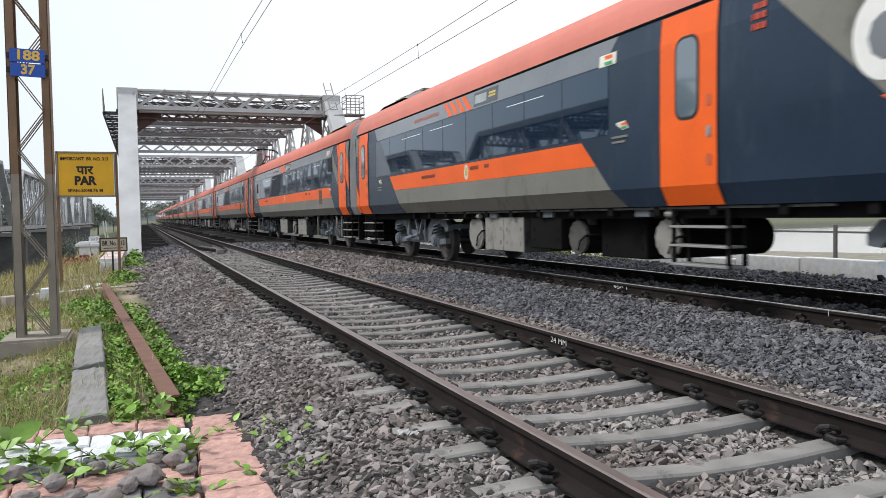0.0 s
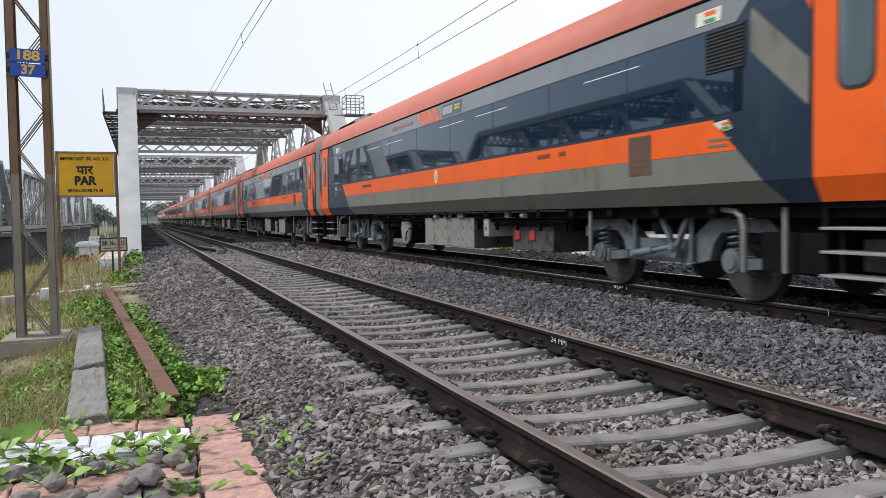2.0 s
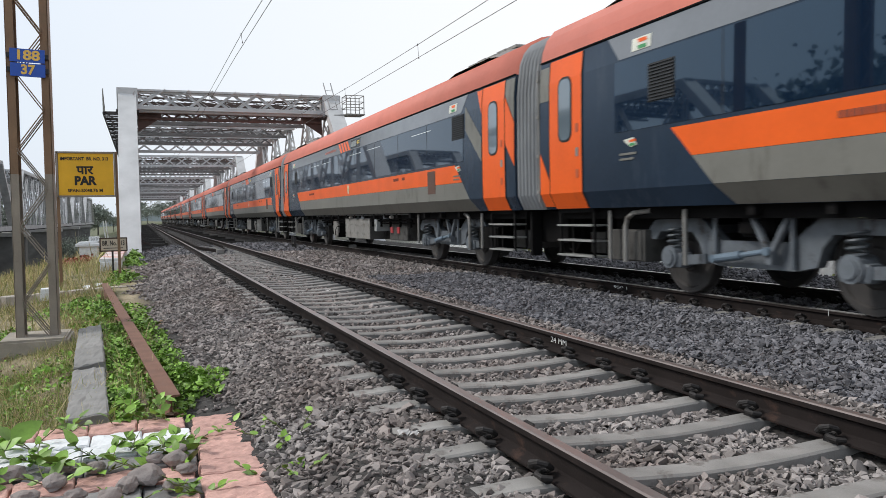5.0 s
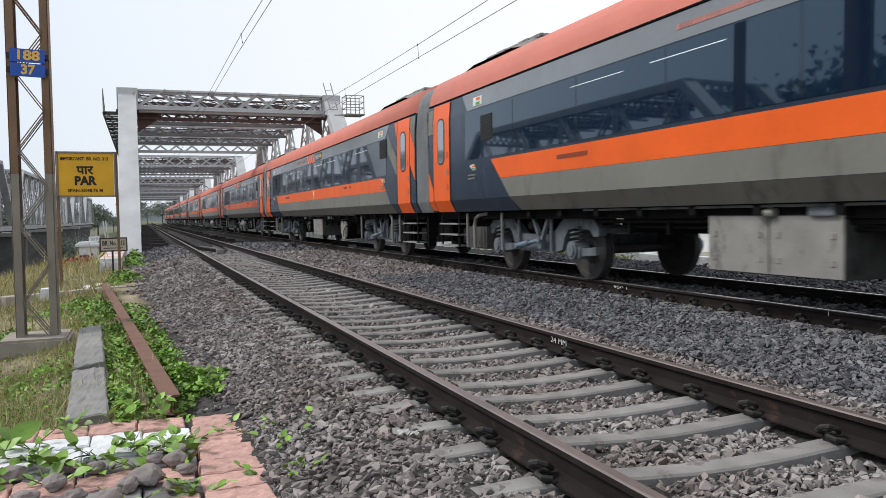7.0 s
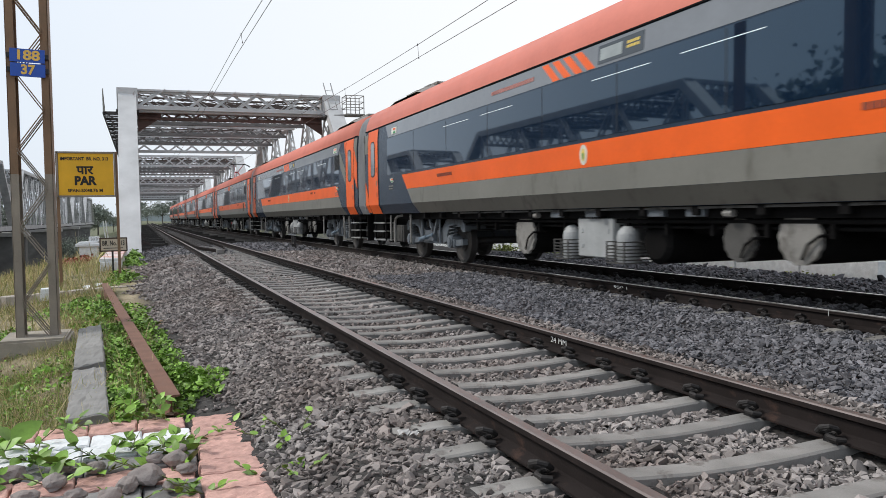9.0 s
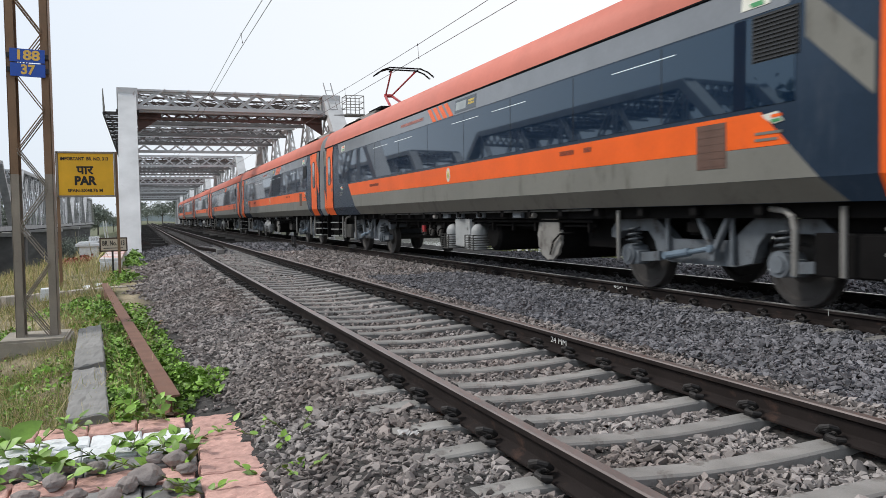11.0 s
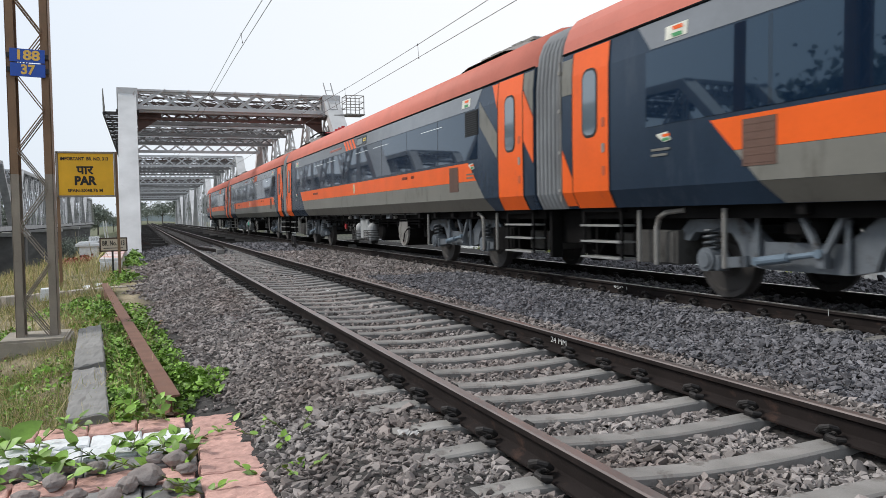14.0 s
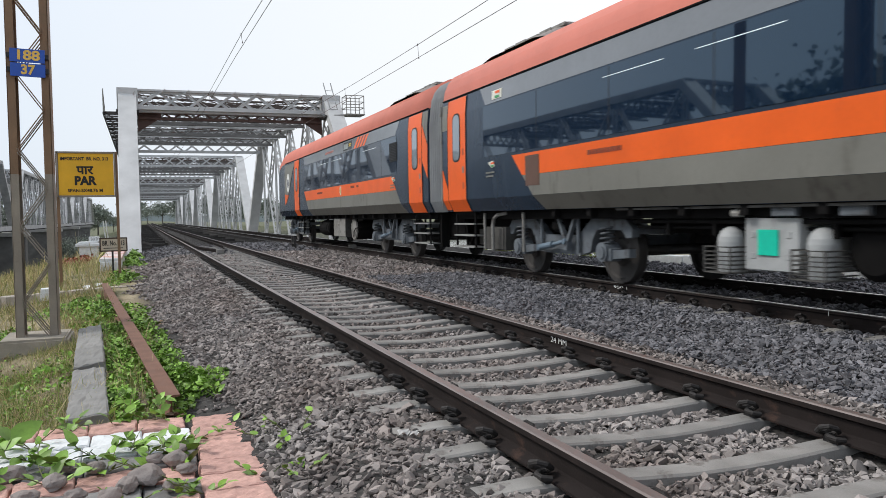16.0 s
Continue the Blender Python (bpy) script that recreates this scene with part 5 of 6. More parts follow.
def bridge(name, label, xl, xr, y_first, spans, zb, zt, material, detail):
    for k in range(spans):
        y0 = y_first + k * SPAN
        br = thing(name, label, "truss bridge", "spans of the " + name.replace("_", " "))
        near = k < detail
        truss_side(br, xl, y0, zb, zt, near, material)
        truss_side(br, xr, y0, zb, zt, near, material)
        inner = (xl + 0.3, xr - 0.3)
        for i in (1, 5):
            cross_frame(br, inner[0], inner[1], y0 + NODES[i], zt - 0.95, zt + 0.15, material, 8, "portal_beam", 0.15)
        for i in (2, 3, 4):
            cross_frame(br, inner[0], inner[1], y0 + NODES[i], zt - 0.85, zt + 0.05, PALE_SHADED, 10)
        for i in range(1, 5):
            bm = bmesh.new()
            laced(bm, (xl, y0 + NODES[i], zt + 0.08), (xr, y0 + NODES[i + 1], zt + 0.08), 0.22, (0, 0, 1), 0.07, 1.0 if near else 2.2, 0.05)
            laced(bm, (xr, y0 + NODES[i], zt - 0.02), (xl, y0 + NODES[i + 1], zt - 0.02), 0.22, (0, 0, 1), 0.07, 1.0 if near else 2.2, 0.05)
            part("top_lateral", bm, RUSTY_STEEL if i % 2 else PALE_SHADED, br, "crossed top bracing")
            ym = y0 + (NODES[i] + NODES[i + 1]) / 2
            bm = bmesh.new()
            laced(bm, (inner[0], ym, zt - 0.35), (inner[1], ym, zt - 0.35), 0.55, (0, 0, 1), 0.12, 0.7 if near else 2.0, 0.06)
            part("cross_strut", bm, RUSTY_STEEL if i == 1 else material, br)
            for q in (0.25, 0.75):
                bm = bmesh.new()
                yq = y0 + NODES[i] + (NODES[i + 1] - NODES[i]) * q
                laced(bm, (inner[0], yq, zt - 0.1), (inner[1], yq, zt - 0.1), 0.25, (0, 0, 1), 0.08, 0.6 if near else 2.0, 0.045)
                part("roof_strut", bm, RUSTY_STEEL if q < 0.5 else PALE_SHADED, br)
        for i in range(7):
            bm = bmesh.new()
            beam(bm, (xl, y0 + NODES[i], zb - 0.1), (xr, y0 + NODES[i], zb - 0.1), 0.4, 0.8)
            part("cross_girder", bm, DARK_STEEL, br)
        bm = bmesh.new()
        bbox(bm, xl - 1.6, xr + 1.6, y0 - 1.2, y0 + 1.2, -12.5, zb - 1.2, 0.1)
        pier = solid("bridge_pier", bm, mat("pier_stone", (0.13, 0.125, 0.12), 0.9, 0, 0.35, 1.0, 0.2, 0.05), "dark stained concrete pier carrying the truss spans", "pier", "bridge piers")
        bm = bmesh.new()
        bbox(bm, xl - 2.0, xr + 2.0, y0 - 1.6, y0 + 1.6, zb - 1.2, zb - 0.58, 0.08)
        part("pier_cap", bm, mat("pier_concrete", (0.36, 0.35, 0.335), 0.9, 0, 0.3, 1.0, 0.2, 0.05), pier, "pale concrete pier cap")
        yield k, br


main_spans = [b for _, b in bridge("rail_bridge", "silver-painted riveted steel truss span over both tracks", -0.52, 11.35, BRIDGE_Y, 5, -0.75, 8.45, PALE_STEEL, 2)]
old_spans = [b for _, b in bridge("old_bridge", "older grey lattice truss span on low piers", -22.5, -17.0, 27.0, 6, 0.35, 9.0, mat("old_bridge_paint", (0.40, 0.40, 0.405), 0.6, 0, 0.3, 0.8), 3)]
first = main_spans[0]

# deck of the bridge: steel cross sleepers and stringers
for cx in (NEAR_X, FAR_X):
    for s in (-1, 1):
        bm = bmesh.new()
        beam(bm, (cx + s * 0.95, 40.5, -0.62), (cx + s * 0.95, 285, -0.62), 0.3, 0.55)
        part("stringer", bm, DARK_STEEL, first)
SLAT = bmesh.new()
bbox(SLAT, -1.25, 1.25, -0.11, 0.11, -0.34, -0.175, 0.012)
SLAT = mesh_of("channel_sleeper", SLAT, DARK_STEEL)
for cx in (NEAR_X, FAR_X):
    for k in range(80):
        part("channel_sleeper", SLAT, None, first, at=pose(cx, 40.0 + 0.6 * k, 0))
bm = bmesh.new()
for cx in (NEAR_X, FAR_X):
    for k in range(330):
        y = 88.0 + 0.6 * k
        box(bm, cx - 1.25, cx + 1.25, y - 0.11, y + 0.11, -0.34, -0.175)
tagged(part("far_channel_sleepers", bm, DARK_STEEL, first), kind="stuff")

# gusset heads on the two front posts and the deep portal edge
for x in (-0.52, 11.35):
    bm = bmesh.new()
    bbox(bm, x - 0.56, x + 0.56, 48.0, 48.9, 7.35, 8.72, 0.03)
    part("post_head", bm, PALE_STEEL, first, "plated head of the end post")
    bm = bmesh.new()
    bbox(bm, x - 0.60, x + 0.60, 47.2, 48.95, 7.25, 7.36, 0.01)
    part("head_band", bm, DARK_STEEL, first, "dark band under the post head")
bm = bmesh.new()
for k in range(8):
    x = 0.1 + k * 1.33
    beam(bm, (x, 48.15, 7.65), (x + 1.45, 48.15, 8.72), 0.03, 0.15, up=(0, 1, 0))
    beam(bm, (x + 1.45, 48.62, 7.65), (x, 48.62, 8.60), 0.03, 0.06, up=(0, 1, 0))
part("portal_lattice", bm, PALE_STEEL, first, "white crossed lattice bars of the portal")
bm = bmesh.new()
bbox(bm, -0.1, 10.95, 48.1, 48.9, 7.50, 7.74, 0.02)
bbox(bm, -0.1, 10.95, 48.2, 48.8, 8.58, 8.70, 0.02)
part("portal_boom", bm, PALE_STEEL, first, "white plated booms of the portal")
bm = bmesh.new()
for k in range(18):
    x = 0.2 + k * 0.58
    beam(bm, (x, 49.0, 7.10 if k % 2 else 7.5), (x + 0.58, 49.0, 7.5 if k % 2 else 7.10), 0.06, 0.10)
beam(bm, (0.1, 49.0, 7.08), (10.8, 49.0, 7.08), 0.5, 0.12)
part("portal_soffit", bm, mat("brown_plate", (0.10, 0.055, 0.045), 0.7, 0, 0.35, 0.3), first, "rust brown zigzag lattice under the portal")
for xa, xb in ((0.0, 1.3), (10.9, 9.6)):
    bm = bmesh.new()
    v = [bm.verts.new(p) for p in ((xa, 48.95, 7.5), (xb, 48.95, 7.5), (xb, 48.95, 7.15), (xa, 48.95, 6.3), (xa, 49.05, 7.5), (xb, 49.05, 7.5), (xb, 49.05, 7.15), (xa, 49.05, 6.3))]
    for f in ((0, 1, 2, 3), (7, 6, 5, 4), (0, 4, 5, 1), (1, 5, 6, 2), (2, 6, 7, 3), (3, 7, 4, 0)):
        bm.faces.new([v[i] for i in f])
    part("gusset_plate", bm, MATS["brown_plate"], first, "rust brown gusset plate under the portal")

# catwalk outside the top chord, with its rail, and the platform and ladder on the other post
walkway = thing("catwalk", "dark steel catwalk bracketed outside the truss top chord", "catwalk")
for k in range(46):
    bm = bmesh.new()
    y = 47.0 + k * 0.9
    box(bm, -1.78, -1.05, y, y + 0.30, 7.15, 7.20)
    part("plank", bm, DARK_STEEL, walkway)
    if k % 3 == 0:
        bm = bmesh.new()
        beam(bm, (-1.7, y, 7.15), (-0.8, y, 6.5), 0.06, 0.06)
        beam(bm, (-1.75, y, 7.1), (-0.75, y, 7.1), 0.06, 0.10)
        part("bracket", bm, DARK_STEEL, walkway)
bm = bmesh.new()
beam(bm, (-1.78, 47, 7.1), (-1.78, 88, 7.1), 0.05, 0.12)
part("edge_angle", bm, DARK_STEEL, walkway)
bm = bmesh.new()
rod(bm, (-1.76, 47.1, 7.1), (-1.76, 47.1, 8.45), 0.035, 6)
rod(bm, (-1.76, 47.1, 8.45), (-1.76, 49.5, 7.2), 0.025, 6)
rod(bm, (-1.76, 47.1, 7.8), (-1.76, 48.4, 7.75), 0.02, 6)
part("hand_rail", bm, BOX_GREY, walkway)

plat = thing("inspection_platform", "small grey railed platform beside the portal post", "platform")
bm = bmesh.new()
box(bm, 11.9, 13.1, 46.6, 47.8, 7.35, 7.42)
part("platform_deck", bm, BOX_GREY, plat)
for x in (11.95, 12.5, 13.05):
    for y in (46.65, 47.75):
        bm = bmesh.new()
        rod(bm, (x, y, 7.4), (x, y, 8.55), 0.028, 6)
        part("post", bm, BOX_GREY, plat)
for z in (7.8, 8.15, 8.53):
    bm = bmesh.new()
    for y in (46.65, 47.75):
        rod(bm, (11.95, y, z), (13.05, y, z), 0.024, 6)
    for x in (11.95, 13.05):
        rod(bm, (x, 46.65, z), (x, 47.75, z), 0.024, 6)
    part("handrail", bm, BOX_GREY, plat)
bm = bmesh.new()
beam(bm, (11.2, 47.0, 7.3), (12.0, 47.0, 7.35), 0.3, 0.1)
part("bracket", bm, BOX_GREY, plat)
bm = bmesh.new()
for x in (10.7, 11.15):
    rod(bm, (x, 47.4, 9.35), (x + 0.75, 47.2, 6.2), 0.035, 6)
ladder = solid("ladder", bm, PALE_STEEL, "steel ladder stiles leaning on the portal post", "ladder")
for k in range(7):
    bm = bmesh.new()
    f = 0.15 + k * 0.12
    rod(bm, (10.7 + 0.75 * f, 47.4 - 0.2 * f, 9.35 - 3.15 * f), (11.15 + 0.75 * f, 47.4 - 0.2 * f, 9.35 - 3.15 * f), 0.02, 6)
    part("rung", bm, PALE_STEEL, ladder)

bm = bmesh.new()
bbox(bm, -2.6, 13.2, 40.2, 41.6, -11, -0.6, 0.06)
solid("abutment", bm, mat("abutment_stone", (0.22, 0.21, 0.20), 0.9, 0, 0.35, 0.8, 0.3, 0.05), "dark stained masonry abutment under the bridge end", "abutment", kind="structure")
bm = bmesh.new()
for y in (39.6, 40.1):
    beam(bm, (-0.05, y, -0.4), (-0.05, y, 0.55), 0.10, 0.10)
beam(bm, (-0.05, 39.6, 0.1), (0.4, 41.0, -0.1), 0.07, 0.12)
solid("kick_board", bm, DARK_STEEL, "dark steel stub posts at the bridge end", "post")


# ---- overhead wires ----
def wire(name, x, zs, label):
    bm = bmesh.new()
    pts = [(x, y, z) for y, z in zs]
    for a, b in zip(pts, pts[1:]):
        rod(bm, a, b, 0.0085, 6)
    return solid(name, bm, WIRE, label, "overhead wire", "overhead wires")


for x, up, lo, drops in ((NEAR_X - 0.02, 6.17, 5.95, (22.0, 33.0, 44.0)), (FAR_X, 6.22, 5.83, (13.0, 22.1, 31.0, 40.0))):
    top = [(-25, 6.4), (0, 5.95), (12, 5.98), (18, 6.06), (22, 6.17), (33, 6.22), (48, 6.55), (290, 6.5)] if x < 5 else [(y, up + 0.0006 * (y - 20) ** 2 if y < 48 else up + 0.47) for y in (-25, -10, 0, 8, 14, 18, 22, 26, 30, 36, 42, 48)] + [(290, up + 0.3)]
    wire("catenary_wire", x, top, "thin dark catenary wire above the track")
    c = wire("contact_wire", x + (0.06 if x < 5 else 0.0), [(-25, lo), (20, lo), (48, lo + 0.05), (290, lo + 0.05)] if x > 5 else [(-25, 5.78), (17, 5.83), (24, 5.95), (48, 6.02), (290, 6.0)], "thin dark contact wire above the track")
    for y in drops:
        bm = bmesh.new()
        zt = float(np.interp(y, [a for a, b in top], [b for a, b in top]))
        rod(bm, (x + 0.03, y, lo + 0.01), (x, y, zt), 0.006, 5)
        rod(bm, (x, y, zt - 0.03), (x, y, zt + 0.03), 0.016, 6)
        rod(bm, (x + 0.03, y, lo - 0.02), (x + 0.03, y, lo + 0.03), 0.016, 6)
        part("dropper", bm, WIRE, c)


# ---- the lattice mast and its number boards ----
MAST_TOP = mat("mast_brown_paint", (0.21, 0.125, 0.070), 0.6, 0.1, 0.3, 0.5, 0.1, 0.02)
MAST_LOW = mat("mast_bare_grey", (0.26, 0.225, 0.185), 0.6, 0.2, 0.25, 0.4, 0.1, 0.02)
BLUE = mat("blue_enamel", (0.01, 0.075, 0.42), 0.35, 0, 0.12, 0.15, 0.03)
AMBER = mat("yellow_sign_paint", (0.78, 0.42, 0.012), 0.45, 0, 0.10, 0.3, 0.03)
NUMBER = mat("number_yellow", (0.80, 0.50, 0.10), 0.5, 0, 0.1, 0.1, 0.02)

mast = thing("lattice_mast", "brown lattice steel overhead line mast on a concrete foot", "mast")
LEAN = 0.0055


def mast_x(x, z):
    return x + LEAN * (z + 0.4)


for x in (-1.572, -1.168):
    for y in (11.78, 12.06):
        for z0, z1, m in ((-0.42, 1.78, MAST_LOW), (1.78, 8.6, MAST_TOP)):
            bm = bmesh.new()
            beam(bm, (mast_x(x, z0), y, z0), (mast_x(x, z1), y, z1), 0.092, 0.012, up=(0, 1, 0))
            s = -1 if x < -1.3 else 1
            beam(bm, (mast_x(x + s * 0.048, z0), y + (0.035 if y < 11.9 else -0.035), z0), (mast_x(x + s * 0.048, z1), y + (0.035 if y < 11.9 else -0.035), z1), 0.010, 0.07, up=(0, 1, 0))
            part("leg", bm, m, mast, "rolled steel leg" if m is MAST_TOP else "leg with the paint worn to grey")
    for z0, z1, m in ((-0.42, 1.78, MAST_LOW), (1.78, 8.6, MAST_TOP)):
        bm = bmesh.new()
        s = -1 if x < -1.3 else 1
        beam(bm, (mast_x(x + s * 0.052, z0), 11.92, z0), (mast_x(x + s * 0.052, z1), 11.92, z1), 0.012, 0.28, up=(0, 1, 0))
        part("leg_web", bm, m, mast)
for y in (11.765, 12.075):
    k = 0
    z = -0.5
    while z < 8.0:
        za, zb = z + 0.02, z + 0.515
        a, b = ((-1.535, -1.19) if k % 2 else (-1.19, -1.535))
        for dz in (0.0, 0.05):
            bm = bmesh.new()
            beam(bm, (mast_x(a, za), y, za + dz), (mast_x(b, zb), y, zb + dz), 0.02, 0.012)
            part("lacing_bar", bm, MAST_TOP if z > 1.7 else MAST_LOW, mast)
        z += 0.515
        k += 1
bm = bmesh.new()
t = bmesh.new()
box(t, -1.86, -0.92, 11.45, 12.4, -0.95, -0.42)
for v in t.verts:
    if v.co.z > -0.5:
        v.co.x = -1.39 + (v.co.x + 1.39) * 0.9
bmesh.ops.bevel(t, geom=list(t.edges), offset=0.03, segments=2, affect="EDGES")
merge(bm, t)
part("foundation", bm, mat("foundation_concrete", (0.30, 0.27, 0.225), 0.9, 0, 0.3, 0.3, 0.3, 0.02), mast, "weathered concrete foundation block")
# cantilever of the mast, above the picture
bm = bmesh.new()
rod(bm, (-1.3, 11.9, 6.2), (2.6, 11.9, 6.9), 0.03, 8)
rod(bm, (-1.3, 11.9, 7.4), (1.8, 11.9, 6.8), 0.025, 8)
part("cantilever", bm, MAST_LOW, mast)

for z0, z1, txt in ((3.335, 3.52, "188"), (3.145, 3.33, "37")):
    bm = bmesh.new()
    bbox(bm, -0.21, 0.21, -0.006, 0.006, -(z1 - z0) / 2 + 0.004, (z1 - z0) / 2 - 0.004, 0.003)
    plate = solid("number_plate", bm, BLUE, "blue enamel distance plate with yellow numerals on the mast", "number plate", "distance plates", at=pose(-1.345, 11.725, (z0 + z1) / 2 - 0.075, 0, 2.0, 0))
    lettering(txt, 0.175, NUMBER, plate, pose(0, -0.008, 0), width=0.27 if txt == "188" else 0.17, bold=0.006)
    for x in (-0.23, 0.23):
        bm = bmesh.new()
        box(bm, x - 0.02, x + 0.02, 0.0, 0.05, -0.03, 0.03)
        part("strap", bm, INK, plate)


# ---- name board and bridge number board ----
board = thing("name_board", "yellow bridge name board with black lettering on posts", "sign board")
bm = bmesh.new()
bbox(bm, -1.93, -0.63, 21.98, 22.02, 1.80, 2.88, 0.006)
face = part("board", bm, AMBER, board, "yellow painted board")
bm = bmesh.new()
for z in (1.775, 2.90):
    box(bm, -1.96, -0.60, 21.96, 22.04, z - 0.022, z + 0.022)
for x in (-1.955, -0.605):
    box(bm, x - 0.02, x + 0.02, 21.96, 22.04, 1.76, 2.92)
part("frame", bm, MAST_LOW, board)
for x in (-1.97, -0.575):
    bm = bmesh.new()
    beam(bm, (x, 22.06, -0.6), (x + 0.01, 22.06, 2.93), 0.07, 0.07)
    part("post", bm, MAST_TOP, board, "brown steel post")
for txt, z, size, w, bold in (("IMPORTANT  BR. NO. 313", 2.735, 0.115, 1.12, 0.003), ("\u092a\u093e\u0930", 2.44, 0.30, 0.40, 0.010), ("PAR", 2.165, 0.30, 0.52, 0.016), ("SPAN-5X48.76 M", 1.92, 0.115, 0.82, 0.003)):
    lettering(txt, size, INK, face, pose(-1.315, 21.975, z), width=w, bold=bold)

plate = thing("bridge_number_board", "cream bridge number board with black border and letters", "sign board")
bm = bmesh.new()
bbox(bm, -1.11, -0.42, 23.98, 24.02, 0.27, 0.64, 0.005)
face = part("board", bm, mat("cream_board", (0.62, 0.55, 0.45), 0.6, 0, 0.15, 0.2, 0.05), plate)
bm = bmesh.new()
for z in (0.275, 0.635):
    box(bm, -1.125, -0.405, 23.965, 24.03, z - 0.018, z + 0.018)
for x in (-1.115, -0.415):
    box(bm, x - 0.018, x + 0.018, 23.965, 24.03, 0.26, 0.65)
part("border", bm, mat("dark_brown_border", (0.06, 0.035, 0.025), 0.6), plate)
lettering("BR. No. 313", 0.19, INK, face, pose(-0.765, 23.972, 0.49), width=0.58, bold=0.004)
bm = bmesh.new()
box(bm, -1.03, -0.52, 23.968, 23.976, 0.345, 0.365)
part("rule", bm, INK, face)
for x in (-0.80,):
    bm = bmesh.new()
    beam(bm, (x, 24.05, -0.6), (x, 24.05, 0.62), 0.05, 0.05)
    part("post", bm, INK, plate, "black post")


# ---- parapet, coping and pedestal ----
WHITEWASH = mat("whitewash", (0.68, 0.70, 0.71), 0.85, 0, 0.22, 0.12, 0.6, 0.02, obrand=0.05)
PINK = mat("pink_painted_brick", (0.56, 0.335, 0.285), 0.9, 0, 0.34, 0.07, 1.0, 0.010, obrand=0.12, spots=((0.30, 0.17, 0.14), 16.0, 0.60, 1.0))
GREY_BLOCK = mat("grey_rubble_block", (0.19, 0.185, 0.18), 0.9, 0, 0.3, 0.1, 0.4, 0.015, obrand=0.15)


def rough_block(sx, sy, sz, seed, dent=0.006, fine=False):
    """A worn block with rounded, uneven edges."""
    r = random.Random(seed)
    bm = bmesh.new()
    box(bm, -sx / 2, sx / 2, -sy / 2, sy / 2, -sz, 0)
    bmesh.ops.bevel(bm, geom=list(bm.edges), offset=min(sx, sy, sz) * 0.07, segments=1, affect="EDGES")
    if fine:
        bmesh.ops.subdivide_edges(bm, edges=[e for e in bm.edges if e.calc_length() > 0.06], cuts=8, use_grid_fill=True)
        for v in bm.verts:
            p = v.co * 14 + Vector((seed * 3.1, 0, 0))
            q = v.co * 45 + Vector((0, seed * 1.7, 0))
            v.co += Vector((noise.noise(p), noise.noise(p + Vector((9, 0, 0))), noise.noise(p + Vector((0, 9, 0))))) * dent * 0.7
            v.co.z += noise.noise(q) * dent * 0.6 + noise.noise(q * 2.6) * dent * 0.3
    else:
        for v in bm.verts:
            v.co += Vector((r.uniform(-dent, dent), r.uniform(-dent, dent), r.uniform(-dent, dent)))
    return bm


par = thing("parapet_wall", "low whitewashed approach wall with pink and white coping", "wall", at=pose(0, 0, 0))
bm = bmesh.new()
bbox(bm, -1.30, -0.68, 27.4, 38.5, -0.9, -0.20, 0.04)
part("wall_body", bm, WHITEWASH, par, "whitewashed wall body")
COPE = {c: mesh_of("coping_block", rough_block(0.66, 0.40, 0.10, c), (PINK, WHITEWASH)[c]) for c in (0, 1)}
for k in range(26):
    part("coping_block", COPE[1 if k % 5 in (0, 2) else 0], None, par, at=pose(-0.99, 27.65 + k * 0.425, -0.10, 0, 0, random.uniform(-1, 1)))

ped = thing("pedestal", "whitewashed masonry pedestal with moulded cap", "pedestal")
bm = bmesh.new()
bbox(bm, -2.62, -1.86, 37.7, 38.5, -1.3, 0.0, 0.04)
part("shaft", bm, WHITEWASH, ped)
bm = bmesh.new()
bbox(bm, -2.75, -1.74, 37.58, 38.6, 0.0, 0.14, 0.03)
bbox(bm, -2.64, -1.85, 37.7, 38.5, 0.14, 0.22, 0.03)
part("cap", bm, WHITEWASH, ped)
bm = bmesh.new()
bbox(bm, -2.22, -1.78, 37.9, 38.1, 0.22, 0.44, 0.02)
stone = solid("number_stone", bm, WHITEWASH, "small white stone with black numerals on the pedestal", "number stone")
lettering("313", 0.17, INK, stone, pose(-2.0, 37.892, 0.33), width=0.28)
bm = bmesh.new()
for x in (-1.62, -1.5):
    beam(bm, (x, 42.0, -0.5), (x - 0.16, 42.0, 1.15), 0.05, 0.05)
solid("pale_stakes", bm, WHITE, "two thin white stakes leaning by the bridge end", "stake")

# pale kerb and small white stones in the grass
bm = bmesh.new()
for k in range(5):
    t = rough_block(0.62, 0.30, 0.22, 40 + k, 0.012)
    bmesh.ops.transform(t, matrix=pose(-3.1 + k * 0.60, 18.2 + k * 0.42, -0.42, 0, 0, 30), verts=t.verts)
    merge(bm, t)
solid("old_kerb", bm, mat("old_kerb_concrete", (0.40, 0.36, 0.31), 0.9, 0, 0.25, 0.3, 0.3, 0.02), "worn pale concrete kerb half sunk in grass", "kerb")
for x, y, s in ((-2.0, 18.7, 0.20), (-1.78, 18.75, 0.16)):
    solid("white_stone", rough_block(s * 0.8, s, s * 1.3, int(-x * 50), 0.012), WHITEWASH, "small whitewashed marker stone in the grass", "stone", "marker stones", at=pose(x, y, -0.30))


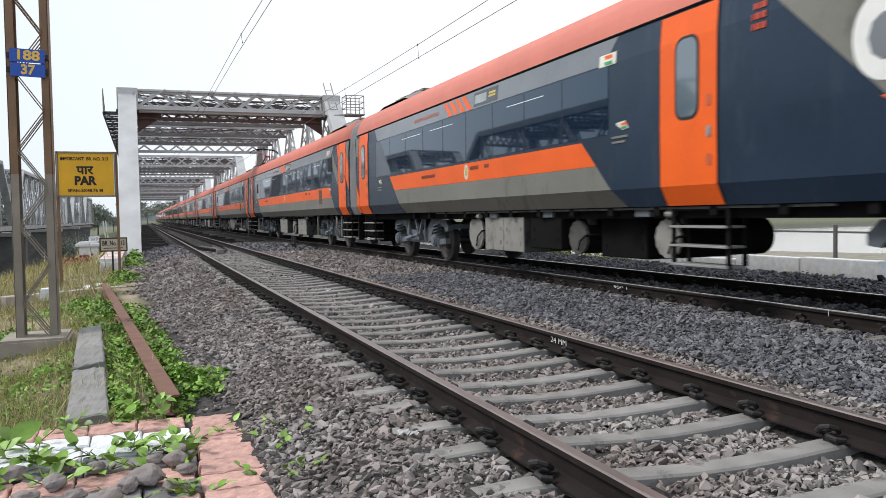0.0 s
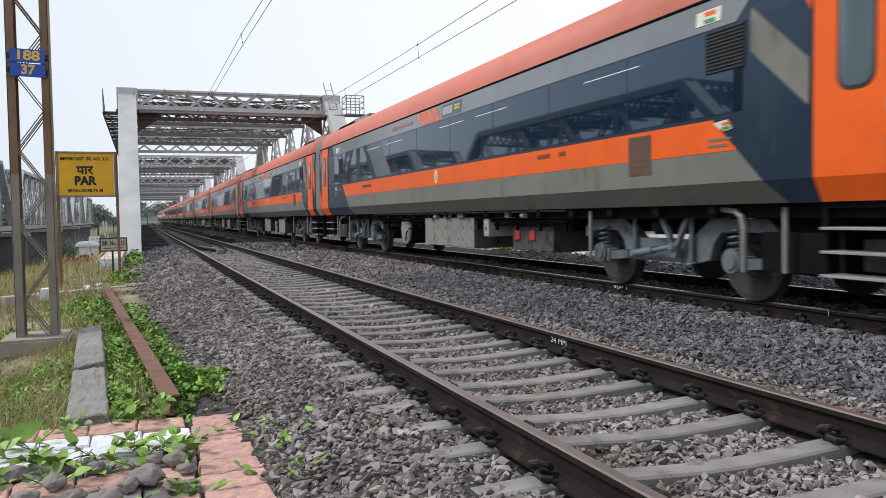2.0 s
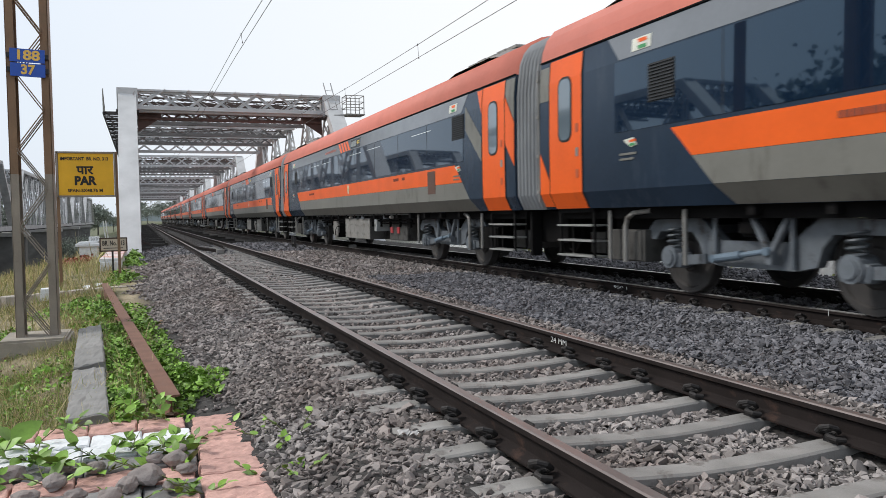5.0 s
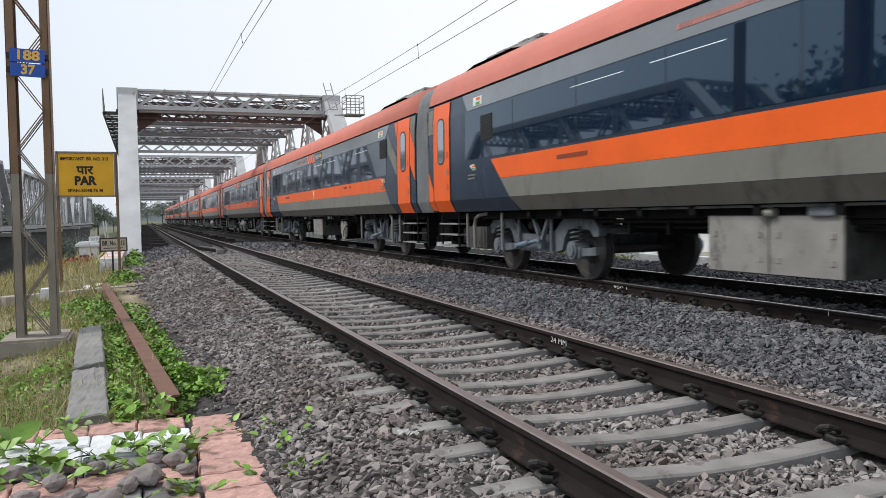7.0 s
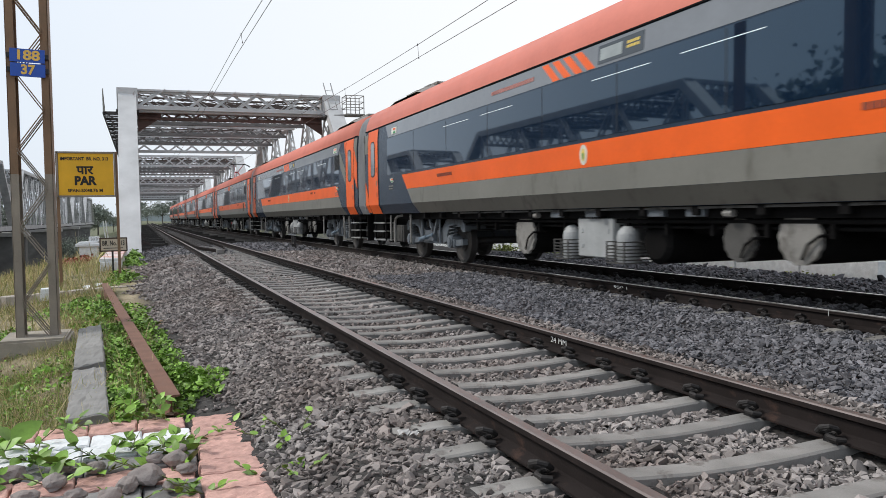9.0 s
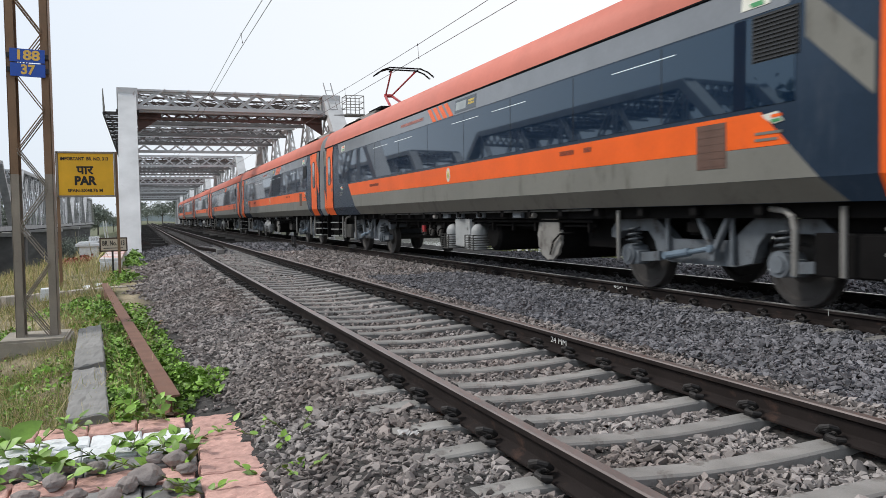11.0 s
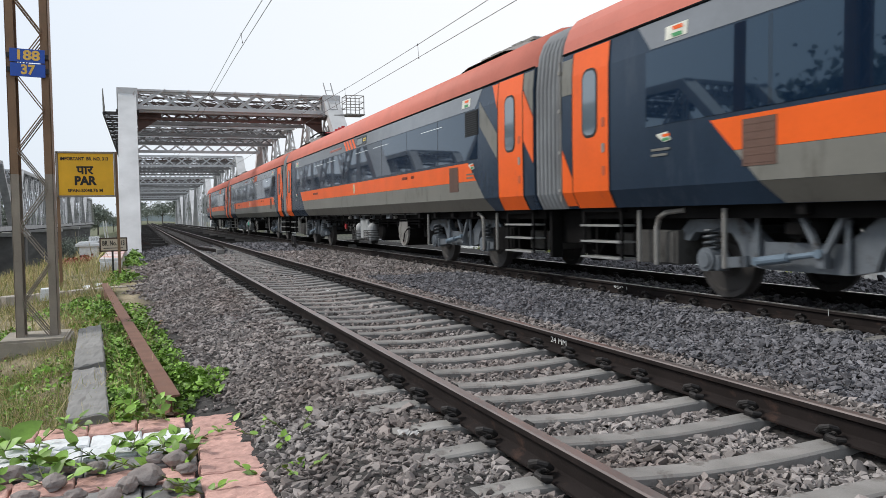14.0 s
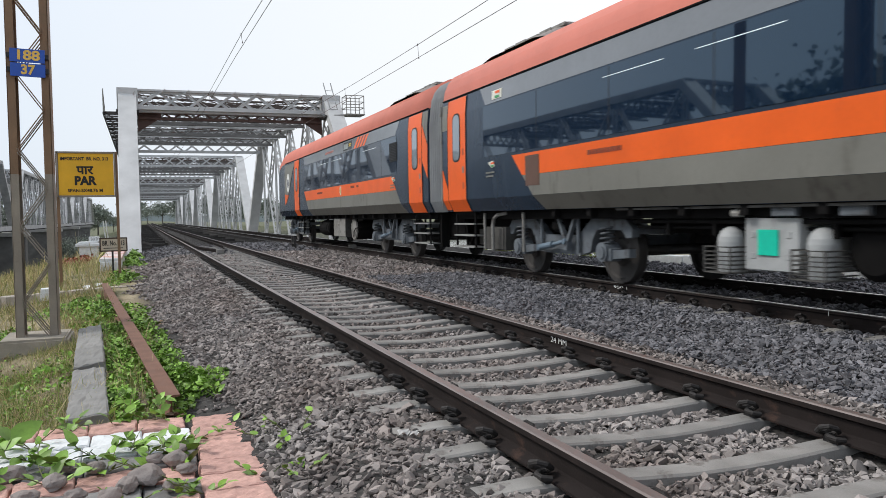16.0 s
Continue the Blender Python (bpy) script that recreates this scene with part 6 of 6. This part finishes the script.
# ---- edging slabs and the old joist ----
SLABC = mat("edging_concrete", (0.225, 0.22, 0.21), 0.9, 0, 0.25, 0.2, 0.35, 0.015, obrand=0.1)
for k in range(5):
    f = (k + 0.5) / 5
    x, y = -0.43 - 0.30 * f, 6.35 + 5.6 * f
    solid("edging_slab", rough_block(0.30, 1.05, 0.18, 60 + k, 0.016, True), SLABC, "weathered grey concrete edging slab in the weeds", "slab", "edging slabs", at=pose(x, y, -0.34 - 0.03 * math.sin(k * 2.1), random.uniform(-2, 2), -6 + random.uniform(-4, 4), 3))
bm = bmesh.new()
outl = [(-0.07, -0.16), (0.07, -0.16), (0.07, -0.148), (0.008, -0.14), (0.008, -0.02), (0.07, -0.014), (0.07, 0.0), (-0.07, 0.0), (-0.07, -0.014), (-0.008, -0.02), (-0.008, -0.14), (-0.07, -0.148)]
extrude_y(bm, outl, 0, 12.5)
for v in bm.verts:
    v.co.z += -0.03 * (v.co.y / 12.5) ** 2
solid("steel_joist", bm, BRIGHT_RUST, "long rusty steel joist lying among weeds", "steel joist", at=pose(0.165, 6.30, -0.225, 0, 0, 4.5))


# ---- painted block paving in the foreground ----
paving = thing("block_paving", "pink and white painted block platform with worn edges", "paving", at=pose(0, 0, 0))
bm = bmesh.new()
box(bm, -1.7, 0.56, 3.3, 6.05, -0.8, -0.43)
part("bed", bm, mat("mortar_bed", (0.17, 0.145, 0.13), 0.95, 0, 0.3, 0.1, 0.4, 0.02), paving)
for k in range(10):
    sx = 0.35 + 0.02 * math.sin(k * 1.7)
    part("paving_block", rough_block(sx, 0.272, 0.12, 100 + k, 0.012, True), PINK, paving, at=pose(0.42 + 0.006 * (9 - k), 5.86 - k * 0.285, -0.335 + random.uniform(-0.008, 0.008), random.uniform(-1.5, 1.5), random.uniform(-2, 2), random.uniform(-1.5, 1.5)))
ROWS = ((5.96, PINK), (5.66, WHITEWASH), (5.36, WHITEWASH), (5.06, GREY_BLOCK), (4.77, PINK), (4.48, GREY_BLOCK), (4.19, PINK), (3.9, PINK))
for r, (y, m) in enumerate(ROWS):
    for k in range(6):
        part("paving_block", rough_block(0.315, 0.28, 0.12, 200 + r * 10 + k, 0.012, True), m, paving, at=pose(0.085 - k * 0.325 + 0.03 * (r % 2), y + 0.012 * k, -0.348 + random.uniform(-0.012, 0.008), random.uniform(-2, 2), random.uniform(-2, 2), random.uniform(-2, 2)))
for x, y, s in ((-0.02, 4.62, 0.085), (-0.12, 4.55, 0.06), (-0.75, 5.0, 0.07), (0.14, 4.9, 0.07), (0.02, 4.98, 0.05), (-0.5, 4.75, 0.07), (-0.38, 4.5, 0.05), (0.16, 5.12, 0.055), (-0.62, 4.55, 0.06), (-0.3, 4.95, 0.055), (0.2, 4.72, 0.05), (-0.2, 4.4, 0.06), (0.1, 4.45, 0.05), (-0.45, 5.02, 0.045)):
    bm = bmesh.new()
    bmesh.ops.create_icosphere(bm, subdivisions=3, radius=1.0)
    for v in bm.verts:
        n = v.co.copy()
        k = 1 + 0.30 * noise.noise(n * 1.3 + Vector((x * 40, y * 9, 0))) + 0.10 * noise.noise(n * 4 + Vector((y * 31, 0, x))) + 0.04 * noise.noise(n * 11)
        v.co = Vector((n.x * 1.15, n.y * 0.9, max(n.z, -0.5) * 0.72)) * (k * s)
    me = mesh_of("loose_stone", bm, STONE_WARM)
    solid("loose_stone", me, None, "loose dark grey stone lying on the paving", "stone", "loose stones", at=pose(x, y, -0.345 + s * 0.42, 0, 0, x * 900))


# ---- plants ----
LEAF = mat("fresh_green_leaf", (0.175, 0.31, 0.045), 0.45, 0, 0.35, 0.05, 0.1, 0.01, obrand=0.5, island=0.2, spec=0.35)
WEED = mat("weed_leaf", (0.165, 0.295, 0.042), 0.5, 0, 0.4, 0.4, 0.0, 0.05, island=0.6, spec=0.3)
STEM = mat("plant_stem", (0.12, 0.13, 0.045), 0.7, 0, 0.3, 0.1)
DRY = mat("dry_grass_blade", (0.46, 0.39, 0.20), 0.8, 0, 0.3, 0.5, 0.0, 0.05, island=0.4, spec=0.2)
GREEN_GRASS = mat("green_grass_blade", (0.19, 0.24, 0.06), 0.7, 0, 0.3, 0.5, 0.0, 0.05, island=0.4, spec=0.2)


def leaf_shape(l, w, cup=0.12):
    """A pointed oval leaf, folded along its midrib."""
    rib = [(0, 0, 0), (0, 0.30 * l, 0.02 * l), (0, 0.62 * l, 0.03 * l), (0, l, -0.05 * l)]
    lf = [(-0.42 * w, 0.18 * l, cup * w), (-0.5 * w, 0.42 * l, cup * w), (-0.30 * w, 0.74 * l, cup * w * 0.7)]
    rt = [(-x, y, z) for x, y, z in lf]
    v = rib + lf + rt
    f = [(0, 1, 4), (4, 1, 5), (1, 2, 5), (5, 2, 6), (2, 3, 6), (0, 7, 1), (7, 8, 1), (1, 8, 2), (8, 9, 2), (2, 9, 3)]
    return v, f


def leaf_mesh(l, w):
    v, f = leaf_shape(l, w)
    me = bpy.data.meshes.new("leaf")
    me.from_pydata(v, [], f)
    me.materials.append(LEAF)
    me.polygons.foreach_set("use_smooth", [True] * len(me.polygons))
    return me


LEAVES = [leaf_mesh(l, l * k) for l, k in ((0.10, 0.72), (0.12, 0.66), (0.085, 0.8), (0.14, 0.6))]


def plant(x, y, z, height, leaves, seed, scale=1.0, spread=0.12):
    r = random.Random(seed)
    p = thing("weed_plant", "young green broad-leaved weed growing between the blocks", "plant", "weeds on the paving", at=pose(x, y, z, 0, 0, r.uniform(0, 360)))
    bm = bmesh.new()
    tips = []
    for s in range(max(2, leaves // 4)):
        a = r.uniform(0, 2 * math.pi)
        q = Vector((0, 0, -0.02))
        for k in range(3):
            n = q + Vector((math.cos(a) * spread / 3 * r.uniform(0.5, 1.4), math.sin(a) * spread / 3 * r.uniform(0.5, 1.4), height / 3 * r.uniform(0.7, 1.1)))
            rod(bm, q, n, 0.0035, 5)
            q = n
            tips.append((q.copy(), a))
    part("stem", bm, STEM, p)
    for k in range(leaves):
        q, a = tips[k % len(tips)]
        m = Matrix.Translation(q) @ Euler((r.uniform(-0.2, 0.95), r.uniform(-0.7, 0.7), a - math.pi / 2 + r.uniform(-1.4, 1.4))).to_matrix().to_4x4() @ Matrix.Scale(scale * r.uniform(0.75, 1.45), 4)
        part("leaf", LEAVES[r.randrange(len(LEAVES))], None, p, at=m)
    return p


SPOTS = ((-0.90, 5.35, 0.22, 10, 1.5), (-0.62, 5.30, 0.16, 14, 1.0), (-0.45, 5.15, 0.16, 14, 0.95), (-0.30, 5.22, 0.18, 14, 1.0), (-0.12, 5.35, 0.13, 12, 0.85), (0.02, 5.30, 0.13, 12, 0.85),
         (0.16, 5.15, 0.15, 13, 0.9), (0.21, 5.25, 0.10, 8, 0.8), (-0.55, 4.85, 0.14, 12, 0.95), (-0.25, 4.95, 0.14, 12, 0.9), (-0.02, 4.88, 0.13, 12, 0.85), (0.12, 4.82, 0.13, 10, 0.85),
         (-0.72, 5.65, 0.2, 12, 1.05), (-0.55, 5.92, 0.16, 12, 0.95), (-0.25, 6.1, 0.2, 14, 0.9), (0.0, 6.12, 0.2, 14, 0.9), (0.13, 6.06, 0.17, 12, 0.9), (0.20, 4.55, 0.10, 8, 0.8), (-0.1, 4.3, 0.1, 8, 0.8), (0.26, 4.35, 0.10, 8, 0.75),
         (0.61, 4.75, 0.22, 6, 0.66), (0.60, 4.42, 0.16, 6, 0.7), (0.88, 4.90, 0.28, 5, 0.6), (0.76, 4.30, 0.16, 5, 0.66), (0.72, 5.15, 0.14, 6, 0.55), (0.40, 5.62, 0.08, 5, 0.7), (-0.85, 4.75, 0.14, 9, 0.9))
for i, (x, y, h, n, s) in enumerate(SPOTS):
    z = -0.34 if x < 0.6 else float(ground_z(x, y))
    plant(x, y, z, h * 0.62, n + 4, 500 + i, s * 0.74, 0.17)


def leaf_patch(name, n, place, size, material, label, tilt=0.95, kinds=None):
    """Many small leaves in one mesh; place(n) gives x, y and height above ground."""
    x, y, h = place(n)
    z = ground_z(x, y) + h
    kinds = kinds or [leaf_shape(1.0, 0.7), leaf_shape(1.0, 0.55), leaf_shape(1.0, 0.85)]
    s = size * np.exp(RNG.normal(0, 0.3, len(x)))
    ob = scatter(name, kinds, material, RNG.integers(0, len(kinds), len(x)), np.stack([x, y, z], -1), random_turns(len(x), tilt), s)
    return tagged(ob, label, "weeds", kind="stuff")


def creeping(cx, cy, rx, ry, hmax, slope=0.0):
    def f(n):
        a, r = RNG.uniform(0, 2 * math.pi, n), RNG.uniform(0, 1, n) ** 0.75 * 1.15
        wob = 0.75 + 0.25 * np.sin(3 * a + cx * 7) + 0.12 * np.sin(7 * a + cy)
        x = cx + rx * r * np.cos(a) * wob
        y = cy + ry * r * np.sin(a) * wob
        x = x + slope * (y - cy)
        clump = 0.5 + 0.5 * np.sin(x * 9.0 + 1.3 * np.sin(y * 5)) * np.sin(y * 6.0 + x)
        return x, y, hmax * RNG.uniform(0.05, 1, n) * (1 - 0.55 * r * r) * (0.35 + 0.65 * clump)
    return f


for cx, cy, rx, ry, h, n, s in ((0.28, 7.4, 0.34, 1.25, 0.22, 2600, 0.050), (0.02, 8.9, 0.36, 1.9, 0.20, 3200, 0.046), (-0.25, 7.3, 0.22, 1.3, 0.16, 1600, 0.046), (-0.30, 9.8, 0.26, 2.2, 0.18, 2200, 0.046),
                                (-0.20, 11.6, 0.5, 1.6, 0.24, 2400, 0.05), (-0.65, 14.2, 0.6, 2.2, 0.28, 2400, 0.06), (-1.15, 15.6, 0.7, 2.0, 0.22, 1600, 0.06), (-0.55, 22.5, 0.45, 2.2, 0.32, 900, 0.09), (-0.35, 30.0, 0.3, 3.0, 0.35, 500, 0.12),
                                (-1.9, 12.5, 0.4, 1.5, 0.25, 500, 0.06), (-0.30, 35.0, 0.25, 3.0, 0.4, 300, 0.14)):
    leaf_patch("creeping_weeds", int(n * 1.2), creeping(cx, cy, rx, ry, h, -0.07), s * 0.8, WEED, "low bright green creeping weeds beside the ballast")
SUNLIT = mat("sunlit_weed", (0.24, 0.27, 0.06), 0.6, 0, 0.3, 0.3, 0.0, 0.05, island=0.4)
for cx, cy, rx, ry, h, n, size in ((12.0, 5.5, 0.8, 1.8, 0.3, 420, 0.06), (12.0, 8.5, 0.7, 1.8, 0.3, 420, 0.06), (11.7, 11.0, 0.5, 1.2, 0.28, 420, 0.05), (11.7, 13.2, 0.4, 0.8, 0.3, 260, 0.05),
                                   (11.6, 17.4, 0.6, 1.7, 0.40, 1400, 0.06), (11.7, 20.5, 0.7, 1.8, 0.62, 1800, 0.07), (11.8, 24.0, 0.8, 2.2, 0.5, 1200, 0.08)):
    leaf_patch("verge_weeds", n, creeping(cx, cy, rx, ry, h), size, SUNLIT, "yellowish green weeds beyond the far track")


def blade(l, bend):
    w = 0.012
    return [(-w, 0, 0), (w, 0, 0), (w * 0.7, bend * 0.3, l * 0.55), (-w * 0.7, bend * 0.3, l * 0.55), (0, bend, l)], [(0, 1, 2, 3), (3, 2, 4)]


def grass(name, n, x0, x1, y0, y1, h, material, label):
    x, y = RNG.uniform(x0, x1, n), RNG.uniform(y0, y1, n)
    d = np.sin(x * 2.1 + 1.7 * np.sin(y * 1.1)) * np.sin(y * 1.7 + x * 0.8) + RNG.normal(0, 0.5, n)
    k = (d > -0.25) & ~((x > -0.85) & (y < 6.1)) & (x < 0.12 - 0.022 * (y - 6) + RNG.normal(0, 0.12, n)) & ~((np.abs(x + 1.39) < 0.5) & (np.abs(y - 11.95) < 0.5))
    x, y = x[k], y[k]
    n = len(x)
    z = ground_z(x, y) - 0.005
    kinds = [blade(1, 0.25), blade(1, 0.5), blade(0.75, 0.75), blade(1.1, 0.1)]
    for i in range(4):
        kinds[i] = ([(a * (0.55 / h if h > 0.2 else 1.6), b, c) for a, b, c in kinds[i][0]], kinds[i][1])
    ob = scatter(name, kinds, material, RNG.integers(0, 4, n), np.stack([x, y, z], -1), random_turns(n, 0.45), h * np.exp(RNG.normal(0, 0.35, n)))
    return tagged(ob, label, "grass", kind="stuff")


grass("grass", 26000, -2.2, 0.1, 5.0, 12.0, 0.085, GREEN_GRASS, "short green grass and weeds on the bank")
grass("grass", 22000, -2.4, 0.1, 5.0, 13.0, 0.10, DRY, "short dry yellow grass on the bank")
grass("grass", 14000, -5.0, -0.6, 12.0, 26.0, 0.17, DRY, "dry yellow grass on the bank")
grass("grass", 9000, -5.0, -0.6, 12.0, 26.0, 0.15, GREEN_GRASS, "green grass on the bank")
grass("grass", 12000, -9.0, -0.9, 26.0, 43.0, 0.28, DRY, "dry yellow grass near the bridge")
grass("grass", 4000, -9.0, -0.9, 26.0, 43.0, 0.25, GREEN_GRASS, "green tufts near the bridge")
leaf_patch("red_flowers", 500, lambda n: (RNG.uniform(-3.2, -2.0, n), RNG.uniform(34, 37, n), RNG.uniform(0.0, 0.3, n)), 0.10, mat("red_brown_shrub", (0.30, 0.08, 0.05), 0.7, 0, 0.3, 0.3, 0.0, 0.05, island=0.4), "low reddish shrubs by the pedestal")
leaf_patch("ground_litter", 1400, lambda n: (RNG.uniform(-1.9, 0.3, n), RNG.uniform(5.8, 12.5, n), RNG.uniform(0.005, 0.05, n)), 0.035, mat("brown_leaf_litter", (0.13, 0.085, 0.05), 0.8, 0, 0.3, 0.3, 0.0, 0.05, island=0.4), "brown leaf litter between grass tufts", 0.35)

# scraps of paper and cloth on the stones
PAPER = mat("dusty_paper", (0.42, 0.41, 0.40), 0.8, 0, 0.3, 0.05, 0.0)
for x, y, s, m in ((1.41, 4.33, 0.036, PAPER), (1.46, 4.30, 0.03, PAPER), (3.1, 13.8, 0.05, WHITE), (-1.3, 20.5, 0.10, WHITE), (-1.05, 21.0, 0.08, WHITE), (6.2, 17.0, 0.05, WHITE)):
    bm = bmesh.new()
    r = random.Random(int(y * 10))
    g = [[bm.verts.new(((i - 1.5) * s * 0.6 + r.uniform(-0.3, 0.3) * s, (j - 1.5) * s * 0.6 + r.uniform(-0.3, 0.3) * s, r.uniform(0, 0.8) * s)) for i in range(4)] for j in range(4)]
    for j in range(3):
        for i in range(3):
            bm.faces.new((g[j][i], g[j][i + 1], g[j + 1][i + 1], g[j + 1][i]))
    solid("paper_scrap", bm, m, "crumpled white scrap of paper lying on the ground", "litter", "scraps", at=pose(x, y, float(ground_z(x, y)) + 0.03))


# ---- trees on the far bank ----
# foliage paled so that its colour carries the haze of distance
TREE_LEAF = mat("hazed_tree_foliage", (0.22, 0.245, 0.205), 0.8, 0, 0.3, 2.0, 0.0, 0.1, island=0.4, spec=0.2)
BARK = mat("tree_bark", (0.10, 0.085, 0.07), 0.9, 0, 0.3, 0.3, 0.2, 0.03)


def tree(height, crown, seed, leaves=2600, leaf=0.042):
    r = random.Random(seed)
    rng = np.random.default_rng(seed)
    t = thing("tree", "hazy green broad-leaved tree on the river bank", "tree", "trees on the far bank")
    bm = bmesh.new()
    rod(bm, (0, 0, -0.5), (0.1, 0.1, height * 0.5), height * 0.028, 8, height * 0.016)
    ends = []
    for k in range(7):
        a = k * 0.9 + r.uniform(-0.3, 0.3)
        e = Vector((math.cos(a) * crown * r.uniform(0.3, 0.75), math.sin(a) * crown * r.uniform(0.3, 0.75), height * r.uniform(0.5, 0.9)))
        rod(bm, (0.05, 0.05, height * r.uniform(0.25, 0.48)), e, height * 0.011, 6, height * 0.004)
        ends.append(e)
    ends.append(Vector((0, 0, height * 0.85)))
    part("trunk", bm, BARK, t)
    idx = rng.integers(0, len(ends), leaves)
    c = np.array([list(e) for e in ends])[idx]
    d = rng.normal(0, 1, (leaves, 3)) * np.array([0.30, 0.30, 0.2]) * crown
    p = c + d
    ob = scatter("crown", [leaf_shape(1.0, 0.9)], TREE_LEAF, np.zeros(leaves, int), p, random_turns(leaves), height * leaf * np.exp(rng.normal(0, 0.3, leaves)))
    ob.parent = t
    return t


T1, T2, T3 = tree(9.0, 4.2, 1), tree(12.0, 4.6, 2), tree(6.0, 4.5, 3)
T1.matrix_basis, T2.matrix_basis, T3.matrix_basis = pose(-30, 318, -6), pose(-21, 330, -6), pose(-13.5, 175, -9.2)
for i in range(34):
    src = (T1, T2, T3)[i % 3]
    x = -75 + i * 4.6 + random.uniform(-2, 2)
    y = 312 + random.uniform(0, 70)
    copy_thing(src, pose(x, y, float(ground_z(x, y)), 0, 0, random.uniform(0, 360)))
for x, y in ((-9.5, 168), (-17, 185), (-11, 196)):
    copy_thing(T3, pose(x, y, -9.2, 0, 0, x * 40))
bm = bmesh.new()
bmesh.ops.create_icosphere(bm, subdivisions=4, radius=1.0)
for v in bm.verts:
    n = v.co.normalized()
    v.co = Vector((n.x * 22 * (1 + 0.12 * math.sin(5 * n.y)), n.y * 34 * (1 + 0.1 * math.sin(7 * n.x)), n.z * 2.2 + 0.3 * math.sin(n.x * 9 + n.y * 6)))
solid("ground_islet", bm, mat("islet_soil", (0.075, 0.078, 0.045), 0.95, 0, 0.4, 3.0, 0.4, 0.3), "low overgrown islet in the river", "islet", kind="structure", at=pose(-12, 184, -9.4))

# hazy woods behind the far bank
bm = bmesh.new()
r = random.Random(5)
pts = [(x, 9 + 5 * noise.noise((x * 0.013, 0.0, 0.0)) + 2.5 * noise.noise((x * 0.06, 3.0, 0.0)) + r.uniform(-0.6, 0.6)) for x in range(-1100, 1400, 6)]
lo = [bm.verts.new((x, 1500, -12)) for x, z in pts]
hi = [bm.verts.new((x, 1500, z)) for x, z in pts]
for i in range(len(pts) - 1):
    bm.faces.new((lo[i], lo[i + 1], hi[i + 1], hi[i]))
solid("backdrop", bm, mat("distant_haze_woods", (0.36, 0.40, 0.41), 1.0, 0, 0.10, 30.0, 0.0, 8.0, spec=0.0), "pale hazy line of distant woods", "distant woods", kind="structure")


# ---- beyond the far track ----
FENCE = mat("fence_steel", (0.12, 0.115, 0.11), 0.7, 0.2, 0.3, 0.3)
fence = thing("trackside_fence", "rusty angle-iron fence posts with braces beyond the tracks", "fence")
for k in range(12):
    y = 3.0 + k * 2.3
    bm = bmesh.new()
    beam(bm, (13.6, y, -1.3), (13.6, y, 0.75), 0.06, 0.06)
    part("fence_post", bm, FENCE, fence)
    if k % 3 == 0:
        bm = bmesh.new()
        beam(bm, (13.6, y, -0.1), (13.6, y + 0.9, -1.2), 0.045, 0.045)
        part("brace", bm, FENCE, fence)
bm = bmesh.new()
beam(bm, (13.6, 3.0, 0.6), (13.6, 28.3, 0.6), 0.03, 0.04)
part("top_rail", bm, FENCE, fence)


# ---- low white wall beyond the far track ----
wall = thing("low_white_wall", "low whitewashed masonry wall beyond the far track", "wall")
for k in range(8):
    bm = bmesh.new()
    bbox(bm, 12.9, 13.15, 10.6 + k * 1.9, 12.46 + k * 1.9, -1.4, (0.09, 0.07, -0.04, -0.06, 0.04, -0.2, -0.2, -0.25)[k], 0.02)
    part("wall_panel", bm, WHITEWASH, wall)
# low weeds among the grass of the bank
for cx, cy, rx, ry, h, n, s in ((-1.25, 7.4, 0.7, 1.2, 0.12, 900, 0.035), (-1.1, 9.4, 0.6, 1.6, 0.14, 900, 0.04), (-1.9, 9.0, 0.6, 2.0, 0.16, 700, 0.045)):
    leaf_patch("bank_weeds", n, creeping(cx, cy, rx, ry, h), s, MATS["weed_leaf"], "scattered green weeds among dry grass")

# what stands out of sight and is mirrored in the coach windows: a second mast and the woods behind the old bridge
copy_thing(mast, pose(4.35, 26.83, -0.2, 0, 0, 132))
WOOD = tree(17.0, 6.5, 9, 20000, 0.021)
WOOD.matrix_basis = pose(-38, 45, -8)
for i in range(13):
    x, y = -28 - 3.0 * (i % 3), 32 + i * 9.5
    copy_thing(WOOD, pose(x, y, float(ground_z(x, y)) - 0.3, 0, 0, i * 77))


motions()
